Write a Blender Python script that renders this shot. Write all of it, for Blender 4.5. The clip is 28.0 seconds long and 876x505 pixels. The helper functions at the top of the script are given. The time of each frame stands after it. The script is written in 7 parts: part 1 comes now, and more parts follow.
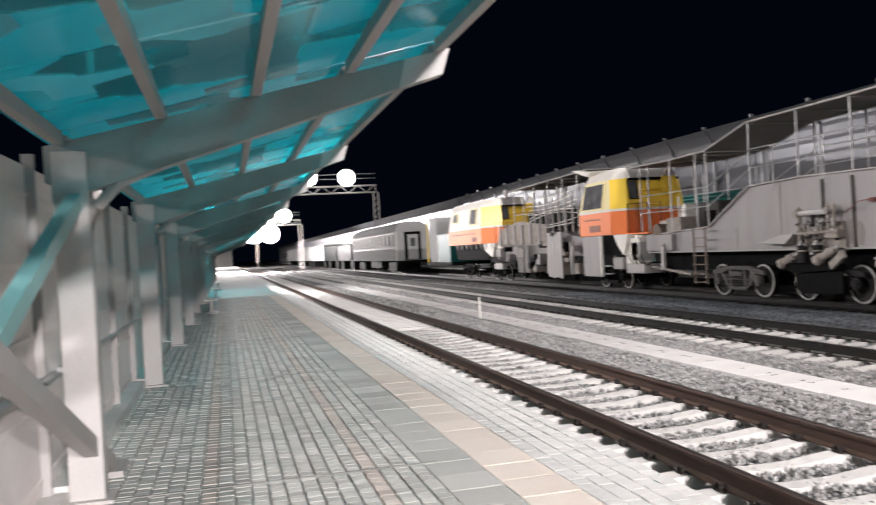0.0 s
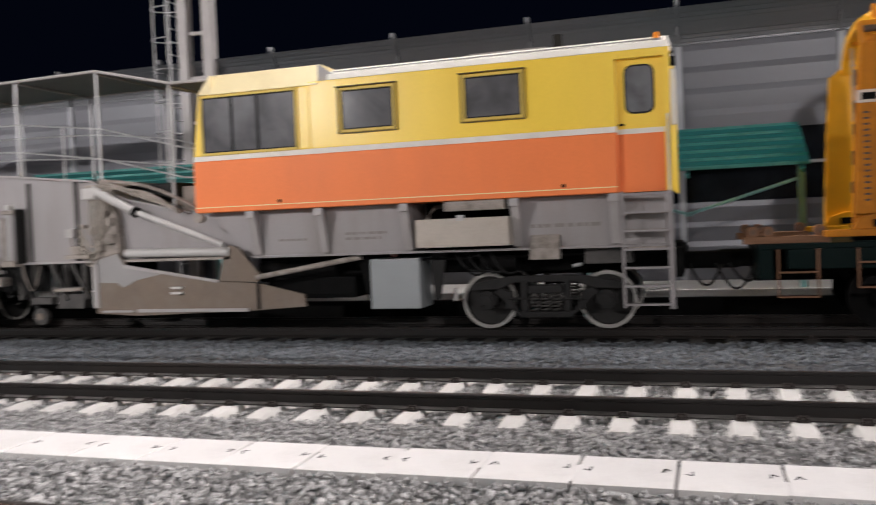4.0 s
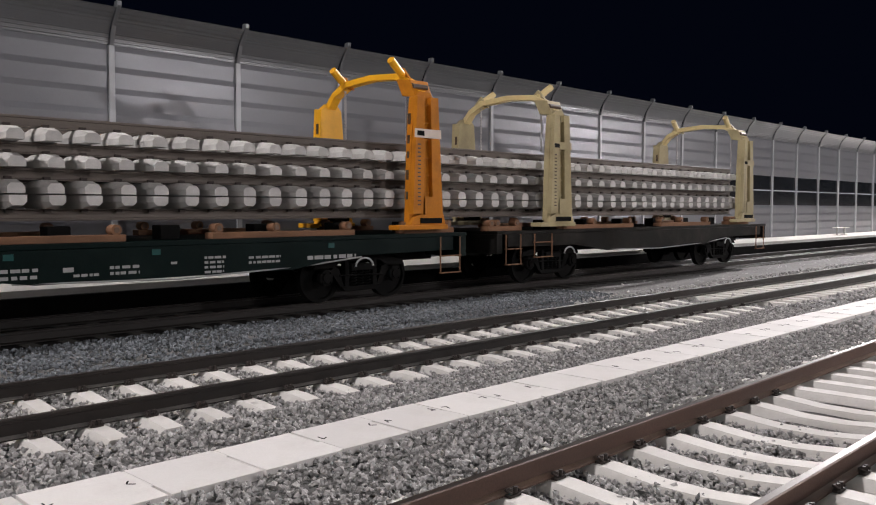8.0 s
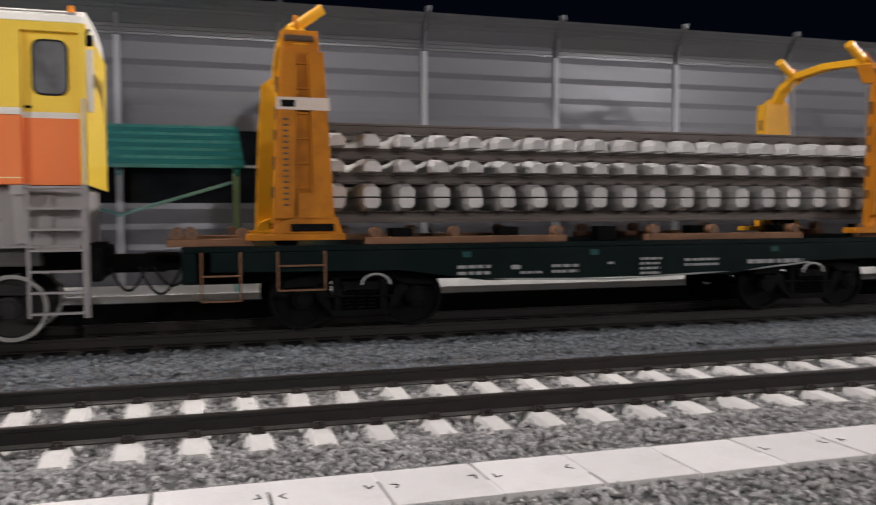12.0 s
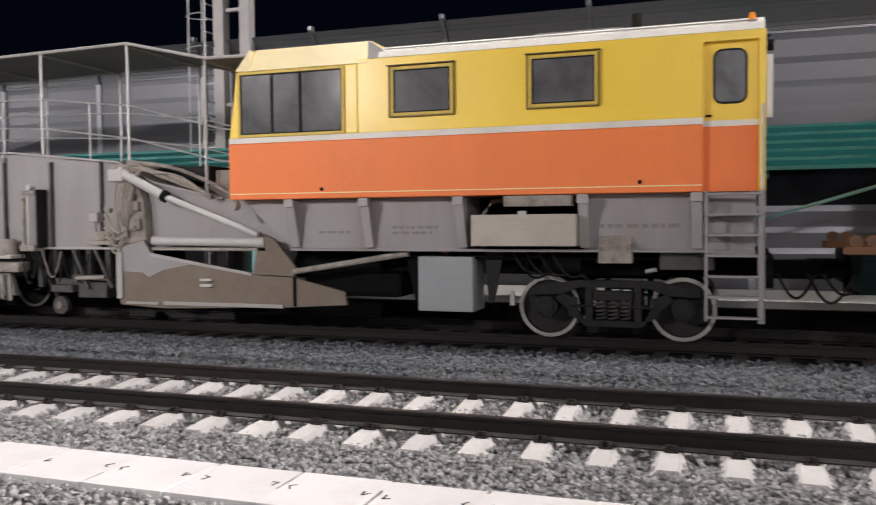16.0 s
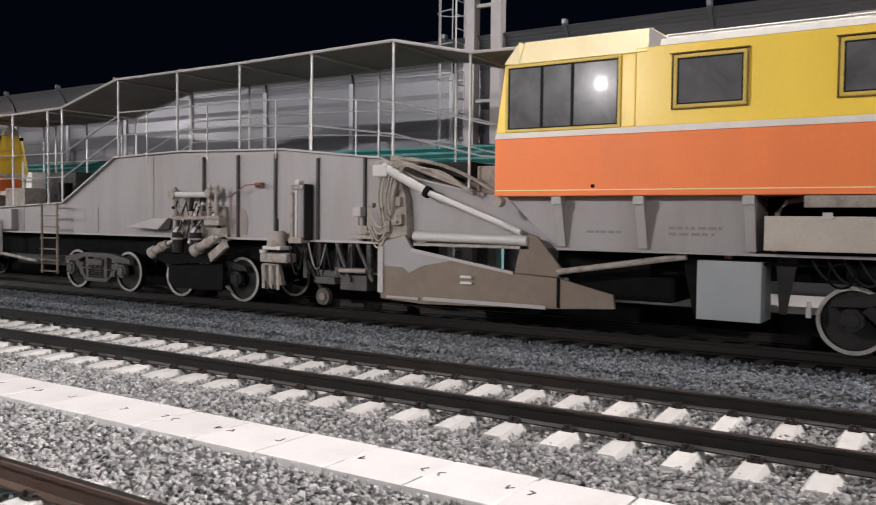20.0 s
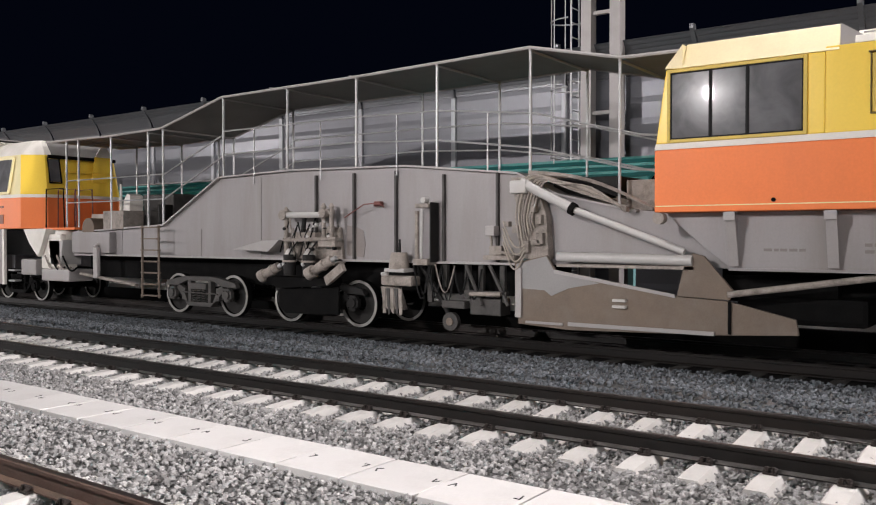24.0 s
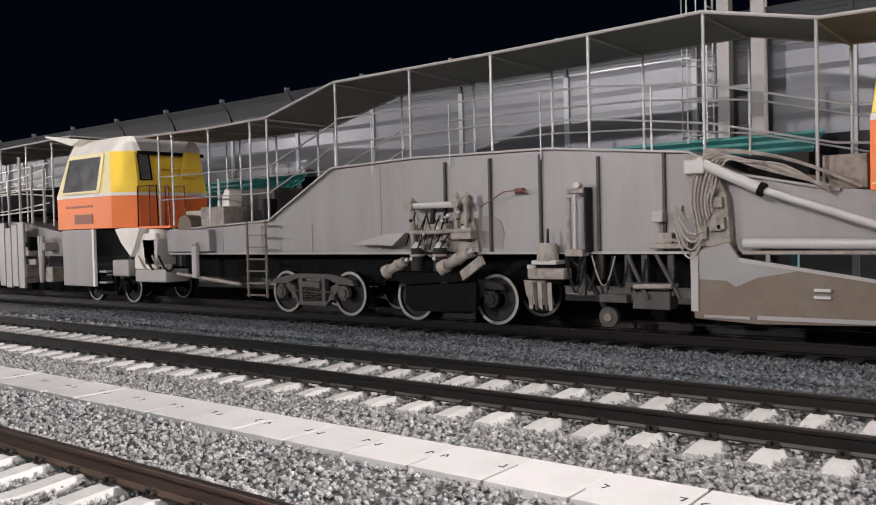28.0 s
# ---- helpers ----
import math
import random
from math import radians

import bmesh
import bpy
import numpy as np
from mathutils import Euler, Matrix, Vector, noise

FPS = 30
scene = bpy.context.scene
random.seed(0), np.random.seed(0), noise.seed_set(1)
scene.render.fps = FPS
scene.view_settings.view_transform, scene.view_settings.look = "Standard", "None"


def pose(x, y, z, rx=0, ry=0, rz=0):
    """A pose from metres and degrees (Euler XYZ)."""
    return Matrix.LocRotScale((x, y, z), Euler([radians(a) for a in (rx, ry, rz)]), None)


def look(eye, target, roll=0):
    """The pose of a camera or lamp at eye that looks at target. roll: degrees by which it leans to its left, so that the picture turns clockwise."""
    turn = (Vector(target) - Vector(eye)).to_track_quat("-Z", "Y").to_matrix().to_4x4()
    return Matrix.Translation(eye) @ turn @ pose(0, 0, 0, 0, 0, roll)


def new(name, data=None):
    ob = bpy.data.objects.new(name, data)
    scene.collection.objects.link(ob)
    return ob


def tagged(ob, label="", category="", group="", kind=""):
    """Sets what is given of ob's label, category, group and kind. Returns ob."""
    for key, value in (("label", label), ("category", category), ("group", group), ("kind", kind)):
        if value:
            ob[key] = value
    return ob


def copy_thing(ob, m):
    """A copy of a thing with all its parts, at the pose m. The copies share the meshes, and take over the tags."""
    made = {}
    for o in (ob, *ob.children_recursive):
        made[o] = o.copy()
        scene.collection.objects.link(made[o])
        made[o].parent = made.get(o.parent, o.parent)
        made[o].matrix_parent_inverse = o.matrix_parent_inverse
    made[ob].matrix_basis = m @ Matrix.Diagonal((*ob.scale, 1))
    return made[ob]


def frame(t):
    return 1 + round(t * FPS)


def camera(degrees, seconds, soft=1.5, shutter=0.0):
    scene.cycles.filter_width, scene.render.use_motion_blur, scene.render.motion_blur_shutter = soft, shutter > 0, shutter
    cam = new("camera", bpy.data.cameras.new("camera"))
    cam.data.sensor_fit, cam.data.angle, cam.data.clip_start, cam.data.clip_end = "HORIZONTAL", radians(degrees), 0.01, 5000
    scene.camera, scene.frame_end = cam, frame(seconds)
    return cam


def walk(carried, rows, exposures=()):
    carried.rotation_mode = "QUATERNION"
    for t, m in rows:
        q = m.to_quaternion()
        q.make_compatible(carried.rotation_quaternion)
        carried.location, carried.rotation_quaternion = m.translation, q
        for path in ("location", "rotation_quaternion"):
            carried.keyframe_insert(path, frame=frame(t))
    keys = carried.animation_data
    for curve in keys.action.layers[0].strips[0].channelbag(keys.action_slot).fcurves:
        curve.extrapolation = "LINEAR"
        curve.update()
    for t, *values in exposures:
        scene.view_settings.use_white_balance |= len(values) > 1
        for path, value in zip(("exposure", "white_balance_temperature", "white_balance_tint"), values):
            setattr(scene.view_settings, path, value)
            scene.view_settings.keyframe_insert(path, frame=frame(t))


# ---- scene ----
cam = camera(55.0, 28.0, soft=1.1, shutter=0.7)
PATH = [
    (0, (0.665, 0.159, 1.873), (1.155, 2.098, 1.866), -3.2),
    (0.5, (0.73, 0.292, 1.861), (1.405, 2.175, 1.84), -2.9),
    (1, (0.784, 0.471, 1.871), (1.744, 2.225, 1.846), -2.5),
    (1.5, (0.865, 0.683, 1.887), (1.93, 2.376, 1.834), -2.5),
    (2, (1.178, 1.135, 1.862), (2.394, 2.723, 1.813), -2.3),
    (2.5, (1.401, 1.154, 1.843), (2.84, 2.542, 1.786), -2.0),
    (3, (1.419, 1.347, 1.734), (3.12, 2.397, 1.69), -2.0),
    (3.5, (1.328, 1.847, 1.867), (3.153, 2.662, 1.801), -2.3),
    (5.5, (2.292, 1.87, 1.682), (4.288, 1.738, 1.646), -1.4),
    (6, (2.368, 1.508, 1.785), (4.318, 1.066, 1.728), -0.5),
    (6.5, (2.462, 0.875, 1.755), (4.295, 0.077, 1.691), 0.3),
    (7, (2.423, 0.934, 1.779), (4.035, -0.246, 1.693), 0.7),
    (7.5, (2.35, 1.095, 1.801), (3.794, -0.284, 1.702), 0.3),
    (8, (2.339, 1.096, 1.815), (3.733, -0.335, 1.713), -0.0),
    (8.5, (2.346, 1.06, 1.772), (3.733, -0.377, 1.673), -0.3),
    (9, (2.368, 1.087, 1.787), (3.755, -0.35, 1.688), -0.3),
    (9.5, (2.361, 1.084, 1.77), (3.762, -0.341, 1.673), -0.3),
    (10, (2.415, 1.101, 1.752), (3.862, -0.276, 1.655), -0.2),
    (10.5, (2.399, 1.104, 1.803), (3.983, -0.113, 1.701), -0.4),
    (11, (2.386, 1.115, 1.792), (4.108, 0.103, 1.695), -0.3),
    (11.5, (2.382, 1.14, 1.803), (4.222, 0.362, 1.709), -0.2),
    (12, (2.381, 1.121, 1.734), (4.293, 0.542, 1.649), -0.3),
    (12.5, (2.315, 1.092, 1.762), (4.28, 0.727, 1.675), -0.3),
    (14.5, (2.375, 2.45, 1.926), (4.371, 2.547, 1.831), 0.2),
    (15, (2.388, 2.573, 1.863), (4.356, 2.92, 1.781), -0.5),
    (15.5, (2.446, 2.669, 1.832), (4.363, 3.232, 1.747), -0.6),
    (16, (2.526, 2.781, 1.852), (4.413, 3.438, 1.771), -0.5),
    (16.5, (2.609, 2.891, 1.85), (4.44, 3.691, 1.772), -0.1),
    (17, (2.643, 2.978, 1.819), (4.431, 3.87, 1.738), 0.5),
    (17.5, (2.618, 3.126, 1.846), (4.383, 4.063, 1.76), 1.1),
    (18, (2.58, 3.26, 1.845), (4.333, 4.22, 1.757), 0.9),
    (18.5, (2.594, 3.392, 1.823), (4.333, 4.374, 1.73), 0.9),
    (19, (2.651, 3.522, 1.829), (4.368, 4.543, 1.733), 0.7),
    (19.5, (2.677, 3.708, 1.833), (4.372, 4.766, 1.748), 0.6),
    (20, (2.644, 3.95, 1.827), (4.319, 5.039, 1.745), 0.6),
    (20.5, (2.538, 4.184, 1.853), (4.201, 5.291, 1.772), 0.4),
    (21, (2.549, 4.432, 1.842), (4.185, 5.58, 1.763), 0.4),
    (21.5, (2.559, 4.681, 1.829), (4.163, 5.874, 1.76), 0.3),
    (23.5, (2.629, 5.679, 1.791), (4.241, 6.861, 1.763), 0.3),
    (24, (2.595, 5.893, 1.824), (4.211, 7.071, 1.787), -0.0),
    (24.5, (2.279, 6.142, 1.798), (3.899, 7.315, 1.767), -0.8),
    (25, (2.415, 6.466, 1.833), (4.022, 7.656, 1.796), -1.3),
    (25.5, (2.409, 6.783, 1.845), (3.962, 8.044, 1.802), -2.3),
    (26, (2.439, 7.074, 1.795), (4.001, 8.321, 1.744), -2.1),
    (26.5, (2.366, 7.417, 1.842), (3.938, 8.652, 1.781), -2.7),
    (27, (2.297, 7.701, 1.834), (3.865, 8.942, 1.773), -2.6),
    (27.5, (2.379, 8.03, 1.833), (3.945, 9.274, 1.772), -2.2),
    (28, (2.36, 8.324, 1.813), (3.931, 9.56, 1.758), -1.4),
]
walk(cam, [(t, look(eye, target, roll)) for t, eye, target, roll in PATH])

# ---- night sky and lamps ----
world = bpy.data.worlds.new("night_sky")
scene.world = world
world.use_nodes = True
world.node_tree.nodes["Background"].inputs[0].default_value = (0.010, 0.016, 0.045, 1)
world.node_tree.nodes["Background"].inputs[1].default_value = 0.09


def point_lamp(name, x, y, z, watts, colour=(1, 0.94, 0.945), radius=0.22):
    d = bpy.data.lights.new(name, "POINT")
    d.energy, d.color, d.shadow_soft_size = watts, colour, radius
    ob = new(name, d)
    ob.location = (x, y, z)
    return ob


# ---- materials ----
def tree(name):
    m = bpy.data.materials.new(name)
    m.use_nodes = True
    nt = m.node_tree
    return m, nt, nt.nodes["Principled BSDF"]


def node(nt, kind, **values):
    n = nt.nodes.new(kind)
    for k, v in values.items():
        n.inputs[k].default_value = v
    return n


def M(name, col, rough=0.6, metal=0.0, var=0.25, scale=3.0, fine=45.0, bump=0.15, stain=None, amount=0.35, vary=0.0, island=False, stretch=(1, 1, 1), spec=0.5):
    """A painted, concrete or steel surface: broad and fine variation, stains, relief; vary: spread from piece to piece."""
    m, nt, p = tree(name)
    co = nt.nodes.new("ShaderNodeTexCoord")
    mp = nt.nodes.new("ShaderNodeMapping")
    mp.inputs["Scale"].default_value = stretch
    nt.links.new(co.outputs["Object"], mp.inputs[0])
    n1 = node(nt, "ShaderNodeTexNoise", Scale=scale, Detail=5.0, Roughness=0.6)
    n2 = node(nt, "ShaderNodeTexNoise", Scale=fine, Detail=4.0, Roughness=0.7)
    nt.links.new(mp.outputs[0], n1.inputs["Vector"])
    nt.links.new(co.outputs["Object"], n2.inputs["Vector"])
    add = nt.nodes.new("ShaderNodeMath")
    add.operation = "ADD"
    nt.links.new(n1.outputs[0], add.inputs[0])
    nt.links.new(n2.outputs[0], add.inputs[1])
    ramp = nt.nodes.new("ShaderNodeMapRange")
    ramp.inputs["From Min"].default_value, ramp.inputs["From Max"].default_value = 0.65, 1.35
    ramp.inputs["To Min"].default_value, ramp.inputs["To Max"].default_value = 1 - var, 1 + var
    nt.links.new(add.outputs[0], ramp.inputs[0])
    last = ramp.outputs[0]
    if vary or island:
        info = nt.nodes.new("ShaderNodeNewGeometry" if island else "ShaderNodeObjectInfo")
        r2 = nt.nodes.new("ShaderNodeMapRange")
        r2.inputs["To Min"].default_value, r2.inputs["To Max"].default_value = 1 - vary, 1 + vary
        nt.links.new(info.outputs["Random Per Island" if island else "Random"], r2.inputs[0])
        mul = nt.nodes.new("ShaderNodeMath")
        mul.operation = "MULTIPLY"
        nt.links.new(last, mul.inputs[0])
        nt.links.new(r2.outputs[0], mul.inputs[1])
        last = mul.outputs[0]
    sc = nt.nodes.new("ShaderNodeVectorMath")
    sc.operation = "SCALE"
    sc.inputs[0].default_value = col[:3]
    nt.links.new(last, sc.inputs["Scale"])
    out = sc.outputs[0]
    if stain:
        n3 = node(nt, "ShaderNodeTexNoise", Scale=scale * 0.55, Detail=8.0, Roughness=0.68)
        nt.links.new(mp.outputs[0], n3.inputs["Vector"])
        r3 = nt.nodes.new("ShaderNodeMapRange")
        r3.inputs["From Min"].default_value, r3.inputs["From Max"].default_value = 0.48, 0.68
        r3.inputs["To Max"].default_value = amount
        nt.links.new(n3.outputs[0], r3.inputs[0])
        mix = nt.nodes.new("ShaderNodeMix")
        mix.data_type = "RGBA"
        nt.links.new(r3.outputs[0], mix.inputs[0])
        nt.links.new(out, mix.inputs[6])
        mix.inputs[7].default_value = (*stain, 1)
        out = mix.outputs[2]
    nt.links.new(out, p.inputs["Base Color"])
    p.inputs["Roughness"].default_value, p.inputs["Metallic"].default_value = rough, metal
    p.inputs["Specular IOR Level"].default_value = spec
    rr = nt.nodes.new("ShaderNodeMapRange")
    rr.inputs["To Min"].default_value, rr.inputs["To Max"].default_value = max(0.02, rough - 0.12), min(1, rough + 0.12)
    nt.links.new(n1.outputs[0], rr.inputs[0])
    nt.links.new(rr.outputs[0], p.inputs["Roughness"])
    if bump:
        b = node(nt, "ShaderNodeBump", Strength=bump, Distance=0.01)
        nt.links.new(n2.outputs[0], b.inputs["Height"])
        nt.links.new(b.outputs[0], p.inputs["Normal"])
    return m


def glow(name, col, strength):
    m, nt, p = tree(name)
    p.inputs["Base Color"].default_value = (*col, 1)
    p.inputs["Emission Color"].default_value = (*col, 1)
    p.inputs["Emission Strength"].default_value = strength
    return m


def dark_glass(name, col, rough, spec):
    """Dark pane: clear glossy face over a dusty grey film; tone drifts paint reflections."""
    m, nt, p = tree(name)
    co = nt.nodes.new("ShaderNodeTexCoord")
    n = node(nt, "ShaderNodeTexNoise", Scale=1.7, Detail=5.0, Roughness=0.55, Distortion=0.4)
    nt.links.new(co.outputs["Object"], n.inputs["Vector"])
    ramp = nt.nodes.new("ShaderNodeValToRGB")
    ramp.color_ramp.elements[0].position, ramp.color_ramp.elements[1].position = 0.36, 0.66
    ramp.color_ramp.elements[0].color = (*[c * 0.68 for c in col], 1)
    ramp.color_ramp.elements[1].color = (*[c * 1.2 for c in col], 1)
    nt.links.new(n.outputs[0], ramp.inputs[0])
    nt.links.new(ramp.outputs[0], p.inputs["Base Color"])
    p.inputs["Roughness"].default_value = 0.17
    p.inputs["Specular IOR Level"].default_value = spec
    p.inputs["Coat Weight"].default_value = spec * 1.2
    p.inputs["Coat Roughness"].default_value = rough
    return m


def teal_sheet(name):
    """Tinted see-through roofing sheet: clear and clouded patches, glossy underside, grey reflections painted in."""
    m, nt, p = tree(name)
    outn = nt.nodes["Material Output"]
    tr, tl = nt.nodes.new("ShaderNodeBsdfTransparent"), nt.nodes.new("ShaderNodeBsdfTranslucent")
    p.inputs["Roughness"].default_value = 0.14
    tr.inputs[0].default_value, tl.inputs[0].default_value = (0.12, 0.68, 0.72, 1), (0.03, 0.68, 0.76, 1)
    co = nt.nodes.new("ShaderNodeTexCoord")
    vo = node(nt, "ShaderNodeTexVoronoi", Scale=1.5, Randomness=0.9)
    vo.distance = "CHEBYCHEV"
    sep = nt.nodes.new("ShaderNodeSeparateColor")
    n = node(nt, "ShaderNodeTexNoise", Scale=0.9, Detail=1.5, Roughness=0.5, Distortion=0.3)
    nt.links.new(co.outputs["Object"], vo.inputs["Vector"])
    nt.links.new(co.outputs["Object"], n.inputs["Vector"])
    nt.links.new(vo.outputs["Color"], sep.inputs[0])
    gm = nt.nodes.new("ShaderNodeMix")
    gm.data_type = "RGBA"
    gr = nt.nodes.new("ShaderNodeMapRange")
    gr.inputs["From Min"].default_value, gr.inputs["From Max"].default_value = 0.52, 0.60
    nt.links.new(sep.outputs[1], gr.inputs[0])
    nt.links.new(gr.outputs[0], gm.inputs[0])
    # Grey cells put the reflected light of the underside into the base colour.
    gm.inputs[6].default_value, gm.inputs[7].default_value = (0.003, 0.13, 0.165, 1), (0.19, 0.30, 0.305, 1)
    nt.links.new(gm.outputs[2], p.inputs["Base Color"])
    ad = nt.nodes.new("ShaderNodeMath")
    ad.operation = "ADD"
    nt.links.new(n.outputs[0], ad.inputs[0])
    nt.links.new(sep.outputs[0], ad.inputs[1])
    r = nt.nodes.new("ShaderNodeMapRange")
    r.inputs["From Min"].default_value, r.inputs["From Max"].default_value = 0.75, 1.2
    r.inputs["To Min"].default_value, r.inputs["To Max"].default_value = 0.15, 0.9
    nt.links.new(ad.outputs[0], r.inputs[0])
    a, b = nt.nodes.new("ShaderNodeMixShader"), nt.nodes.new("ShaderNodeMixShader")
    b.inputs[0].default_value = 0.45
    nt.links.new(r.outputs[0], a.inputs[0])
    nt.links.new(tr.outputs[0], a.inputs[1])
    nt.links.new(tl.outputs[0], a.inputs[2])
    nt.links.new(a.outputs[0], b.inputs[1])
    nt.links.new(p.outputs[0], b.inputs[2])
    nt.links.new(b.outputs[0], outn.inputs[0])
    return m


GROUND = M("crushed_stone_bed", (0.12, 0.117, 0.115), 0.95, var=0.45, scale=2.0, fine=38, bump=1.0)
STONE = M("crushed_stone", (0.335, 0.328, 0.322), 0.9, var=0.2, scale=1.5, fine=60, bump=0.2, vary=0.42, island=True)
# Darker, bluish stones for the strip beside the parked train.
STONE2 = M("dark_bluish_crushed_stone", (0.135, 0.147, 0.16), 0.9, var=0.25, scale=1.5, fine=60, bump=0.25, vary=0.55, island=True)
CONCRETE = M("pale_concrete", (0.60, 0.58, 0.555), 0.85, var=0.10, scale=4, fine=70, bump=0.12, stain=(0.36, 0.34, 0.31), amount=0.3, vary=0.08)
SLAB = M("white_concrete_slab", (0.66, 0.64, 0.625), 0.8, var=0.07, scale=3, fine=60, bump=0.1, stain=(0.42, 0.40, 0.38), amount=0.35, vary=0.06)
PANELCON = M("grey_panel_sleeper_concrete", (0.50, 0.49, 0.475), 0.85, var=0.14, scale=5, fine=70, bump=0.12, stain=(0.36, 0.345, 0.33), amount=0.4, vary=0.14)
RAILMAT = M("dark_rail_steel", (0.014, 0.012, 0.011), 0.5, metal=0.1, var=0.3, scale=2, fine=50, bump=0.2, stain=(0.03, 0.02, 0.015), amount=0.4, stretch=(1, 0.15, 1), spec=0.25)
RUSTRAIL = M("rusty_brown_rail_steel", (0.095, 0.052, 0.038), 0.7, metal=0.2, var=0.3, scale=2, fine=50, bump=0.25, stain=(0.07, 0.045, 0.035), amount=0.6, stretch=(1, 0.15, 1))
PANELRAIL = M("dusty_panel_rail_steel", (0.105, 0.086, 0.074), 0.65, metal=0.1, var=0.2, scale=2, fine=50, bump=0.2, stain=(0.06, 0.048, 0.04), amount=0.5, stretch=(1, 0.15, 1))
# Lighter copy of the cream portal paint, for the lit arch.
PALECREAM = M("lit_cream_arch_paint", (0.62, 0.50, 0.25), 0.5, var=0.1, scale=2.5, fine=35, bump=0.1, stain=(0.36, 0.28, 0.15), amount=0.4)
RAILTOP = M("worn_rail_head", (0.06, 0.05, 0.046), 0.4, metal=0.7, var=0.2, scale=2, fine=30, bump=0.05, stretch=(1, 0.1, 1))
CLIP = M("dark_oiled_fastening", (0.028, 0.020, 0.017), 0.75, metal=0.2, var=0.4, scale=14, fine=80, bump=0.3)
PAVE = M("grey_green_paver", (0.46, 0.455, 0.43), 0.85, var=0.12, scale=1.2, fine=60, bump=0.15, vary=0.13, stain=(0.36, 0.37, 0.34), amount=0.35)
PAVEW = M("pale_paver", (0.64, 0.63, 0.61), 0.8, var=0.08, scale=1.2, fine=60, bump=0.12, vary=0.08, stain=(0.5, 0.48, 0.46), amount=0.3)
PAVEB = M("brown_paver", (0.45, 0.40, 0.36), 0.85, var=0.12, scale=1.2, fine=60, bump=0.15, vary=0.12)
TACTILE = M("ochre_tactile_slab", (0.74, 0.65, 0.58), 0.8, var=0.08, scale=2, fine=50, bump=0.2, vary=0.05, stain=(0.55, 0.47, 0.37), amount=0.3)
MORTAR = M("paving_joint_sand", (0.27, 0.262, 0.245), 0.95, var=0.3, scale=6, fine=80, bump=0.3)
# Beam colour darkened and greened to carry the shade under the roof.
BEAMGREY = M("shade_toned_beam_paint", (0.24, 0.265, 0.255), 0.55, var=0.1, scale=2, fine=40, bump=0.05, stain=(0.17, 0.19, 0.185), amount=0.4)
PILLAR = M("pale_pinkish_post_paint", (0.46, 0.435, 0.42), 0.6, var=0.08, scale=2.2, fine=40, bump=0.05, stain=(0.55, 0.52, 0.50), amount=0.35)
STEELGREY = M("grey_painted_steel", (0.36, 0.34, 0.33), 0.5, var=0.08, scale=2.2, fine=40, bump=0.05, stain=(0.27, 0.25, 0.235), amount=0.35)
MACHGREY = M("grey_machine_paint", (0.285, 0.268, 0.268), 0.5, var=0.08, scale=1.4, fine=35, bump=0.06, stain=(0.205, 0.178, 0.158), amount=0.5, stretch=(1, 1.6, 0.25))
MUD = M("dusty_brown_steel", (0.165, 0.128, 0.098), 0.75, var=0.2, scale=2.5, fine=45, bump=0.2, stain=(0.21, 0.18, 0.155), amount=0.5)
DUSTY = M("dust_caked_machinery", (0.30, 0.265, 0.235), 0.75, var=0.35, scale=7, fine=50, bump=0.3, stain=(0.10, 0.085, 0.07), amount=0.7)
# Near-black so the shade under vehicles and in recesses is in the colour.
UNDER = M("shade_black_undercarriage", (0.006, 0.006, 0.006), 0.65, var=0.4, scale=5, fine=50, bump=0.25, stain=(0.014, 0.013, 0.012), amount=0.4, spec=0.03)
ROOFGREY = M("dull_roof_sheet", (0.20, 0.19, 0.18), 0.6, var=0.15, scale=2, fine=30, bump=0.1, stain=(0.13, 0.12, 0.11), amount=0.4)
TUBE = M("galvanised_tube", (0.42, 0.42, 0.42), 0.42, metal=0.4, var=0.15, scale=6, fine=60, bump=0.05)
YELLOW = M("yellow_cab_paint", (0.95, 0.66, 0.075), 0.34, var=0.05, scale=1.2, fine=25, bump=0.03, stain=(0.86, 0.56, 0.07), amount=0.3, stretch=(1, 1, 0.35), spec=0.4)
PALEYEL = M("cream_yellow_cab_paint", (0.86, 0.76, 0.42), 0.5, var=0.06, scale=1.2, fine=25, bump=0.04, stain=(0.66, 0.55, 0.30), amount=0.3, spec=0.25)
ORANGE = M("orange_cab_paint", (0.90, 0.235, 0.07), 0.48, var=0.06, scale=1.1, fine=25, bump=0.03, stain=(0.76, 0.20, 0.07), amount=0.4, stretch=(1, 1, 0.3), spec=0.25)
CREAMROOF = M("cream_roof_paint", (0.82, 0.70, 0.41), 0.45, var=0.06, scale=2, fine=30, bump=0.05, stain=(0.66, 0.53, 0.28), amount=0.3)
WHITE = M("off_white_paint", (0.80, 0.77, 0.71), 0.55, var=0.06, scale=2, fine=30, bump=0.05, stain=(0.55, 0.50, 0.43), amount=0.35, spec=0.2)
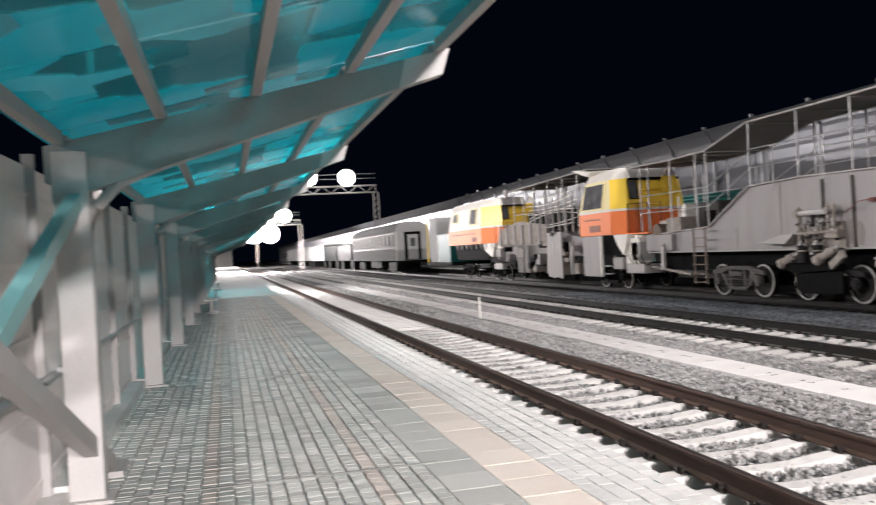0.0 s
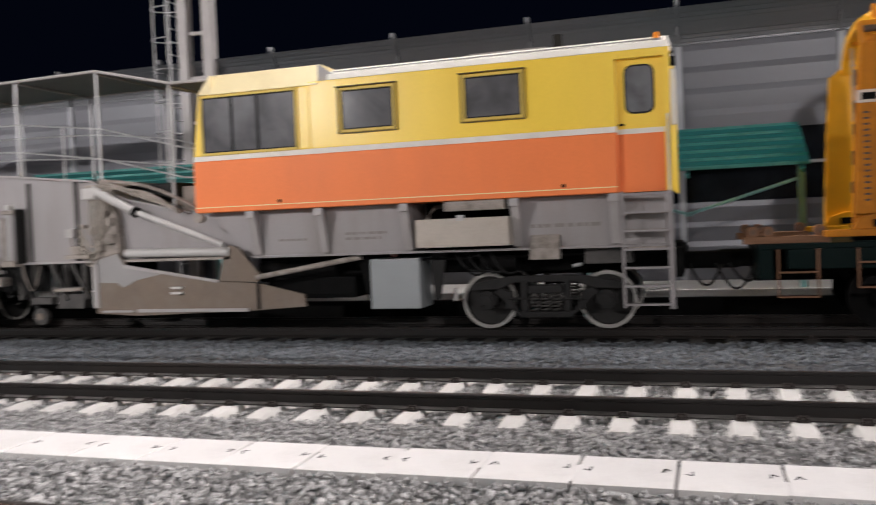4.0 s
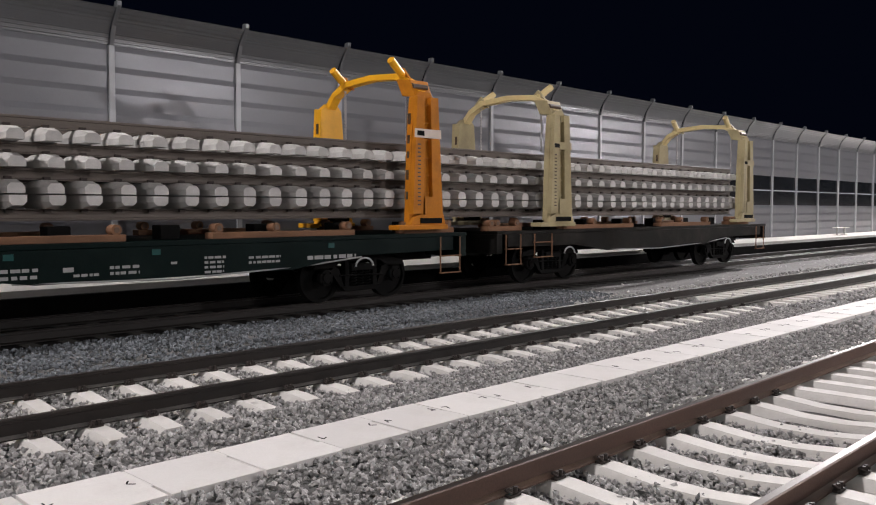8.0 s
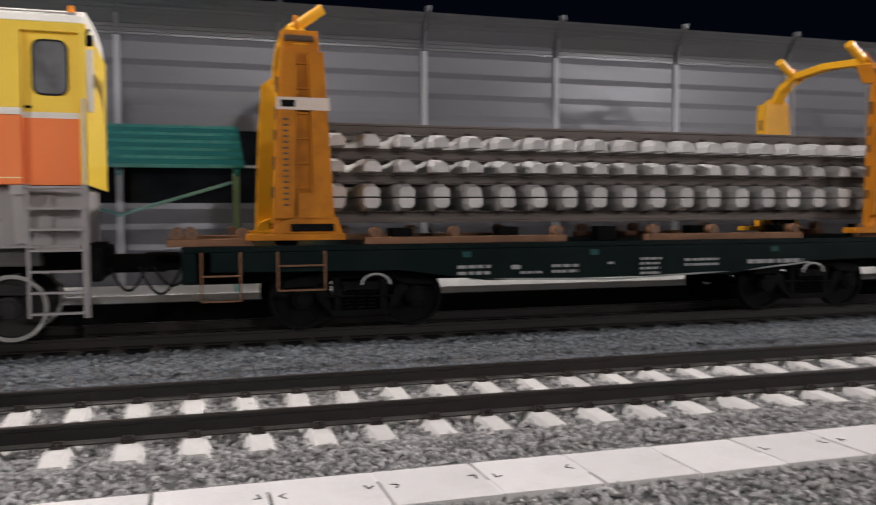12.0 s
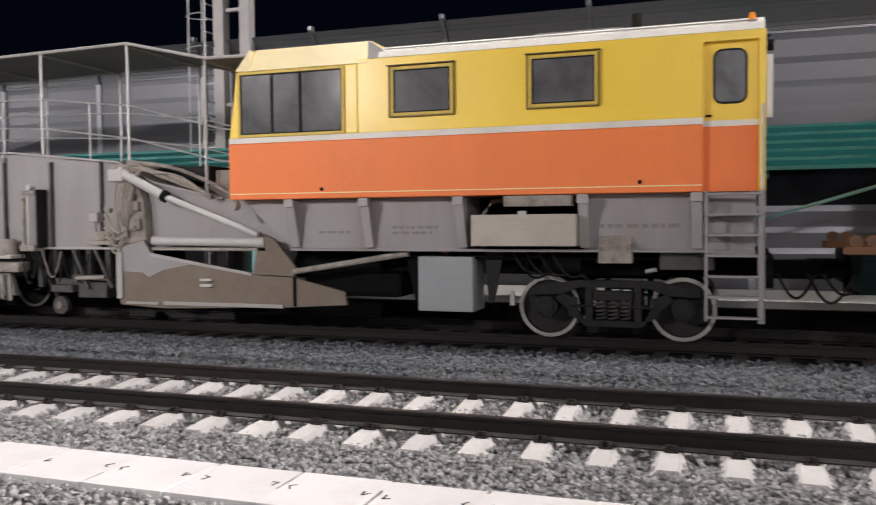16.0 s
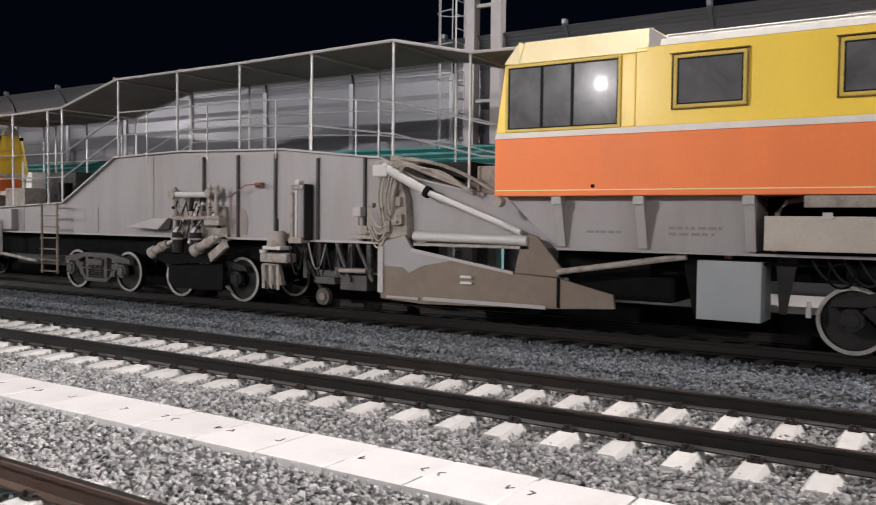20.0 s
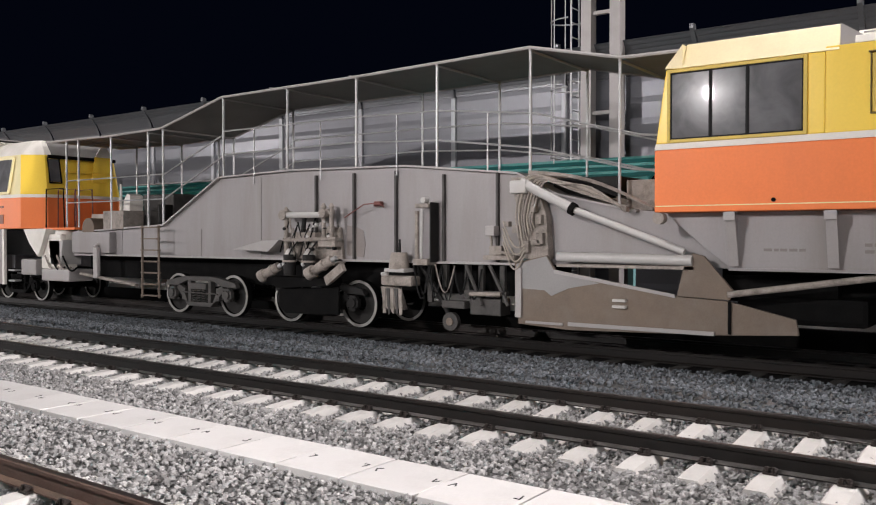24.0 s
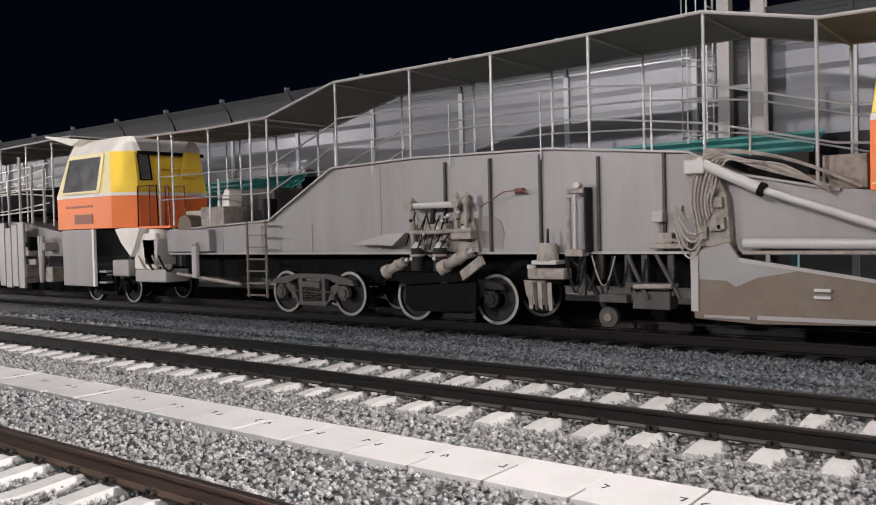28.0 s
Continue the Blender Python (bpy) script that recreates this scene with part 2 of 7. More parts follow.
# Two copies of the portal paint: near columns shaded, arch and far column lit.
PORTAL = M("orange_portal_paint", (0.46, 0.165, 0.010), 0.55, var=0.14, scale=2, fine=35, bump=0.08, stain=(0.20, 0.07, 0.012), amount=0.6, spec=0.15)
PORTALLIT = M("lit_portal_paint", (0.85, 0.42, 0.02), 0.42, var=0.08, scale=2, fine=35, bump=0.06, stain=(0.5, 0.26, 0.03), amount=0.35, spec=0.3)
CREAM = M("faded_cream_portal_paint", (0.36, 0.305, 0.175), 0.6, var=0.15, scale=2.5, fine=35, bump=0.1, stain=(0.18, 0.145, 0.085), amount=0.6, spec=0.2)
DKGREEN = M("dark_green_wagon_paint", (0.003, 0.0085, 0.008), 0.42, var=0.3, scale=2, fine=40, bump=0.1, stain=(0.010, 0.016, 0.015), amount=0.4, spec=0.05)
BROWNWAG = M("brown_black_wagon_paint", (0.011, 0.0105, 0.0095), 0.6, var=0.35, scale=2, fine=40, bump=0.15, stain=(0.05, 0.044, 0.036), amount=0.4, spec=0.06)
TIMBER = M("rusty_roller_beam", (0.20, 0.105, 0.06), 0.75, var=0.3, scale=3, fine=50, bump=0.25, stain=(0.10, 0.055, 0.035), amount=0.6, stretch=(1, 0.3, 1), spec=0.2)
TEALPAINT = M("teal_painted_steel", (0.002, 0.058, 0.055), 0.45, var=0.12, scale=2, fine=30, bump=0.06, stain=(0.004, 0.038, 0.036), amount=0.4, spec=0.25)
# Its pale stain colour paints light reflections on the teal ribs.
TEALMID = M("mid_teal_paint", (0.010, 0.165, 0.150), 0.5, var=0.25, scale=2.5, fine=30, bump=0.05, stain=(0.12, 0.34, 0.32), amount=0.4)
TEALPALE = M("pale_teal_paint", (0.25, 0.50, 0.50), 0.5, var=0.1, scale=2, fine=30, bump=0.05)
TEALSHEET = teal_sheet("teal_polycarbonate_sheet")
NOISEWALL = M("light_grey_noise_panel", (0.14, 0.143, 0.158), 0.34, metal=0.3, var=0.08, scale=0.8, fine=30, bump=0.03, vary=0.06, stretch=(1, 0.3, 2))
NOISETOP = M("dark_grey_noise_panel", (0.125, 0.13, 0.138), 0.32, metal=0.35, var=0.1, scale=0.8, fine=30, bump=0.03, vary=0.05)
WALLPOST = M("pale_grey_wall_post", (0.36, 0.37, 0.39), 0.45, metal=0.2, var=0.08, scale=2, fine=30, bump=0.05)
FENCE = M("beige_grey_fence_panel", (0.82, 0.76, 0.74), 0.7, var=0.1, scale=1.5, fine=40, bump=0.1, stain=(0.62, 0.57, 0.55), amount=0.4, vary=0.05)
GLASS = dark_glass("dark_window_glass", (0.125, 0.125, 0.132), 0.018, 0.06)
GLASS2 = dark_glass("smoked_wall_pane", (0.010, 0.012, 0.015), 0.1, 0.07)
RUBBER = M("black_rubber", (0.014, 0.014, 0.014), 0.75, var=0.3, scale=8, fine=60, bump=0.15, spec=0.2)
BOXBEIGE = M("beige_tool_box_paint", (0.43, 0.385, 0.33), 0.55, var=0.14, scale=2, fine=30, bump=0.06, stain=(0.28, 0.235, 0.19), amount=0.6)
BOXGREY = M("blue_grey_box_paint", (0.28, 0.30, 0.305), 0.5, var=0.05, scale=2, fine=30, bump=0.04)
BUMPER = M("dull_red_valve_paint", (0.17, 0.06, 0.05), 0.6, var=0.2, scale=5, fine=40)
COACH = M("grey_coach_paint", (0.46, 0.46, 0.45), 0.8, var=0.08, scale=1, fine=20, bump=0.05, stain=(0.44, 0.43, 0.41), amount=0.35, spec=0.06)
INK = M("white_stencil_paint", (0.30, 0.30, 0.30), 0.6, var=0.1, scale=9, fine=60, bump=0)
DARKINK = M("dark_stencil_paint", (0.20, 0.18, 0.17), 0.6, var=0.1, scale=9, fine=60, bump=0)
STRIPE = M("pale_safety_band", (0.62, 0.52, 0.44), 0.6, var=0.1, scale=5, fine=40, bump=0.05)
FARGLOW = glow("floodlight_glow", (1.0, 0.97, 0.96), 11)
LAMPGLOW = glow("lamp_glow", (1.0, 0.97, 0.95), 60)


# ---- shape helpers ----
def box(bm, x0, x1, y0, y1, z0, z1, bevel=0.0):
    vs = [bm.verts.new((x, y, z)) for x in (x0, x1) for y in (y0, y1) for z in (z0, z1)]
    fs = [bm.faces.new([vs[i] for i in f]) for f in ((0, 1, 3, 2), (4, 6, 7, 5), (0, 4, 5, 1), (2, 3, 7, 6), (0, 2, 6, 4), (1, 5, 7, 3))]
    if bevel:
        bmesh.ops.bevel(bm, geom=list({e for f in fs for e in f.edges}), offset=bevel, segments=2, affect="EDGES", profile=0.6)
    return bm


def prism(bm, pts, a0, a1, axis="x", bevel=0.0):
    """A flat outline given in the other two axes (y, z for x), pushed from a0 to a1."""
    def put(a, p, q):
        return {"x": (a, p, q), "y": (p, a, q), "z": (p, q, a)}[axis]
    lo, hi = [bm.verts.new(put(a0, *p)) for p in pts], [bm.verts.new(put(a1, *p)) for p in pts]
    n = len(pts)
    fs = [bm.faces.new(lo), bm.faces.new(hi[::-1])]
    fs += [bm.faces.new((lo[i], hi[i], hi[(i + 1) % n], lo[(i + 1) % n])) for i in range(n)]
    bmesh.ops.recalc_face_normals(bm, faces=fs)
    if bevel:
        bmesh.ops.bevel(bm, geom=list({e for f in fs for e in f.edges}), offset=bevel, segments=2, affect="EDGES", profile=0.6)
    return bm


def tube(bm, pts, r, seg=8, taper=None):
    """A round bar along a line of points."""
    pts = [Vector(p) for p in pts]
    rings = []
    for i, p in enumerate(pts):
        d = (pts[min(i + 1, len(pts) - 1)] - pts[max(i - 1, 0)]).normalized()
        u = d.orthogonal().normalized() if abs(d.z) > 0.9 else d.cross(Vector((0, 0, 1))).normalized()
        v = d.cross(u)
        k = r if taper is None else r + (taper - r) * i / (len(pts) - 1)
        rings.append([bm.verts.new(p + k * (math.cos(a) * u + math.sin(a) * v)) for a in [2 * math.pi * j / seg for j in range(seg)]])
    for a, b in zip(rings, rings[1:]):
        for j in range(seg):
            bm.faces.new((a[j], b[j], b[(j + 1) % seg], a[(j + 1) % seg]))
    bm.faces.new(rings[0][::-1])
    bm.faces.new(rings[-1])
    return bm


def bar(bm, p, q, w, h):
    """A square bar from p to q, w wide level and h deep."""
    p, q = Vector(p), Vector(q)
    d = (q - p).normalized()
    u = d.cross(Vector((0, 0, 1))).normalized() if abs(d.z) < 0.95 else Vector((1, 0, 0))
    v = u.cross(d)
    a, b = [[bm.verts.new(c + s * u * w / 2 + t * v * h / 2) for s, t in ((-1, -1), (1, -1), (1, 1), (-1, 1))] for c in (p, q)]
    fs = [bm.faces.new(a[::-1]), bm.faces.new(b)] + [bm.faces.new((a[i], a[(i + 1) % 4], b[(i + 1) % 4], b[i])) for i in range(4)]
    bmesh.ops.recalc_face_normals(bm, faces=fs)
    return bm


def sheet(bm, corners, thick):
    """A thin slab over four corners, thickened along its normal."""
    c = [Vector(p) for p in corners]
    n = (c[1] - c[0]).cross(c[3] - c[0]).normalized() * thick
    lo, hi = [bm.verts.new(p) for p in c], [bm.verts.new(p + n) for p in c]
    bm.faces.new(lo[::-1]), bm.faces.new(hi)
    for i in range(4):
        bm.faces.new((lo[i], lo[(i + 1) % 4], hi[(i + 1) % 4], hi[i]))
    return bm


def B():
    return bmesh.new()


def data_of(name, bm, mat, smooth=False):
    me = bpy.data.meshes.new(name)
    bm.normal_update()
    bm.to_mesh(me)
    bm.free()
    me.materials.append(mat)
    if smooth:
        for p in me.polygons:
            p.use_smooth = True
        me.set_sharp_from_angle(angle=radians(38))
    return me


def thing(name, label, category, x, y, z, group="", kind=""):
    ob = new(name)
    ob.location = (x, y, z)
    ob.empty_display_size = 0.2
    bpy.context.view_layer.update()
    return tagged(ob, label, category, group, kind)


def hang(ob, parent):
    ob.parent = parent
    m = Matrix.Translation(parent.location)
    if parent.parent:
        m = Matrix.Identity(4)
    ob.matrix_parent_inverse = m.inverted()
    return ob


def part(name, bm, mat, parent, label="", smooth=False):
    """One mesh object, built in world places, under a thing or a part."""
    ob = new(name, data_of(name, bm, mat, smooth) if isinstance(bm, bmesh.types.BMesh) else bm)
    hang(ob, parent)
    return tagged(ob, label) if label else ob


def whole(name, bm, mat, label, category, group="", kind="", smooth=False):
    """A thing that is one mesh."""
    return tagged(new(name, data_of(name, bm, mat, smooth)), label, category, group, kind)


def arrays(name, verts, faces, mat):
    me = bpy.data.meshes.new(name)
    me.vertices.add(len(verts))
    me.vertices.foreach_set("co", verts.astype(np.float32).ravel())
    k = faces.shape[1]
    me.loops.add(faces.size)
    me.loops.foreach_set("vertex_index", faces.astype(np.int32).ravel())
    me.polygons.add(len(faces))
    me.polygons.foreach_set("loop_start", np.arange(0, faces.size, k, dtype=np.int32))
    me.polygons.foreach_set("use_smooth", np.zeros(len(faces), dtype=bool))
    me.update(calc_edges=True)
    me.materials.append(mat)
    return me


# ---- plan (metres; z = 0 at the rail heads) ----
T1, T2, T3 = 5.29, 10.84, 16.30
HALF = 0.7975
PLAT, EDGE = 0.20, 3.58
SIDE = 14.73
PITCH = 0.563

# high yard masts, platform lamps and far floodlights
# First belongs to the ladder mast; the other three are added, unseen.
MASTS = [(15.6, 14.35, 28.0, 15500), (19.3, -78.0, 28.0, 270000), (-45.0, -48.0, 16.5, 24000), (-45.0, -7.0, 16.5, 24000)]
# Second and third are added out of view to lift train side and fence.
SPOTS = [((15.6, 14.35, 27.6), (9.0, -12.0, 0.0), 26000, 75), ((-45.0, 46.0, 16.5), (15.0, 40.0, 2.0), 82000, 54), ((7.1, -32.2, 8.2), (0.0, 22.0, 1.5), 60000, 24), ((2.0, 14.1, 6.05), (14.7, 8.0, 2.6), 2500, 105)]
for x, y, z, w in MASTS:
    point_lamp("mast_light", x, y, z, w, radius=0.9 if x > 0 else 1.5)
# Only the first is mirrored in the cab windows; three more are added.
LAMPS = [(2.0, 14.1, 6.1), (2.0, -19.0, 6.1), (2.0, 47.0, 6.1), (2.0, -52.0, 6.1)]
for x, y, z in LAMPS:
    point_lamp("platform_light", x, y, z - 0.05, {14.1: 900, -52.0: 6000, 47.0: 4500}.get(y, 1500), radius=0.13)
# The last, at y 226, is added to brighten the far end.
for x, y, z, w in ((4.9, 128, 4.6, 15000), (1.5, 128, 4.8, 22000), (-2.0, 226, 9.0, 60000)):
    point_lamp("floodlight_light", x, y, z - 0.3, w, radius=0.5)

for eye, aim, w, a in SPOTS:
    spot = bpy.data.lights.new("floodlight_light", "SPOT")
    spot.energy, spot.color, spot.spot_size, spot.spot_blend, spot.shadow_soft_size = w, (1, 0.94, 0.945), radians(a), 0.5 if w > 9000 else 1.0, 0.5 if w > 9000 else 0.16
    new("floodlight_light", spot).matrix_world = look(eye, aim)


# ---- ground ----
def ground():
    xs = np.concatenate([[-1500, -300, -60, -12], np.arange(-2, 24.01, 0.5), [40, 120, 500, 1500]])
    ys = np.concatenate([[-1500, -500, -200, -100], np.arange(-60, 120.1, 2.0), [200, 400, 800, 1500]])
    X, Y = np.meshgrid(xs, ys)
    Z = np.full_like(X, -0.30)
    for t in (T1, T2, T3):
        Z = np.maximum(Z, np.where(np.abs(X - t) < 1.7, -0.285 if t == T1 else -0.275, -0.30))
    Z = np.where((X > 6.5) & (X < 9.4), -0.215, Z)
    Z = np.where((X > 13.4) & (X < 15.3) & (Y > -60) & (Y < 60), -0.20, Z)
    Z = Z + 0.012 * np.sin(X * 3.1) * np.sin(Y * 1.7)
    V = np.stack([X, Y, Z], -1).reshape(-1, 3)
    n = len(xs)
    i, j = np.meshgrid(np.arange(n - 1), np.arange(len(ys) - 1))
    a = (j * n + i).ravel()
    F = np.stack([a, a + 1, a + n + 1, a + n], 1)
    return tagged(new("ground", arrays("ground", V, F, GROUND)), "grey crushed-stone bed between the railway tracks", "ground", kind="structure")


ground()


def stones(name, bands, mat, count, size, label, seed):
    """Loose angular stones strewn over bands (x0, x1, y0, y1, z)."""
    rng = np.random.default_rng(seed)
    area = np.array([(b[1] - b[0]) * (b[3] - b[2]) for b in bands])
    pick = rng.choice(len(bands), count, p=area / area.sum())
    bb = np.array(bands)[pick]
    c = np.stack([rng.uniform(bb[:, 0], bb[:, 1]), rng.uniform(bb[:, 2], bb[:, 3]), bb[:, 4] + rng.uniform(-0.022, 0.022, count)], 1)
    base = np.array([(1, 0, 0), (-1, 0, 0), (0, 1, 0), (0, -1, 0), (0, 0, 1), (0, 0, -1)], float)
    tri = np.array([(0, 2, 4), (2, 1, 4), (1, 3, 4), (3, 0, 4), (2, 0, 5), (1, 2, 5), (3, 1, 5), (0, 3, 5)])
    q = rng.normal(size=(count, 4))
    q /= np.linalg.norm(q, axis=1, keepdims=True)
    w, x, y, z = q.T
    R = np.stack([1 - 2 * (y * y + z * z), 2 * (x * y - z * w), 2 * (x * z + y * w), 2 * (x * y + z * w), 1 - 2 * (x * x + z * z), 2 * (y * z - x * w), 2 * (x * z - y * w), 2 * (y * z + x * w), 1 - 2 * (x * x + y * y)], 1).reshape(-1, 3, 3)
    s = size * rng.uniform(0.55, 1.35, (count, 1, 1)) * rng.uniform(0.6, 1.1, (count, 1, 3)) * rng.uniform(0.75, 1.2, (count, 6, 1))
    v = np.einsum("nij,nkj->nki", R, base[None] * s) + c[:, None]
    f = tri[None] + 6 * np.arange(count)[:, None, None]
    ob = new(name, arrays(name, v.reshape(-1, 3), f.reshape(-1, 3), mat))
    return tagged(ob, label, "gravel", kind="stuff")


stones("ballast_stones", [(6.45, 7.66, -14, 26, -0.195), (8.42, 9.35, -16, 30, -0.195), (4.5, 6.6, -7, 22, -0.252), (9.2, 12.5, -16, 32, -0.250)], STONE, 140000, 0.029, "pale grey crushed ballast stones round the near tracks", 3)
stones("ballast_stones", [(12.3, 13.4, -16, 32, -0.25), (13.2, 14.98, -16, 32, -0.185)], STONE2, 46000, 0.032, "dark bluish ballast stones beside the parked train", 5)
stones("ballast_stones", [(6.45, 7.6, 26, 60, -0.2), (8.45, 9.4, 30, 60, -0.2), (9.4, 14.8, 26, 60, -0.25), (6.45, 7.6, -45, -14, -0.2), (8.45, 9.4, -45, -14, -0.2), (9.4, 14.8, -45, -14, -0.25)], STONE, 22000, 0.06, "pale grey crushed ballast stones further along the tracks", 7)


# Near-black bed: the train's shade painted on the ballast, also used below slabs.
SHADEBED = M("shade_black_bed", (0.016, 0.015, 0.015), 0.9, var=0.5, scale=3, fine=40, bump=0.8, spec=0.1)
whole("track_bed", box(B(), 14.96, 18.14, -60, 110, -0.36, -0.205), SHADEBED, "ballast bed under the parked train, its shade painted near-black", "track bed", kind="structure")


# ---- tracks ----
RAIL = [(-0.066, -0.18), (0.066, -0.18), (0.066, -0.168), (0.012, -0.150), (0.010, -0.045), (0.036, -0.036), (0.036, -0.008), (0.028, 0.0), (-0.028, 0.0), (-0.036, -0.008), (-0.036, -0.036), (-0.010, -0.045), (-0.012, -0.150), (-0.066, -0.168)]


def rail_bm(x, y0, y1, pts=RAIL, dz=0.0, flip=1):
    return prism(B(), [(x + a, flip * b + dz) for a, b in pts], y0, y1, "y")


def sleeper_data(mat, half=1.35, arched=True, top=0.098):
    """A pre-stressed concrete sleeper along x: sloping sides, raised seats, low middle."""
    bm = B()
    zs = [(-half, -0.21), (-half + 0.25, -0.186), (-0.62, -0.184), (-0.45, -0.20 if arched else -0.19), (-0.2, -0.222 if arched else -0.2)]
    prof = zs + [(-x, z) for x, z in zs[::-1]]
    rings = []
    for x, z in prof:
        w = 0.15 if abs(x) > 0.4 else 0.125
        rings.append([bm.verts.new(p) for p in ((x, -w, -0.40), (x, -w, z - 0.085), (x, -top, z), (x, top, z), (x, w, z - 0.085), (x, w, -0.40))])
    for a, b in zip(rings, rings[1:]):
        for i in range(6):
            bm.faces.new((a[i], a[(i + 1) % 6], b[(i + 1) % 6], b[i]))
    bm.faces.new(rings[0][::-1]), bm.faces.new(rings[-1])
    bmesh.ops.recalc_face_normals(bm, faces=bm.faces[:])
    return data_of("sleeper", bm, mat)


def fastening_data():
    bm = B()
    for s in (-1, 1):
        box(bm, s * 0.06 - 0.01, s * 0.06 + 0.055 * s + 0.01, -0.06, 0.06, -0.182, -0.165) if s > 0 else box(bm, s * 0.06 - 0.065, s * 0.06 + 0.01, -0.06, 0.06, -0.182, -0.165)
        for k in (-0.028, 0.028):
            tube(bm, [(s * 0.10, k, -0.17), (s * 0.10, k, -0.118)], 0.017, 6)
        tube(bm, [(s * 0.125, -0.045, -0.15), (s * 0.075, -0.05, -0.135), (s * 0.075, 0.05, -0.135), (s * 0.125, 0.045, -0.15)], 0.011, 5)
    return data_of("fastening", bm, CLIP)


# Sleepers under the train: the darkened colour stands for its shade.
SHADESLEEP = M("shade_dark_sleeper_concrete", (0.06, 0.055, 0.05), 0.8, var=0.3, scale=4, fine=60, bump=0.15, stain=(0.02, 0.018, 0.016), amount=0.5)
SLEEPER, SLEEPER2, FASTEN = sleeper_data(CONCRETE), sleeper_data(CONCRETE, top=0.085), fastening_data()
DUSTFOOT = M("dusty_rail_foot", (0.15, 0.14, 0.13), 0.85, var=0.4, scale=6, fine=60, bump=0.2, stain=(0.05, 0.045, 0.04), amount=0.7, stretch=(1, 0.3, 1))
RUSTFOOT = M("rusty_rail_foot", (0.16, 0.10, 0.07), 0.85, var=0.4, scale=6, fine=60, bump=0.2, stain=(0.07, 0.045, 0.035), amount=0.7, stretch=(1, 0.3, 1))


def railway_track(name, cx, near, far, railmat, footmat, label, sleeper, rest_mat, bend=None):
    """Rails, sleepers with fastenings one by one in the near stretch, the rest joined."""
    tr = thing(name, label, "railway track", cx, 0, 0, kind="structure")
    for s in (-1, 1):
        part("rail", rail_bm(cx + s * HALF, -260, 420), railmat, tr)
        for d in (-1, 1):
            part("rail_foot", prism(B(), [(cx + s * HALF + d * 0.066, -0.1675), (cx + s * HALF + d * 0.014, -0.1495), (cx + s * HALF + d * 0.014, -0.1455), (cx + s * HALF + d * 0.066, -0.1635)], -60, 110, "y"), footmat, tr, "dust-covered foot of the rail")
        part("rail_head", box(B(), cx + s * HALF - 0.027, cx + s * HALF + 0.027, -260, 420, -0.002, 0.002), RAILTOP, tr, "polished running surface of the rail")
    k = 0
    while near[0] + k * PITCH < near[1]:
        y = near[0] + k * PITCH
        if bend and y < bend[0]:
            y = bend[0] + (y - bend[0]) * bend[1]
        y += random.uniform(-0.012, 0.012)
        ob = part("sleeper", sleeper, None, tr)
        ob.location, ob.rotation_euler.z = (cx + random.uniform(-0.01, 0.01), y, random.uniform(-0.006, 0.004)), random.uniform(-0.008, 0.008)
        for s in (-1, 1):
            f = new("fastening", FASTEN)
            f.parent = ob
            f.location = (s * HALF, 0, 0)
        k += 1
    bm = B()
    y = near[0] - PITCH
    rest = [near[0] - PITCH * (i + 1) for i in range(int((near[0] - far[0]) / PITCH))] + [near[0] + PITCH * (k + i) for i in range(int((far[1] - near[1]) / PITCH))]
    for y in rest:
        prism(bm, [(y - 0.15, -0.4), (y + 0.15, -0.4), (y + 0.15, -0.27), (y + 0.095, -0.188), (y - 0.095, -0.188), (y - 0.15, -0.27)], cx - 1.35, cx + 1.35, "x")
    tagged(part("sleepers", bm, rest_mat, tr, "pale concrete sleepers further along the track"), kind="stuff")
    return tr


railway_track("railway_track", T1, (-7.9, 22), (-60, 110), RUSTRAIL, RUSTFOOT, "track with rusty brown rails on curved pale concrete sleepers", SLEEPER, CONCRETE)
railway_track("railway_track", T2, (3.83 - 36 * PITCH, 30), (-70, 130), RAILMAT, DUSTFOOT, "track with dark rails on pale concrete sleepers in ballast", SLEEPER2, CONCRETE, (2.2, 0.963))
railway_track("railway_track", T3, (-3, 3), (-80, 110), RAILMAT, RAILMAT, "shaded track under the parked maintenance train", sleeper_data(SHADESLEEP), SHADESLEEP)

# cable trough slabs between the first two tracks
trough = thing("cable_trough", "row of white concrete cover slabs over a cable trough", "cable trough", 8.03, 0, -0.3, kind="structure")


def slab_data():
    bm = B()
    box(bm, -0.375, 0.375, -0.371, 0.371, -0.12, 0.0, 0.006)
    return data_of("slab", bm, SLAB)


SLABME = slab_data()


def chip_data(turn):
    """Worn three-cornered lifting pockets near both ends of a slab."""
    bm = B()
    for k, (x, y) in enumerate(((0.02, 0.29), (0.05, -0.30))):
        a = turn * (1 - 2 * k)
        pts = [(x + 0.055 * math.cos(a + q), y + 0.032 * math.sin(a + q)) for q in (0.2, 2.0, 4.1)]
        for p, q in zip(pts, pts[1:]):
            bar(bm, (*p, 0.0), (*q, 0.0), 0.013, 0.005)
    return data_of("lifting_pocket", bm, UNDER)


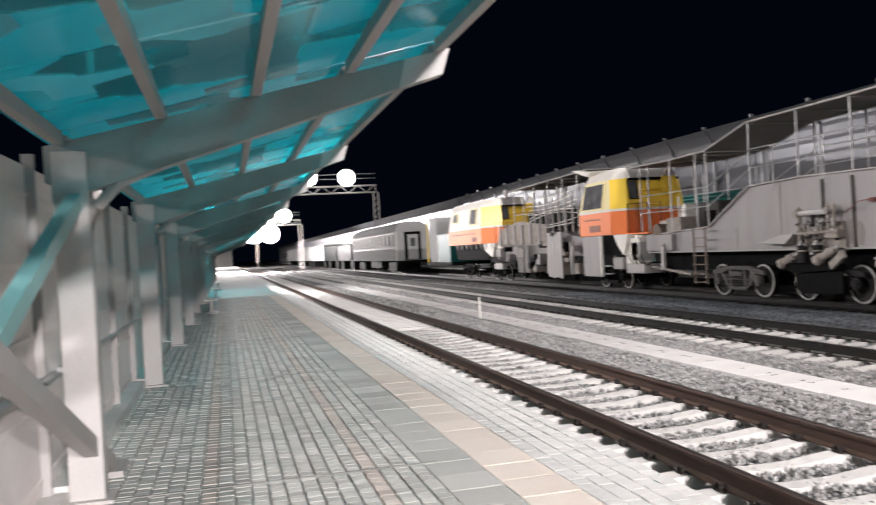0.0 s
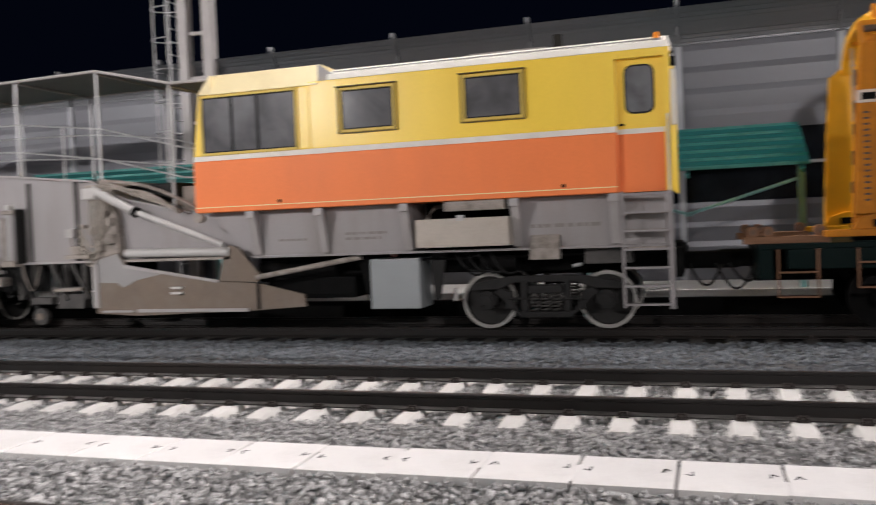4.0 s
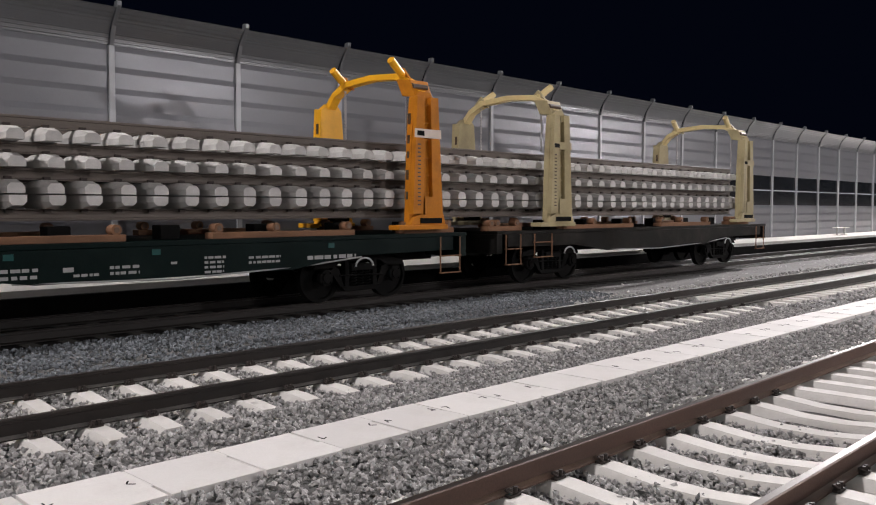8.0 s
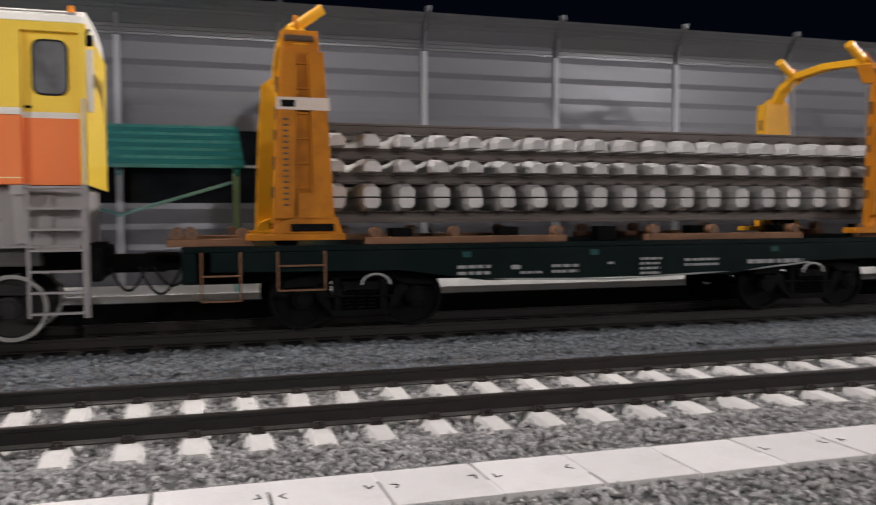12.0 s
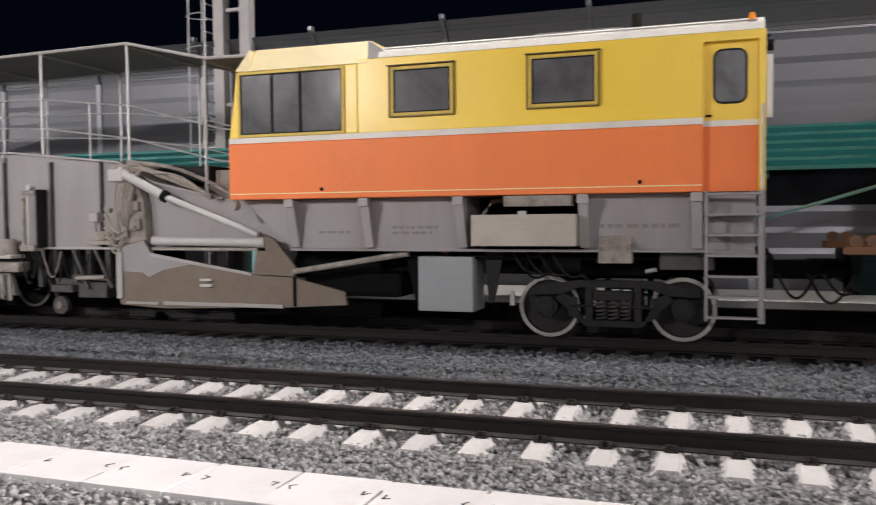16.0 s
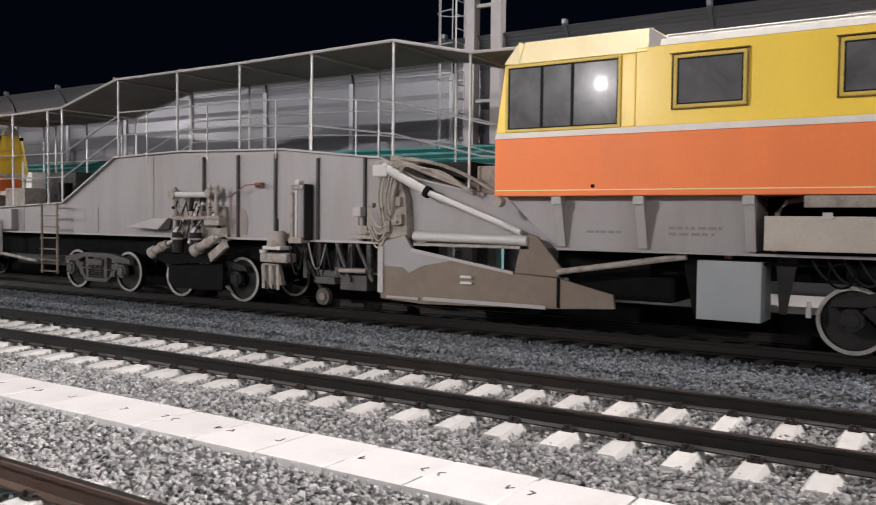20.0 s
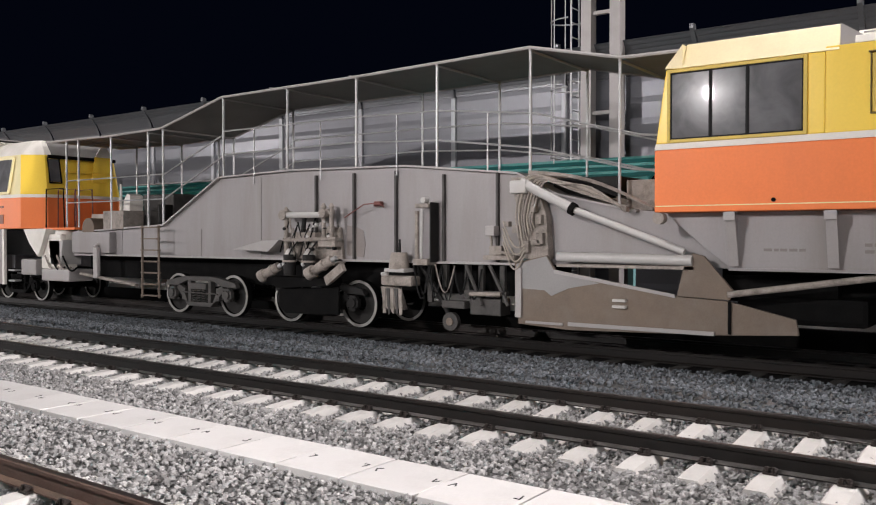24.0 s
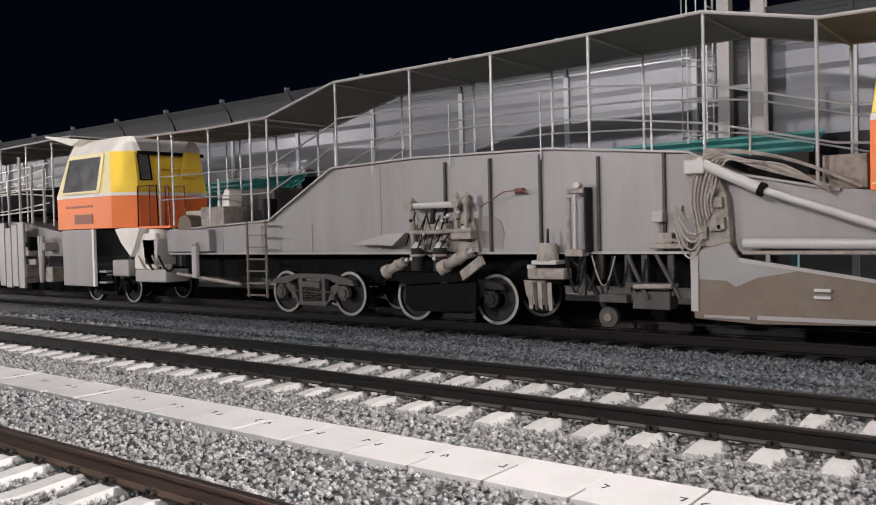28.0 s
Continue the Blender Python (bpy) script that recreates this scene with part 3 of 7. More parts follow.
CHIPS = [chip_data(0.4 + 1.3 * k) for k in range(5)]
FILLS = [data_of("joint_fill", box(B(), a, b, 0.366, 0.402, -0.03, -0.004), SLAB) for a, b in ((-0.36, -0.05), (-0.30, 0.12), (-0.1, 0.36), (0.16, 0.37), (-0.37, 0.30))]
for k in range(72):
    s = part("slab", SLABME, None, trough)
    s.location, s.rotation_euler.z = (8.03 + random.uniform(-0.012, 0.012), -18.223 + k * 0.768, -0.148 + random.uniform(-0.003, 0.003)), random.uniform(-0.006, 0.006)
    for piece in [("lifting_pocket", CHIPS[random.randrange(5)])] * (random.random() < 0.75) + [("joint_fill", FILLS[random.randrange(5)])] * (random.random() < 0.8):
        new(*piece).parent = s
# Same near-black under the slabs, so the joints read dark.
part("trough_base", box(B(), 7.67, 8.39, -18, 37, -0.36, -0.255), SHADEBED, trough)
part("far_slabs", box(box(B(), 7.655, 8.405, 37.1, 160, -0.27, -0.148), 7.655, 8.405, -120, -18.4, -0.27, -0.148), SLAB, trough)


# ---- platform ----
platform = thing("platform", "low station platform paved with small concrete blocks", "platform", 1, 0, 0, kind="structure")
part("platform_base", box(B(), -14, EDGE - 0.01, -120, 260, -0.4, PLAT - 0.03), MORTAR, platform)


def paver_data(w, d, mat):
    return data_of("paver", box(B(), -w / 2, w / 2, -d / 2, d / 2, -0.05, 0.0, 0.006), mat)


def pave(x0, x1, w, d, mat, mat_name, near):
    """Blocks w wide and d long; those in the near stretch are pieces, the rest one mesh."""
    me, rest = paver_data(w - 0.006, d - 0.006, mat), []
    cols = round((x1 - x0) / w)
    for c in range(cols):
        x = x0 + (c + 0.5) * w
        for r in range(int(44 / d)):
            y = -4 + (r + 0.5 * (c % 2)) * d
            if y > 40:
                continue
            if near[0] < y < near[1] and near[2] < x < near[3]:
                ob = part("paver", me, None, platform)
                ob.location, ob.rotation_euler = (x, y, PLAT + random.uniform(-0.003, 0.002)), (random.uniform(-0.006, 0.006), random.uniform(-0.006, 0.006), random.uniform(-0.006, 0.006))
            else:
                rest.append((x, y))
    if rest:
        p = np.array(rest)
        n = len(p)
        h, l = (w - 0.006) / 2, (d - 0.006) / 2
        o = np.array([(-h, -l, -0.03), (h, -l, -0.03), (h, l, -0.03), (-h, l, -0.03), (-h + 0.006, -l + 0.006, 0), (h - 0.006, -l + 0.006, 0), (h - 0.006, l - 0.006, 0), (-h + 0.006, l - 0.006, 0)])
        rng = np.random.default_rng(11)
        v = np.concatenate([p, np.full((n, 1), PLAT)], 1)[:, None] + o[None] + np.stack([np.zeros(n), np.zeros(n), rng.uniform(-0.003, 0.002, n)], 1)[:, None]
        q = np.array([(4, 5, 6, 7), (0, 1, 5, 4), (1, 2, 6, 5), (2, 3, 7, 6), (3, 0, 4, 7)])
        f = q[None] + 8 * np.arange(n)[:, None, None]
        ob = new("paving_blocks", arrays("paving_blocks", v.reshape(-1, 3), f.reshape(-1, 4), mat_name))
        tagged(hang(ob, platform), "small concrete paving blocks", kind="stuff")


PAVE_I = M("paving_blocks_grey", (0.46, 0.455, 0.43), 0.85, var=0.12, scale=1.2, fine=60, bump=0.15, vary=0.2, island=True, stain=(0.36, 0.37, 0.34), amount=0.35)
PAVEW_I = M("paving_blocks_pale", (0.64, 0.63, 0.61), 0.8, var=0.08, scale=1.2, fine=60, bump=0.12, vary=0.08, island=True, stain=(0.5, 0.48, 0.46), amount=0.3)
TACT_I = M("tactile_slabs_ochre", (0.72, 0.63, 0.56), 0.8, var=0.08, scale=2, fine=50, bump=0.2, vary=0.05, island=True, stain=(0.55, 0.47, 0.37), amount=0.3)
part("far_paving", box(box(B(), -0.9, EDGE, 40, 260, PLAT - 0.03, PLAT), -0.9, EDGE, -120, -4, PLAT - 0.03, PLAT), PAVEW, platform)


# ---- shelter over the platform ----
PURLIN = M("warm_grey_purlin_paint", (0.36, 0.33, 0.315), 0.55, var=0.08, scale=2, fine=40, bump=0.05)

def shelter(y, spacing=5.8):
    """One bay: post, cantilever beam, purlins, tinted sheets, fence panel behind."""
    sh = thing("platform_shelter_bay", "grey steel cantilever shelter bay with teal see-through roof sheets", "shelter", -0.4, y, PLAT, group="shelter bays along the platform")
    bm = box(B(), -0.50, -0.26, y - 0.09, y + 0.09, PLAT, 2.72, 0.008)
    box(bm, -0.56, -0.20, y - 0.16, y + 0.16, PLAT, PLAT + 0.025)
    part("post", bm, PILLAR, sh)
    part("beam", prism(B(), [(-0.55, 2.50), (-0.30, 2.42), (0.3, 2.60), (2.40, 3.26), (2.46, 3.46), (-0.55, 2.76)], y - 0.07, y + 0.07, "y", 0.006), BEAMGREY, sh)
    part("knee_brace", tube(B(), [(-0.30, y, 2.05), (-0.22, y, 2.32), (-0.05, y, 2.50), (0.35, y, 2.66)], 0.045, 8), STEELGREY, sh, smooth=True)
    part("end_cap", prism(B(), [(2.06, 3.155), (2.42, 3.265), (2.49, 3.475), (2.12, 3.385)], y - 0.078, y + 0.078, "y", 0.006), PILLAR, sh, "pale flared steel tip of the beam")
    for x in (-0.45, 0.26, 0.96, 1.68, 2.40):
        z = 2.76 + (x + 0.5) * 0.237
        part("purlin", box(B(), x - 0.035, x + 0.035, y + 0.08, y + spacing - 0.08, z, z + 0.09), PURLIN, sh)
    for x0, x1 in ((-0.6, 0.26), (0.26, 0.96), (0.96, 1.68), (1.68, 2.48)):
        za, zb = 2.86 + (x0 + 0.5) * 0.237, 2.86 + (x1 + 0.5) * 0.237
        for k in range(3):
            a, b = y + k * spacing / 3 + 0.02, y + (k + 1) * spacing / 3 - 0.02
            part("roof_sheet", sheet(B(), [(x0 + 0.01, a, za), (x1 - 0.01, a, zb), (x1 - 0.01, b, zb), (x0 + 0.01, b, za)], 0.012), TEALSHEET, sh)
    # fence between the posts
    for k in range(3):
        a = y + 0.1 + k * (spacing - 0.2) / 3
        b = a + (spacing - 0.2) / 3 - 0.05
        fp = part("fence_panel", box(B(), -0.70, -0.66, a, b, PLAT + 0.12, 2.62), FENCE, sh)
        for j in range(5):
            z = PLAT + 0.2 + j * 0.5
            part("rib", box(B(), -0.659, -0.648, a + 0.02, b - 0.02, z, z + 0.03), FENCE, fp)
        part("mullion", box(B(), -0.68, -0.60, b + 0.005, b + 0.045, PLAT, 2.7), STEELGREY, sh)
    part("handrail", tube(B(), [(-0.55, y + 0.1, 1.15), (-0.55, y + spacing - 0.1, 1.15)], 0.022, 8), TUBE, sh, "shiny tube handrail", smooth=True)
    part("kerb", box(B(), -0.80, -0.50, y + 0.1, y + spacing - 0.1, PLAT, PLAT + 0.10, 0.01), CONCRETE, sh)
    return sh


first = shelter(6.7)
for k in [-1] + list(range(1, 14)):
    copy_thing(first, pose(-0.4, 6.7 + 5.8 * k, PLAT))


def brace_frame():
    st = thing("brace_frame", "teal and grey diagonal steel braces leaning on the shelter post", "brace", -0.35, 6.5, PLAT)
    part("teal_brace", bar(B(), (-0.35, 6.58, 2.36), (-0.35, 3.2, 1.22), 0.09, 0.11), TEALPALE, st)
    part("grey_brace", bar(B(), (-0.34, 7.5, 0.27), (-0.34, 3.2, 1.86), 0.10, 0.13), STEELGREY, st)
    part("foot_plate", box(B(), -0.45, -0.22, 7.3, 7.75, PLAT, PLAT + 0.05), STEELGREY, st)
    return st


brace_frame()


def bench(x, y, z, grp):
    b = thing("bench", "pale metal bench standing on the platform", "bench", x, y, z, group=grp)
    for k in range(3):
        part("seat_slat", box(B(), x - 0.22 + k * 0.155, x - 0.09 + k * 0.155, y - 0.75, y + 0.75, z + 0.43, z + 0.46, 0.005), WHITE, b)
    for s in (-0.6, 0.6):
        part("leg", box(box(B(), x - 0.2, x + 0.2, y + s - 0.03, y + s + 0.03, z, z + 0.04), x - 0.04, x + 0.04, y + s - 0.03, y + s + 0.03, z, z + 0.43), STEELGREY, b)
    return b


for y in (29.0, 40.5, 52.0):
    bench(0.15, y, PLAT, "benches on the near platform")


def lamp_post(x, y):
    lp = thing("platform_lamp_post", "tall grey lamp post with a glowing flat lamp head", "street lamp", -1.2, y, PLAT, group="platform lamp posts")
    part("pole", tube(B(), [(-1.2, y, PLAT), (-1.2, y, 6.3)], 0.08, 10, 0.05), STEELGREY, lp, smooth=True)
    part("arm", tube(B(), [(-1.2, y, 6.28), (0.4, y, 6.36), (x - 0.1, y, 6.34)], 0.03, 8), STEELGREY, lp, smooth=True)
    hd = part("lamp_head", box(B(), x - 0.35, x + 0.35, y - 0.17, y + 0.17, 6.30, 6.40, 0.02), STEELGREY, lp)
    part("lens", box(B(), x - 0.28, x + 0.28, y - 0.13, y + 0.13, 6.26, 6.299), LAMPGLOW, hd, "glowing white lens")


# Posts for the added lamps stand here too.
for x, y, z in LAMPS:
    lamp_post(x, y)


# ---- second platform and noise wall ----
P2 = 18.15
platform2 = thing("platform", "narrow far platform with a pale kerb edge before the wall", "platform", 19.5, 0, 0, kind="structure")
part("platform_slab", box(B(), P2 + 0.3, 20.9, -150, 330, -0.4, 0.335), PAVEW, platform2)
for k in range(60):
    part("edge_stone", box(B(), P2, P2 + 0.297, -60 + k * 2.5, -60 + k * 2.5 + 2.49, 0.21, 0.34, 0.01), WHITE, platform2) if k == 0 else None
edge = platform2.children[-1]
for k in range(1, 60):
    ob = part("edge_stone", edge.data, None, platform2)
    ob.location.y = 2.5 * k
part("far_edge", box(box(B(), P2, P2 + 0.297, 90, 330, 0.21, 0.34), P2, P2 + 0.297, -150, -60.01, 0.21, 0.34), WHITE, platform2)
# Riser near-black: the shade below the kerb is painted on.
part("riser", box(B(), P2 + 0.12, P2 + 0.299, -150, 330, -0.4, 0.208), UNDER, platform2, "platform face under the edge, its shade painted near-black")
bench(19.6, -50.0, 0.335, "benches on the far platform")

WALLX, BAY, Y0 = 21.0, 3.28, -0.92
wall = thing("wall_noise", "tall grey noise barrier with ribbed panels, smoked panes and dark crest", "noise barrier", WALLX, 0, 0, kind="structure")


def ribbed(y0, y1, z0, z1, step, depth, x=WALLX):
    """A panel with shallow horizontal ribs."""
    pts, z, k = [], z0, 0
    while z < z1 - 1e-6:
        e = min(z + step, z1)
        h = e - z
        pts += [(x, z), (x - depth, z + h * 0.72)]
        z = e
    pts += [(x, z1), (x + 0.08, z1), (x + 0.08, z0)]
    return prism(B(), pts, y0, y1, "y")


pan_up = data_of("panel", ribbed(0.07, BAY - 0.07, 3.6, 5.52, 0.48, 0.016), NOISEWALL)
pan_lo = data_of("panel", ribbed(0.07, BAY - 0.07, 0.33, 2.05, 0.43, 0.016), NOISEWALL)
bmc = B()
n = 9
pts = []
for i in range(n):
    a, b = i / n, (i + 1) / n
    fx, fz = lambda q: WALLX - 0.02 - 0.42 * q * q, lambda q: 5.525 + 0.76 * q
    pts += [(fx(a), fz(a)), (fx(a + 0.6 / n), fz(a + 0.6 / n)), (fx(a + 0.7 / n) - 0.018, fz(a + 0.7 / n)), (fx(b) - 0.018, fz(b) - 0.004)]
pts += [(WALLX - 0.36, 6.30), (WALLX + 0.06, 5.53)]
crest_me = data_of("crest_panel", prism(bmc, pts, 0.05, BAY - 0.05, "y"), NOISETOP)
pane_me = data_of("pane", box(box(B(), WALLX + 0.01, WALLX + 0.03, 0.08, BAY - 0.08, 2.06, 2.80), WALLX + 0.01, WALLX + 0.03, 0.08, BAY - 0.08, 2.86, 3.595), GLASS2)
bar_me = data_of("pane_bar", box(B(), WALLX - 0.02, WALLX + 0.05, 0.07, BAY - 0.07, 2.80, 2.86), WALLPOST)
bmc = box(B(), WALLX - 0.07, WALLX + 0.10, -0.068, 0.068, -0.3, 5.5, 0.006)
post_me = data_of("wall_post", bmc, WALLPOST)
bmc = prism(B(), [(WALLX - 0.08, 5.50), (WALLX - 0.20, 5.92), (WALLX - 0.50, 6.32), (WALLX - 0.50, 6.42), (WALLX - 0.36, 6.42), (WALLX - 0.30, 6.2), (WALLX, 5.50)], -0.05, 0.05, "y", 0.006)
rib_me = data_of("crest_post", bmc, NOISETOP)
for k in range(-22, 22):
    for nm, me in (("panel", pan_up), ("panel", pan_lo), ("crest_panel", crest_me), ("pane", pane_me), ("pane_bar", bar_me), ("wall_post", post_me), ("crest_post", rib_me)):
        part(nm, me, None, wall).location.y = Y0 + BAY * k
bm1, bm2 = B(), B()
for a, b in ((Y0 + BAY * 22, 330), (-190, Y0 - BAY * 22)):
    box(bm1, WALLX, WALLX + 0.08, a, b, 0.3, 2.05), box(bm1, WALLX, WALLX + 0.08, a, b, 3.6, 5.52)
    prism(bm2, [(WALLX, 5.52), (WALLX - 0.44, 6.28), (WALLX - 0.36, 6.30), (WALLX + 0.08, 5.52)], a, b, "y")
    k = 0
    while a + k * BAY < b:
        box(bm1, WALLX - 0.07, WALLX - 0.001, a + k * BAY - 0.068, a + k * BAY + 0.068, 0.3, 5.5)
        k += 1
part("far_panels", bm1, NOISEWALL, wall)
part("far_crest", bm2, NOISETOP, wall)
part("far_panes", box(box(B(), WALLX + 0.02, WALLX + 0.05, Y0 + BAY * 22, 330, 2.05, 3.6), WALLX + 0.02, WALLX + 0.05, -190, Y0 - BAY * 22, 2.05, 3.6), GLASS2, wall)
whole("backdrop_wall", box(B(), -14.5, -14, -190, 330, -0.4, 3.0), FENCE, "plain wall closing the place behind the platform", "wall", kind="structure")


# teal shelters on the far platform
def teal_shelter(y0, y1):
    ts = thing("teal_shelter", "teal ribbed shelter roof on teal posts on the far platform", "shelter", 19.3, (y0 + y1) / 2, 0.335, group="teal shelters on the far platform")
    part("roof_panel", sheet(B(), [(18.45, y0, 2.66), (20.3, y0, 3.58), (20.3, y1, 3.58), (18.45, y1, 2.66)][::-1], 0.02), TEALPAINT, ts)
    for k in range(6):
        x = 18.47 + k * 0.36
        z = 2.66 + (x - 18.45) * 0.497
        part("roof_rib", box(B(), x - 0.03, x + 0.03, y0 + 0.02, y1 - 0.02, z - 0.02, z + 0.045), TEALMID, ts)
    n = max(2, round((y1 - y0) / 2.2))
    for k in range(n + 1):
        y = y0 + 0.15 + k * (y1 - y0 - 0.3) / n
        part("post", box(B(), 18.60, 18.72, y - 0.06, y + 0.06, 0.34, 2.70), TEALPALE, ts) if k in (0, n) else None
        part("rafter", prism(B(), [(18.42, 2.50), (20.3, 3.42), (20.3, 3.47), (18.42, 2.57)], y - 0.04, y + 0.04, "y"), TEALMID, ts)
    for y, d in ((y0 + 0.22, 1.0), (y1 - 0.22, -1.0)):
        part("strut", tube(B(), [(18.66, y, 2.40), (18.66, y + d * 2.05, 1.78)], 0.035, 6), TEALPALE, ts)
    return ts


teal_shelter(0.0, 4.4)
teal_shelter(12.6, 19.5)
teal_shelter(27.5, 33.5)


# floodlight mast with caged ladder
def mast(x, y):
    ms = thing("floodlight_mast", "pair of grey steel mast columns with a caged ladder", "mast", x, y, 0.335)
    for dy in (-0.42, 0.30):
        bm = box(B(), x - 0.14, x + 0.14, y + dy - 0.13, y + dy + 0.13, 0.335, 27.5, 0.01)
        part("column", bm, STEELGREY, ms)
    for k in range(22):
        part("tie", box(B(), x - 0.05, x + 0.05, y - 0.285, y + 0.165, 1.2 + k * 1.15, 1.28 + k * 1.15), STEELGREY, ms)
    for s in (-0.2, 0.2):
        part("stile", tube(B(), [(x - 0.05 + s, y + 0.62, 0.335), (x - 0.05 + s, y + 0.62, 27.0)], 0.022, 6), TUBE, ms)
    for k in range(44):
        part("rung", tube(B(), [(x - 0.25, y + 0.62, 0.7 + k * 0.34), (x + 0.15, y + 0.62, 0.7 + k * 0.34)], 0.014, 5), TUBE, ms)
    bm = B()
    for k in range(30):
        z = 2.9 + k * 0.8
        tube(bm, [(x - 0.05 + 0.36 * math.cos(a), y + 0.62 + 0.62 * max(0, math.sin(a)), z) for a in [math.pi * j / 8 for j in range(9)]], 0.016, 5)
    for a in (40, 90, 140):
        tube(bm, [(x - 0.05 + 0.36 * math.cos(radians(a)), y + 0.62 + 0.62 * math.sin(radians(a)), z) for z in (2.9, 26.1)], 0.014, 5)
    part("ladder_cage", bm, TUBE, ms)
    return ms


MAST_OB = mast(20.55, 14.35)


def flood_head(owner, x, y, z):
    part("crossbar", box(B(), x - 0.1, x + 0.1, y - 1.4, y + 1.4, z - 0.5, z - 0.38), STEELGREY, owner)
    for k in (-1.1, 1.1):
        part("floodlight", box(B(), x - 0.25, x + 0.25, y + k - 0.22, y + k + 0.22, z - 0.92, z - 0.5, 0.04), LAMPGLOW, owner, "glowing floodlight")


flood_head(MAST_OB, 15.6, 14.35, 28.0)
# Unseen arm, added to put the mast lamps above the train.
part("boom", box(B(), 15.4, 20.7, 14.12, 14.24, 27.50, 27.62), STEELGREY, MAST_OB, "added unseen arm placing the floodlights over the train")
# Poles added out of view to carry the extra lamps.
for x, y, z in [p[:3] for p in MASTS[1:]] + [SPOTS[1][0]]:
    pm = thing("lighting_pole", "added unseen grey pole under the extra floodlights", "mast", x, y, -0.3, group="lighting poles")
    part("pole", tube(B(), [(x, y, -0.3), (x, y, z - 0.4)], 0.22, 12, 0.12), STEELGREY, pm, smooth=True)
    flood_head(pm, x, y, z)


# far lighting gantries
def gantry(y, x0, x1, z, lamps):
    g = thing("lighting_gantry", "lattice gantry over the tracks carrying glowing floodlights", "gantry", x1, y, -0.3, group="lighting gantries")
    bm = B()
    for a in (0, 0.7):
        for b in (-0.35, 0.35):
            tube(bm, [(x0, y + b, z + a), (x1, y + b, z + a)], 0.06, 5)
    k, w = 0, 0.9
    while x0 + k * w < x1:
        xa, xb = x0 + k * w, min(x0 + (k + 1) * w, x1)
        tube(bm, [(xa, y - 0.35, z if k % 2 else z + 0.7), (xb, y - 0.35, z + 0.7 if k % 2 else z)], 0.04, 4)
        k += 1
    part("truss", bm, STEELGREY, g)
    for x in (x0, x1):
        bm = B()
        for dx in (-0.25, 0.25):
            tube(bm, [(x + dx, y, -0.3), (x + dx, y, z)], 0.08, 5)
        for j in range(int(z / 0.6)):
            tube(bm, [(x - 0.25, y, j * 0.6), (x + 0.25, y, j * 0.6 + 0.6)], 0.035, 4)
        part("leg", bm, STEELGREY, g)
    rl = B()
    for h in (0.75, 1.2):
        tube(rl, [(x0 + 1, y, z + 0.7 + h), (x1, y, z + 0.7 + h)], 0.025, 4)
    part("railing", rl, TUBE, g)
    for x, zz, r in lamps:
        bm = B()
        bmesh.ops.create_uvsphere(bm, u_segments=16, v_segments=10, radius=r, matrix=Matrix.Translation((x, y - 0.5, zz)))
        part("floodlight", bm, FARGLOW, g, "glowing ball for a floodlight and its glare", smooth=True)


# Ball sizes and count take in the floodlights' glare, so they are oversized.
gantry(85.0, -4.0, 15.9, 8.1, [(9.1, 9.75, 0.85), (12.9, 9.6, 0.85)])
gantry(130.0, -8.0, 12.0, 6.9, [(9.6, 8.3, 1.1), (6.6, 8.2, 1.9), (4.9, 6.4, 2.1), (2.4, 7.2, 2.4), (7.4, 5.6, 1.4), (0.5, 6.4, 2.2), (-1.6, 8.2, 2.2)])
# Added: one brightens the far end, one unseen behind holds the fence spot.
gantry(228.0, -10.0, 9.0, 9.0, [(-6.0, 10.0, 2.4), (-1.0, 10.5, 2.4), (4.0, 10.0, 2.4)])
gantry(-33.0, -4.0, 8.95, 7.2, [(8.3, 8.5, 0.4), (6.0, 8.5, 0.4)])
whole("station_building", box(B(), -40, 3.0, 300, 312, -0.3, 9, 0.1), WHITE, "pale floodlit building closing the far end of the tracks", "building")


# ---- rolling stock ----
BOGIEGREY = M("dusty_bogie_steel", (0.062, 0.058, 0.054), 0.7, var=0.35, scale=5, fine=50, bump=0.25, stain=(0.022, 0.021, 0.02), amount=0.7)
# Bogie steel and wheel web carry the overhang's shade in their dark colour.
BOGIEDARK = M("dark_bogie_steel", (0.017, 0.0165, 0.016), 0.65, var=0.4, scale=5, fine=50, bump=0.25, stain=(0.008, 0.008, 0.008), amount=0.6, spec=0.2)
RIM = M("worn_wheel_rim", (0.33, 0.32, 0.30), 0.5, metal=0.2, var=0.3, scale=5, fine=50, bump=0.1, stain=(0.12, 0.11, 0.10), amount=0.6)
WEB = M("shade_dark_wheel_web", (0.022, 0.021, 0.02), 0.7, var=0.4, scale=4, fine=50, bump=0.2, spec=0.2)
CYL = M("pale_cylinder_paint", (0.46, 0.45, 0.435), 0.4, var=0.08, scale=3, fine=30, bump=0.04, stain=(0.40, 0.37, 0.34), amount=0.4)
HOSE = M("beige_dusty_hose", (0.36, 0.32, 0.27), 0.7, var=0.2, scale=8, fine=60, bump=0.2)
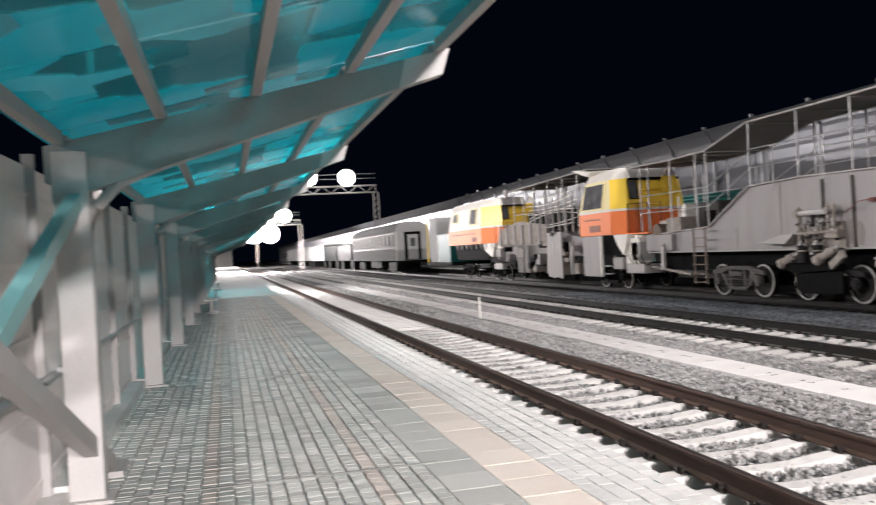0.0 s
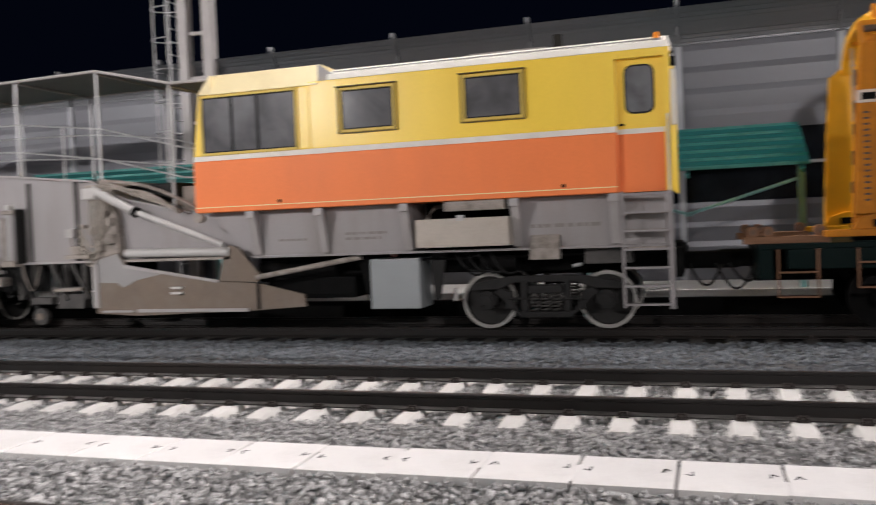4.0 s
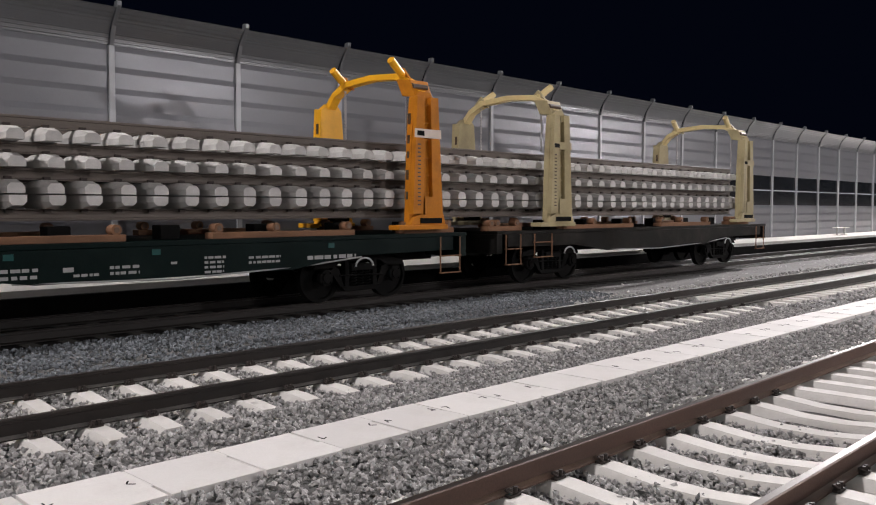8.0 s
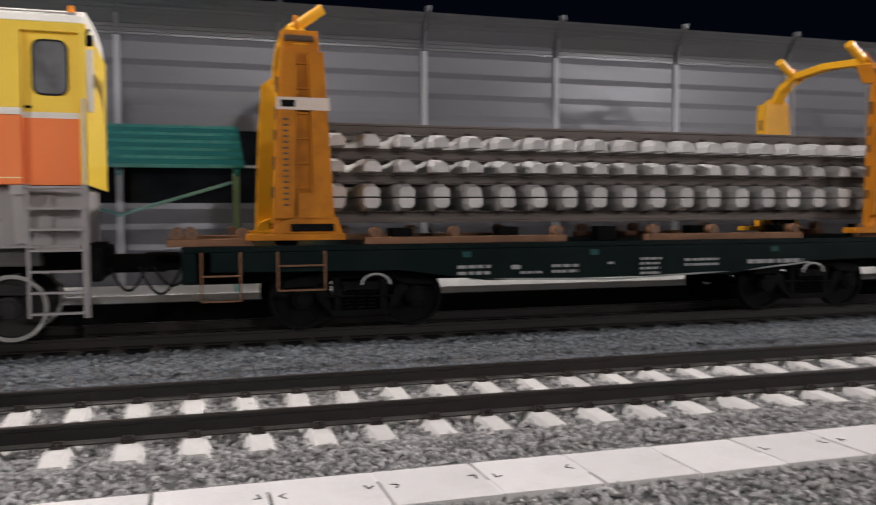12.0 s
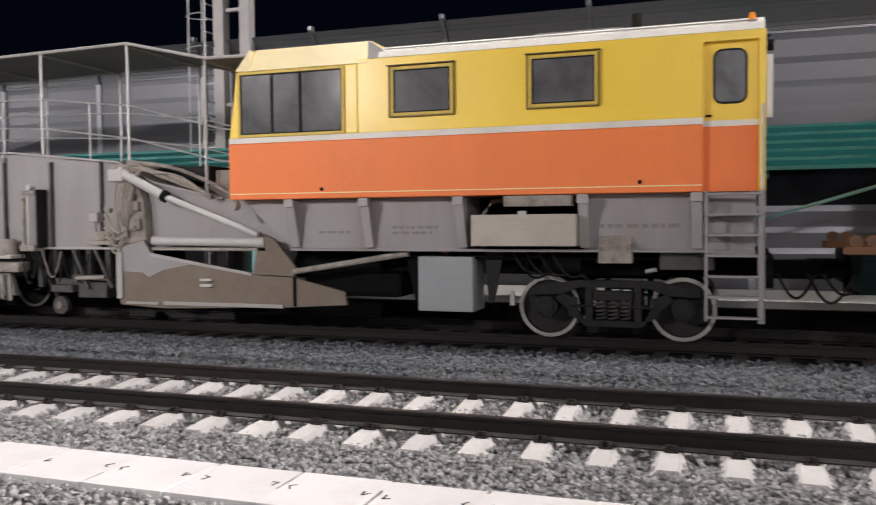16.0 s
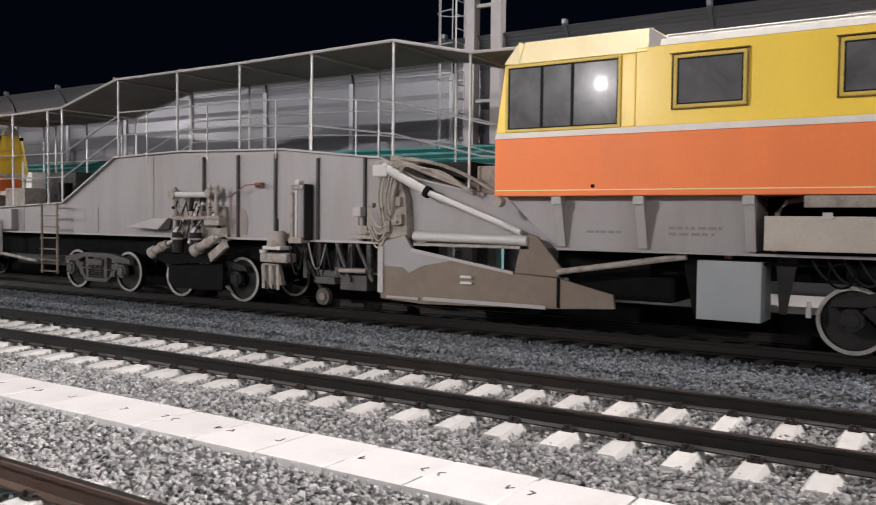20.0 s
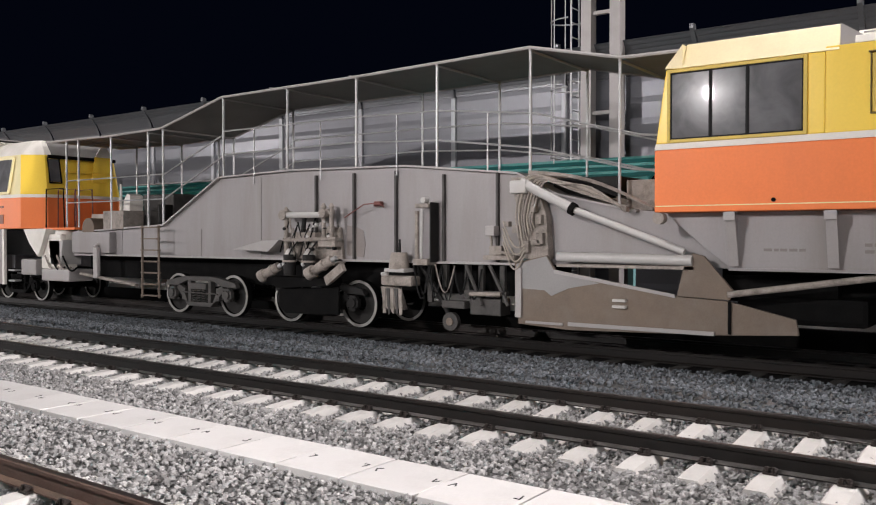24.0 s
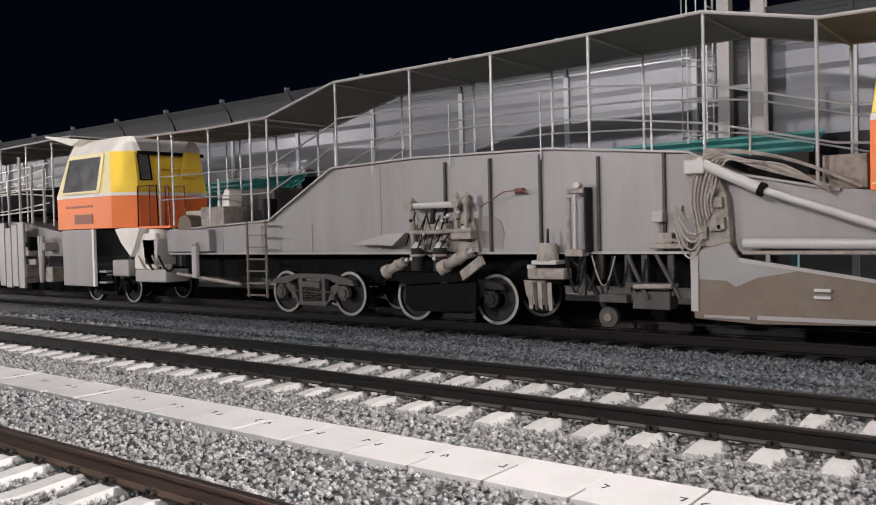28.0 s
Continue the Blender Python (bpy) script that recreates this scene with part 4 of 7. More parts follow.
STAINED = M("rust_streaked_grey_paint", (0.225, 0.195, 0.182), 0.6, var=0.15, scale=3, fine=40, bump=0.08, stain=(0.26, 0.24, 0.235), amount=0.6, stretch=(1, 1, 0.3))
MUDGREY = M("scraped_grey_steel", (0.27, 0.262, 0.258), 0.6, var=0.12, scale=2, fine=40, bump=0.1)

def disc(bm, x, y, z, r0, r1, w, seg=28):
    """A ring or disc standing in the y-z plane, w thick towards -x."""
    rings = []
    for xx, r in ((x, r1), (x - w, r1), (x - w, r0), (x, r0)):
        rings.append([bm.verts.new((xx, y + r * math.cos(a), z + r * math.sin(a))) for a in [2 * math.pi * j / seg for j in range(seg)]])
    rings.append(rings[0])
    for a, b in zip(rings, rings[1:]):
        for j in range(seg):
            bm.faces.new((a[j], a[(j + 1) % seg], b[(j + 1) % seg], b[j]))
    return bm


def wheelset(owner, y, r=0.475, rim=None):
    wz = r
    for s in (-1, 1):
        x = T3 + s * HALF
        bm = B()
        disc(bm, x + 0.02, y, wz, r * 0.86, r, 0.13)
        w = part("wheel", bm, UNDER, owner)
        bm = disc(B(), x - 0.03, y, wz, r * 0.30, r * 0.88, 0.03)
        part("web", bm, UNDER if rim else WEB, w)
        part("tread_edge", disc(B(), x - 0.111, y, wz, r * 0.88, r * 1.0, 0.012, 36), rim or RIM, w, "worn bright wheel rim")
    part("axle", tube(B(), [(T3 - 0.9, y, wz), (T3 + 0.9, y, wz)], 0.09, 8), UNDER, owner)


def bogie(owner, ya, yb, mat=None, r=0.475, side=True, rim=None):
    """Two wheelsets; cast side frames with a spring window, bolster, coil springs and capped axle boxes."""
    for y in (ya, yb):
        wheelset(owner, y, r, rim)
    lo, hi = min(ya, yb), max(ya, yb)
    mid = (lo + hi) / 2
    steel = mat or UNDER
    for s in (-1, 1) if side else (-1,):
        x = T3 + s * 1.03
        out = x + s * 0.10
        bm = prism(B(), [(lo - 0.30, 0.66), (lo - 0.24, 0.78), (mid - 0.55, 0.90), (mid + 0.55, 0.90), (hi + 0.24, 0.78), (hi + 0.30, 0.66), (hi - 0.20, 0.68), (mid + 0.50, 0.79), (mid - 0.50, 0.79), (lo + 0.20, 0.68)], x - 0.06, x + 0.06, "x", 0.012)
        prism(bm, [(mid - 0.42, 0.20), (mid + 0.42, 0.20), (mid + 0.52, 0.30), (mid - 0.52, 0.30)], x - 0.08, x + 0.08, "x", 0.012)
        for d in (-1, 1):
            e = lo if d < 0 else hi
            prism(bm, [(mid + d * 0.40, 0.21), (mid + d * 0.53, 0.30), (e - d * 0.12, 0.62), (e - d * 0.22, 0.70), (e - d * 0.34, 0.66)], x - 0.055, x + 0.055, "x", 0.01)
            box(bm, x - 0.07, x + 0.07, mid + d * 0.36 - 0.055, mid + d * 0.36 + 0.055, 0.28, 0.82, 0.012)
        fr = part("side_frame", bm, steel, owner)
        part("bolster", box(B(), x - 0.12, x + 0.12, mid - 0.29, mid + 0.29, 0.60, 0.74, 0.02), steel, fr)
        for y in (ya, yb):
            ax = part("axle_box", prism(B(), [(y + 0.17 * math.cos(a), r + 0.02 + 0.17 * math.sin(a)) for a in [math.pi * (j + 0.5) / 4 for j in range(8)]], min(x, out), max(x, out), "x", 0.012), steel, fr)
            cap = B()
            tube(cap, [(out, y, r + 0.02), (out + s * 0.035, y, r + 0.02)], 0.10, 14)
            for j in range(4):
                a = math.pi * (j + 0.5) / 2
                tube(cap, [(out, y + 0.13 * math.cos(a), r + 0.02 + 0.13 * math.sin(a)), (out + s * 0.03, y + 0.13 * math.cos(a), r + 0.02 + 0.13 * math.sin(a))], 0.018, 6)
            part("axle_cap", cap, steel if mat else UNDER, ax)
        for k in (-0.18, 0.0, 0.18):
            bm = B()
            tube(bm, [(x + s * 0.02 + 0.072 * math.cos(a), mid + k + 0.072 * math.sin(a), 0.31 + 0.285 * a / (2 * math.pi * 5)) for a in [2 * math.pi * 5 * j / 50 for j in range(51)]], 0.016, 5)
            part("spring", bm, BOGIEGREY if mat else UNDER, fr)
        part("brake_rod", tube(B(), [(x + s * 0.06, lo + 0.35, 0.50), (x + s * 0.06, hi - 0.35, 0.52)], 0.02, 6), steel, fr)
        if mat:
            for d in (-1, 1):
                part("brake_shoe_hanger", box(B(), x - 0.05, x + 0.05, mid + d * 0.62 - 0.06, mid + d * 0.62 + 0.06, 0.34, 0.64, 0.015), steel, fr)


def hose(owner, a, b, sag, r=0.022, mat=None):
    a, b = Vector(a), Vector(b)
    pts = [a.lerp(b, i / 10) - Vector((0, 0, sag * math.sin(math.pi * i / 10))) for i in range(11)]
    part("hose", tube(B(), pts, r, 6), mat or RUBBER, owner, smooth=True)


def ladder(owner, x, y0, y1, z0, z1, steps, mat=None, lean=0.0):
    bm = B()
    for y in (y0, y1):
        box(bm, x - 0.02, x + 0.02, y - 0.02, y + 0.02, z0, z1)
    ld = part("ladder", bm, mat or TUBE, owner)
    for k in range(steps):
        z = z0 + 0.04 + k * (z1 - z0 - 0.1) / (steps - 1)
        part("step", box(B(), x - 0.06, x + 0.06, y0, y1, z, z + 0.03), mat or TUBE, ld)


def bars(owner, name, y0, y1, z0, z1, count, x, mat, h=0.0, seed=1):
    """Writing too small to read, as plain bars."""
    rng = random.Random(seed)
    rows = max(1, count)
    dz = (z1 - z0) / rows
    for r in range(rows):
        y = y1
        end = y0 + rng.uniform(0, 0.25) * (y1 - y0)
        while y > end:
            w = rng.uniform(0.5, 1.6) * dz
            part(name, box(B(), x - 0.004, x, max(y - w, end), y, z0 + r * dz + 0.25 * dz, z0 + r * dz + 0.75 * dz), mat, owner)
            y -= w + rng.uniform(0.2, 0.5) * dz


# crew cab car
def rounded(a, b, c, d, r, n=4):
    """A rectangle with rounded corners."""
    pts = []
    for cy, cz, t0 in ((b - r, c + r, -90), (b - r, d - r, 0), (a + r, d - r, 90), (a + r, c + r, 180)):
        pts += [(cy + r * math.cos(radians(t0 + 90 * j / n)), cz + r * math.sin(radians(t0 + 90 * j / n))) for j in range(n + 1)]
    return pts


DOORGLASS = dark_glass("door_window_glass", (0.16, 0.165, 0.175), 0.05, 0.5)
HOOD = M("dark_olive_hood_paint", (0.17, 0.12, 0.03), 0.5, var=0.2, scale=3, fine=40, bump=0.05)
AMBER = M("amber_beacon_lens", (0.85, 0.28, 0.03), 0.25, var=0.1, scale=8, fine=60, bump=0.0)
WINFRAME = M("dull_yellow_window_frame", (0.62, 0.44, 0.07), 0.5, var=0.15, scale=3, fine=40, bump=0.05)


def cab_window(owner, y0, y1, z0, z1, x=SIDE, panes=1, slope=0.0):
    """A rubber-framed window with visor, its glass set back."""
    def yy(y, z):
        return y + slope * (z - z0)
    bm = B()
    t = 0.05
    for a, b, c, d in ((y0, y1, z0 - t, z0), (y0, y1, z1, z1 + t), (y0 - t, y0, z0 - t, z1 + t), (y1, y1 + t, z0 - t, z1 + t)):
        box(bm, x - 0.035, x + 0.01, a, b, c, d, 0.008)
    w = part("window", bm, WINFRAME, owner, "window in a raised frame")
    w2 = B()
    for a, b, c, d in ((y0, y1, z0, z0 + 0.02), (y0, y1, z1 - 0.02, z1), (y0, y0 + 0.02, z0, z1), (y1 - 0.02, y1, z0, z1)):
        box(w2, x - 0.022, x + 0.005, a, b, c, d)
    part("seal", w2, RUBBER, w)
    for k in range(panes):
        cut = (0.0, 1.0) if panes == 1 else (0.0, 0.40, 0.68, 1.0)
        a, b = y0 + cut[k] * (y1 - y0), y0 + cut[k + 1] * (y1 - y0)
        part("pane", box(B(), x - 0.010, x - 0.004, a + 0.02, b - 0.02, z0 + 0.02, z1 - 0.02), GLASS, w)
        if k:
            part("bar", box(B(), x - 0.028, x, a - 0.022, a + 0.022, z0, z1), RUBBER, w)
    if panes == 1:
        bm = B()
        for a, b, c, d, e in ((y0 - 0.09, y1 + 0.09, z1 + 0.06, z1 + 0.071, 0.10), (y0 - 0.07, y0 - 0.061, z0 - 0.06, z1 + 0.06, 0.06), (y1 + 0.061, y1 + 0.07, z0 - 0.06, z1 + 0.06, 0.06), (y0 - 0.07, y1 + 0.07, z0 - 0.07, z0 - 0.06, 0.05)):
            box(bm, x - e, x, a, b, c, d)
        part("hood", bm, HOOD, w, "thin dark hood round the window")


def crew_cab():
    c = thing("crew_cab_car", "yellow and orange railway crew cab car with grey underframe", "railway vehicle", T3, 6.5, 0)
    xa, xb = SIDE, 2 * T3 - SIDE
    yr, yl = 2.36, 10.72
    # lower orange shell and upper yellow shell with sloped front
    part("lower_body", prism(B(), [(yr + 0.79, 2.19), (yl, 2.19), (yl, 3.12), (yr + 0.79, 3.12)], xa, xb, "x", 0.02), ORANGE, c)
    part("stripe", prism(B(), [(yr + 0.79, 3.12), (yl, 3.12), (yl - 0.02, 3.21), (yr + 0.79, 3.21)], xa - 0.004, xb, "x"), WHITE, c)
    part("upper_body", prism(B(), [(yr + 0.79, 3.21), (8.35, 3.21), (8.35, 4.36), (yr + 0.79, 4.36)], xa, xb, "x", 0.01), YELLOW, c)
    part("front_body", prism(B(), [(8.352, 3.21), (yl - 0.02, 3.21), (yl - 0.17, 4.30), (8.352, 4.30)], xa, xb, "x", 0.02), YELLOW, c)
    bm = prism(B(), [(xa - 0.02, 4.30), (xa + 0.19, 4.68), (xb - 0.19, 4.68), (xb + 0.02, 4.30)], 8.18, 10.30, "y", 0.012)
    prism(bm, [(10.302, 4.30), (10.58, 4.32), (10.52, 4.40), (10.302, 4.66)], xa + 0.02, xb - 0.02, "x", 0.01)
    part("front_roof", bm, CREAMROOF, c, "cream sloped roof cap over the front windows")
    part("roof_gusset", prism(B(), [(8.178, 4.36), (8.178, 4.66), (7.86, 4.44), (7.86, 4.38)], xa + 0.04, xa + 0.10, "x"), STEELGREY, c, "grey folded end of the roof cap")
    part("roof", prism(B(), [(xa + 0.0, 4.362), (xa + 0.03, 4.46), (xa + 0.30, 4.58), (T3, 4.64), (xb - 0.3, 4.58), (xb, 4.362)], yr, 7.995, "y", 0.01), WHITE, c)
    # door end
    part("door_post", box(box(B(), xa, xa + 0.1, yr, yr + 0.07, 2.19, 4.36), xa, xb, yr - 0.02, yr, 2.19, 4.36), YELLOW, c)
    part("door_header", box(B(), xa, xa + 0.14, yr + 0.07, yr + 0.79, 4.24, 4.36), YELLOW, c)
    d = part("door", box(B(), xa + 0.12, xa + 0.17, yr + 0.07, yr + 0.79, 3.17, 4.24), YELLOW, c, "yellow and orange cab door with a rounded window")
    part("door_panel", box(B(), xa + 0.115, xa + 0.17, yr + 0.07, yr + 0.79, 2.19, 3.09), ORANGE, d)
    part("door_stripe", box(B(), xa + 0.112, xa + 0.17, yr + 0.07, yr + 0.79, 3.09, 3.17), WHITE, d)
    part("glass", prism(B(), rounded(yr + 0.24, yr + 0.64, 3.42, 4.12, 0.10), xa + 0.105, xa + 0.119, "x"), DOORGLASS, d, "grey lit glass of the door")
    bm = B()
    o, q = rounded(yr + 0.215, yr + 0.665, 3.395, 4.145, 0.125), rounded(yr + 0.24, yr + 0.64, 3.42, 4.12, 0.10)
    for k in range(len(o)):
        k2 = (k + 1) % len(o)
        prism(bm, [o[k], o[k2], q[k2], q[k]], xa + 0.096, xa + 0.119, "x")
    part("gasket", bm, RUBBER, d)
    part("handle", box(B(), xa + 0.07, xa + 0.11, yr + 0.68, yr + 0.76, 3.22, 3.25), UNDER, d)
    part("grab_rail", tube(B(), [(xa - 0.05, yr + 0.02, 2.0), (xa - 0.05, yr + 0.02, 3.35)], 0.018, 6), TUBE, c)
    cab_window(c, 8.62, 10.47, 3.26, 4.24, panes=3)
    cab_window(c, 6.81, 7.73, 3.49, 4.15)
    cab_window(c, 4.63, 5.55, 3.51, 4.17)
    part("skirt_seam", box(B(), xa - 0.006, xa, yr + 0.8, yl - 0.02, 2.275, 2.29), PALEYEL, c)
    for y in (9.0, 4.0):
        part("drain", tube(B(), [(xa + 0.0, y, 2.34), (xa - 0.02, y, 2.34)], 0.03, 8), UNDER, c)
    bc = part("beacon", tube(B(), [(xa + 0.12, yr + 0.16, 4.50), (xa + 0.12, yr + 0.16, 4.56), (xa + 0.12, yr + 0.16, 4.61)], 0.055, 12, 0.035), AMBER, c, "amber rooftop beacon")
    part("beacon_base", tube(B(), [(xa + 0.12, yr + 0.16, 4.42), (xa + 0.12, yr + 0.16, 4.50)], 0.065, 12), STEELGREY, bc)
    lm = part("rear_lamp", tube(B(), [(xa + 0.04, yr - 0.03, 4.14), (xa + 0.04, yr - 0.11, 4.14)], 0.075, 14), UNDER, c, "small round black rear lamp", smooth=True)
    part("lamp_stem", tube(B(), [(xa + 0.08, yr - 0.02, 4.22), (xa + 0.08, yr - 0.06, 4.30)], 0.02, 6), UNDER, lm)
    part("corner_pipe", box(B(), xa + 0.02, xa + 0.10, yr - 0.105, yr - 0.022, 3.18, 4.02, 0.01), WHITE, c, "white duct on the rear corner")
    part("exhaust", tube(B(), [(xa + 0.55, 4.1, 4.58), (xa + 0.55, 4.1, 4.82)], 0.075, 10), BROWNWAG, c, "short sooty exhaust stub")
    part("exhaust_box", box(B(), xa + 0.45, xa + 0.85, 4.28, 5.6, 4.56, 4.64, 0.02), ROOFGREY, c)
    part("roof_rail", tube(B(), [(xa + 0.06, yr + 0.1, 4.50), (xa + 0.06, 7.9, 4.50)], 0.012, 5), STEELGREY, c)
    part("front_horn", tube(B(), [(xa + 0.05, 10.62, 2.10), (xa - 0.10, 10.62, 2.10)], 0.09, 10), DUSTY, c)
    # underframe
    xs = xa + 0.28
    part("side_sill", prism(B(), [(6.66, 1.36), (9.65, 1.36), (10.0, 1.62), (10.62, 2.16), (10.62, 2.185), (6.66, 2.185)], xs, 2 * T3 - xs, "x", 0.01), MACHGREY, c)
    part("side_sill", box(B(), xs, 2 * T3 - xs, yr + 0.1, 4.84, 1.36, 2.185, 0.01), MACHGREY, c)
    # open bay behind the tool box; its depth shade is the near-black colour
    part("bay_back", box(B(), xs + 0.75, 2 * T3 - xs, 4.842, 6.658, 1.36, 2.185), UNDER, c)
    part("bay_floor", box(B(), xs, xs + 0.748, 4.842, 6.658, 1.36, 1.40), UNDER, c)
    part("bay_pipe", tube(B(), [(xs + 0.12, 6.42, 1.40), (xs + 0.12, 6.40, 1.95), (xs + 0.2, 6.3, 2.1), (xs + 0.5, 6.1, 2.15)], 0.035, 8), DUSTY, c, smooth=True)
    part("sill_flange", box(B(), xs - 0.16, xs - 0.001, yr + 0.1, 9.65, 1.34, 1.375), MACHGREY, c)
    for y in (9.6, 8.27, 6.70, 4.81, 3.23):
        b = part("outrigger", prism(B(), [(xs - 0.28, 2.185), (xs, 2.185), (xs, 1.40), (xs - 0.05, 1.40)], y - 0.03, y + 0.03, "y"), MACHGREY, c)
        part("flange", prism(B(), [(xs - 0.297, 2.185), (xs - 0.281, 2.185), (xs - 0.051, 1.40), (xs - 0.067, 1.40)], y - 0.07, y + 0.07, "y"), STEELGREY, b)
        part("pad", box(B(), xs - 0.315, xs - 0.299, y - 0.08, y + 0.08, 2.06, 2.18), STEELGREY, b)
    part("shelf", box(B(), xs - 0.24, xs - 0.001, 4.98, 6.0, 2.02, 2.18, 0.01), DUSTY, c)
    tb = part("tool_box", box(B(), xa - 0.10, xs - 0.002, 4.89, 6.47, 1.43, 1.90, 0.012), BOXBEIGE, c, "beige tool box")
    part("latch", box(B(), xa - 0.125, xa - 0.10, 5.62, 5.74, 1.86, 1.95), TUBE, tb)
    gb = part("grey_box", box(B(), 15.08, 15.75, 6.58, 7.49, 0.38, 1.25, 0.012), BOXGREY, c, "blue-grey equipment box")
    part("box_bracket", prism(B(), [(7.50, 1.33), (7.74, 1.33), (7.56, 0.46), (7.50, 0.36)], 15.16, 15.2, "x"), UNDER, gb)
    part("red_valve", tube(B(), [(15.12, 7.05, 1.28), (15.12, 7.05, 1.42)], 0.06, 8), BUMPER, gb)
    part("v_bracket", prism(B(), [(6.12, 1.34), (6.42, 1.34), (6.36, 0.52), (6.27, 0.52)], 15.2, 15.25, "x"), BOGIEDARK, c)
    part("step_box", prism(B(), [(14.82, 1.36), (15.01, 1.58), (15.01, 1.18), (14.82, 1.18)], 4.12, 4.6, "y", 0.01), DUSTY, c)
    part("air_tank", tube(B(), [(15.6, 8.3, 1.05), (15.6, 9.9, 1.05)], 0.2, 14), UNDER, c, smooth=True)
    part("fuel_tank", box(B(), 15.4, 17.2, 7.9, 9.7, 0.55, 0.95, 0.08), UNDER, c)
    part("centre_sill", box(B(), 15.7, 16.9, yr - 0.1, 10.0, 0.95, 1.36), UNDER, c)
    part("hand_wheel", disc(B(), 15.05, 5.55, 1.10, 0.15, 0.18, 0.02, 20), UNDER, c)
    bogie(c, 3.44, 5.43, BOGIEDARK)
    ladder(c, xa - 0.05, yr + 0.03, yr + 0.74, 0.40, 2.20, 7, MACHGREY)
    part("ladder_plate", box(B(), xa - 0.03, xa + 0.02, yr - 0.02, yr + 0.07, 0.38, 2.18, 0.006), MACHGREY, c)
    for k in range(3):
        part("step_plate", box(B(), xa + 0.02, xa + 0.30, yr + 0.1, yr + 0.7, 1.30 + 0.27 * k, 1.34 + 0.27 * k), DUSTY, c)
    # pipes, boxes and brake gear over the bogie
    part("brake_cylinder", tube(B(), [(15.25, 4.9, 1.12), (15.25, 5.5, 1.12)], 0.13, 14), UNDER, c, smooth=True)
    part("valve_box", box(B(), 15.05, 15.35, 3.0, 3.75, 1.08, 1.33, 0.02), BOGIEGREY, c)
    part("bright_fitting", tube(B(), [(15.1, 3.95, 1.05), (15.1, 3.80, 1.08)], 0.03, 8), TUBE, c)
    part("guard_iron", prism(B(), [(5.93, 0.50), (6.00, 0.50), (5.99, 0.72), (5.94, 0.72)], 15.14, 15.18, "x"), STEELGREY, c, "small pale guard iron beside the wheel")
    for k in range(4):
        hose(c, (15.1, 5.95 - 0.2 * k, 1.34), (15.14, 5.6 - 0.25 * k, 1.0), 0.10 + 0.03 * k, 0.018)
    part("brake_pipe", tube(B(), [(15.2, 2.5, 1.24), (15.2, 6.4, 1.22), (15.3, 8.6, 1.2)], 0.025, 6), UNDER, c)
    part("drag_arm", tube(B(), [(15.0, 7.62, 1.30), (15.0, 9.7, 0.98)], 0.05, 10), DUSTY, c, "dusty slanting drag arm")

    part("buffer_beam", box(B(), 14.95, 17.65, yr - 0.14, yr + 0.02, 0.85, 1.30, 0.02), UNDER, c)
    part("coupler", box(B(), 16.1, 16.5, 1.35, yr - 0.12, 0.90, 1.18, 0.05), UNDER, c)
    for y0, y1, sag in ((2.15, 1.65, 0.34), (1.75, 1.15, 0.40), (1.55, 1.0, 0.28)):
        hose(c, (15.45, y0, 1.02), (15.5, y1, 1.0), sag)
    bars(c, "sill_writing", 3.4, 4.6, 1.66, 1.78, 1, xs - 0.001, DARKINK, seed=4)
    bars(c, "sill_writing", 7.1, 7.9, 1.58, 1.76, 2, xs - 0.001, DARKINK, seed=5)
    bars(c, "sill_writing", 8.5, 9.2, 1.60, 1.68, 1, xs - 0.001, DARKINK, seed=6)
    return c


crew_cab()


# ballast machine: arched grey body, canopy walkway, side plough, tamping unit
def canopy_section(owner, profile, posts, x0, x1, rails):
    """Roof sheets over a walkway: profile of (y, z), posts on both sides, handrails."""
    for (ya, za), (yb, zb) in zip(profile, profile[1:]):
        part("canopy_sheet", sheet(B(), [(x0, ya, za), (x0, yb, zb), (x1, yb, zb), (x1, ya, za)], -0.03 if yb > ya else 0.03), ROOFGREY, owner)
        for x in (x0, x1):
            part("canopy_edge", tube(B(), [(x, ya, za), (x, yb, zb)], 0.03, 6), STEELGREY, owner)
    for y, zb, zt in posts:
        for x in (x0 + 0.03, x1 - 0.03):
            part("canopy_post", tube(B(), [(x, y, zb), (x, y, zt)], 0.027, 8), TUBE, owner, smooth=True)
        part("cross_bar", tube(B(), [(x0, y, zt - 0.03), (x1, y, zt - 0.03)], 0.022, 6), STEELGREY, owner)
    for line in rails:
        for x in (x0 + 0.03, x1 - 0.03):
            part("handrail", tube(B(), [(x, y, z) for y, z in line], 0.019, 6), TUBE, owner, smooth=True)


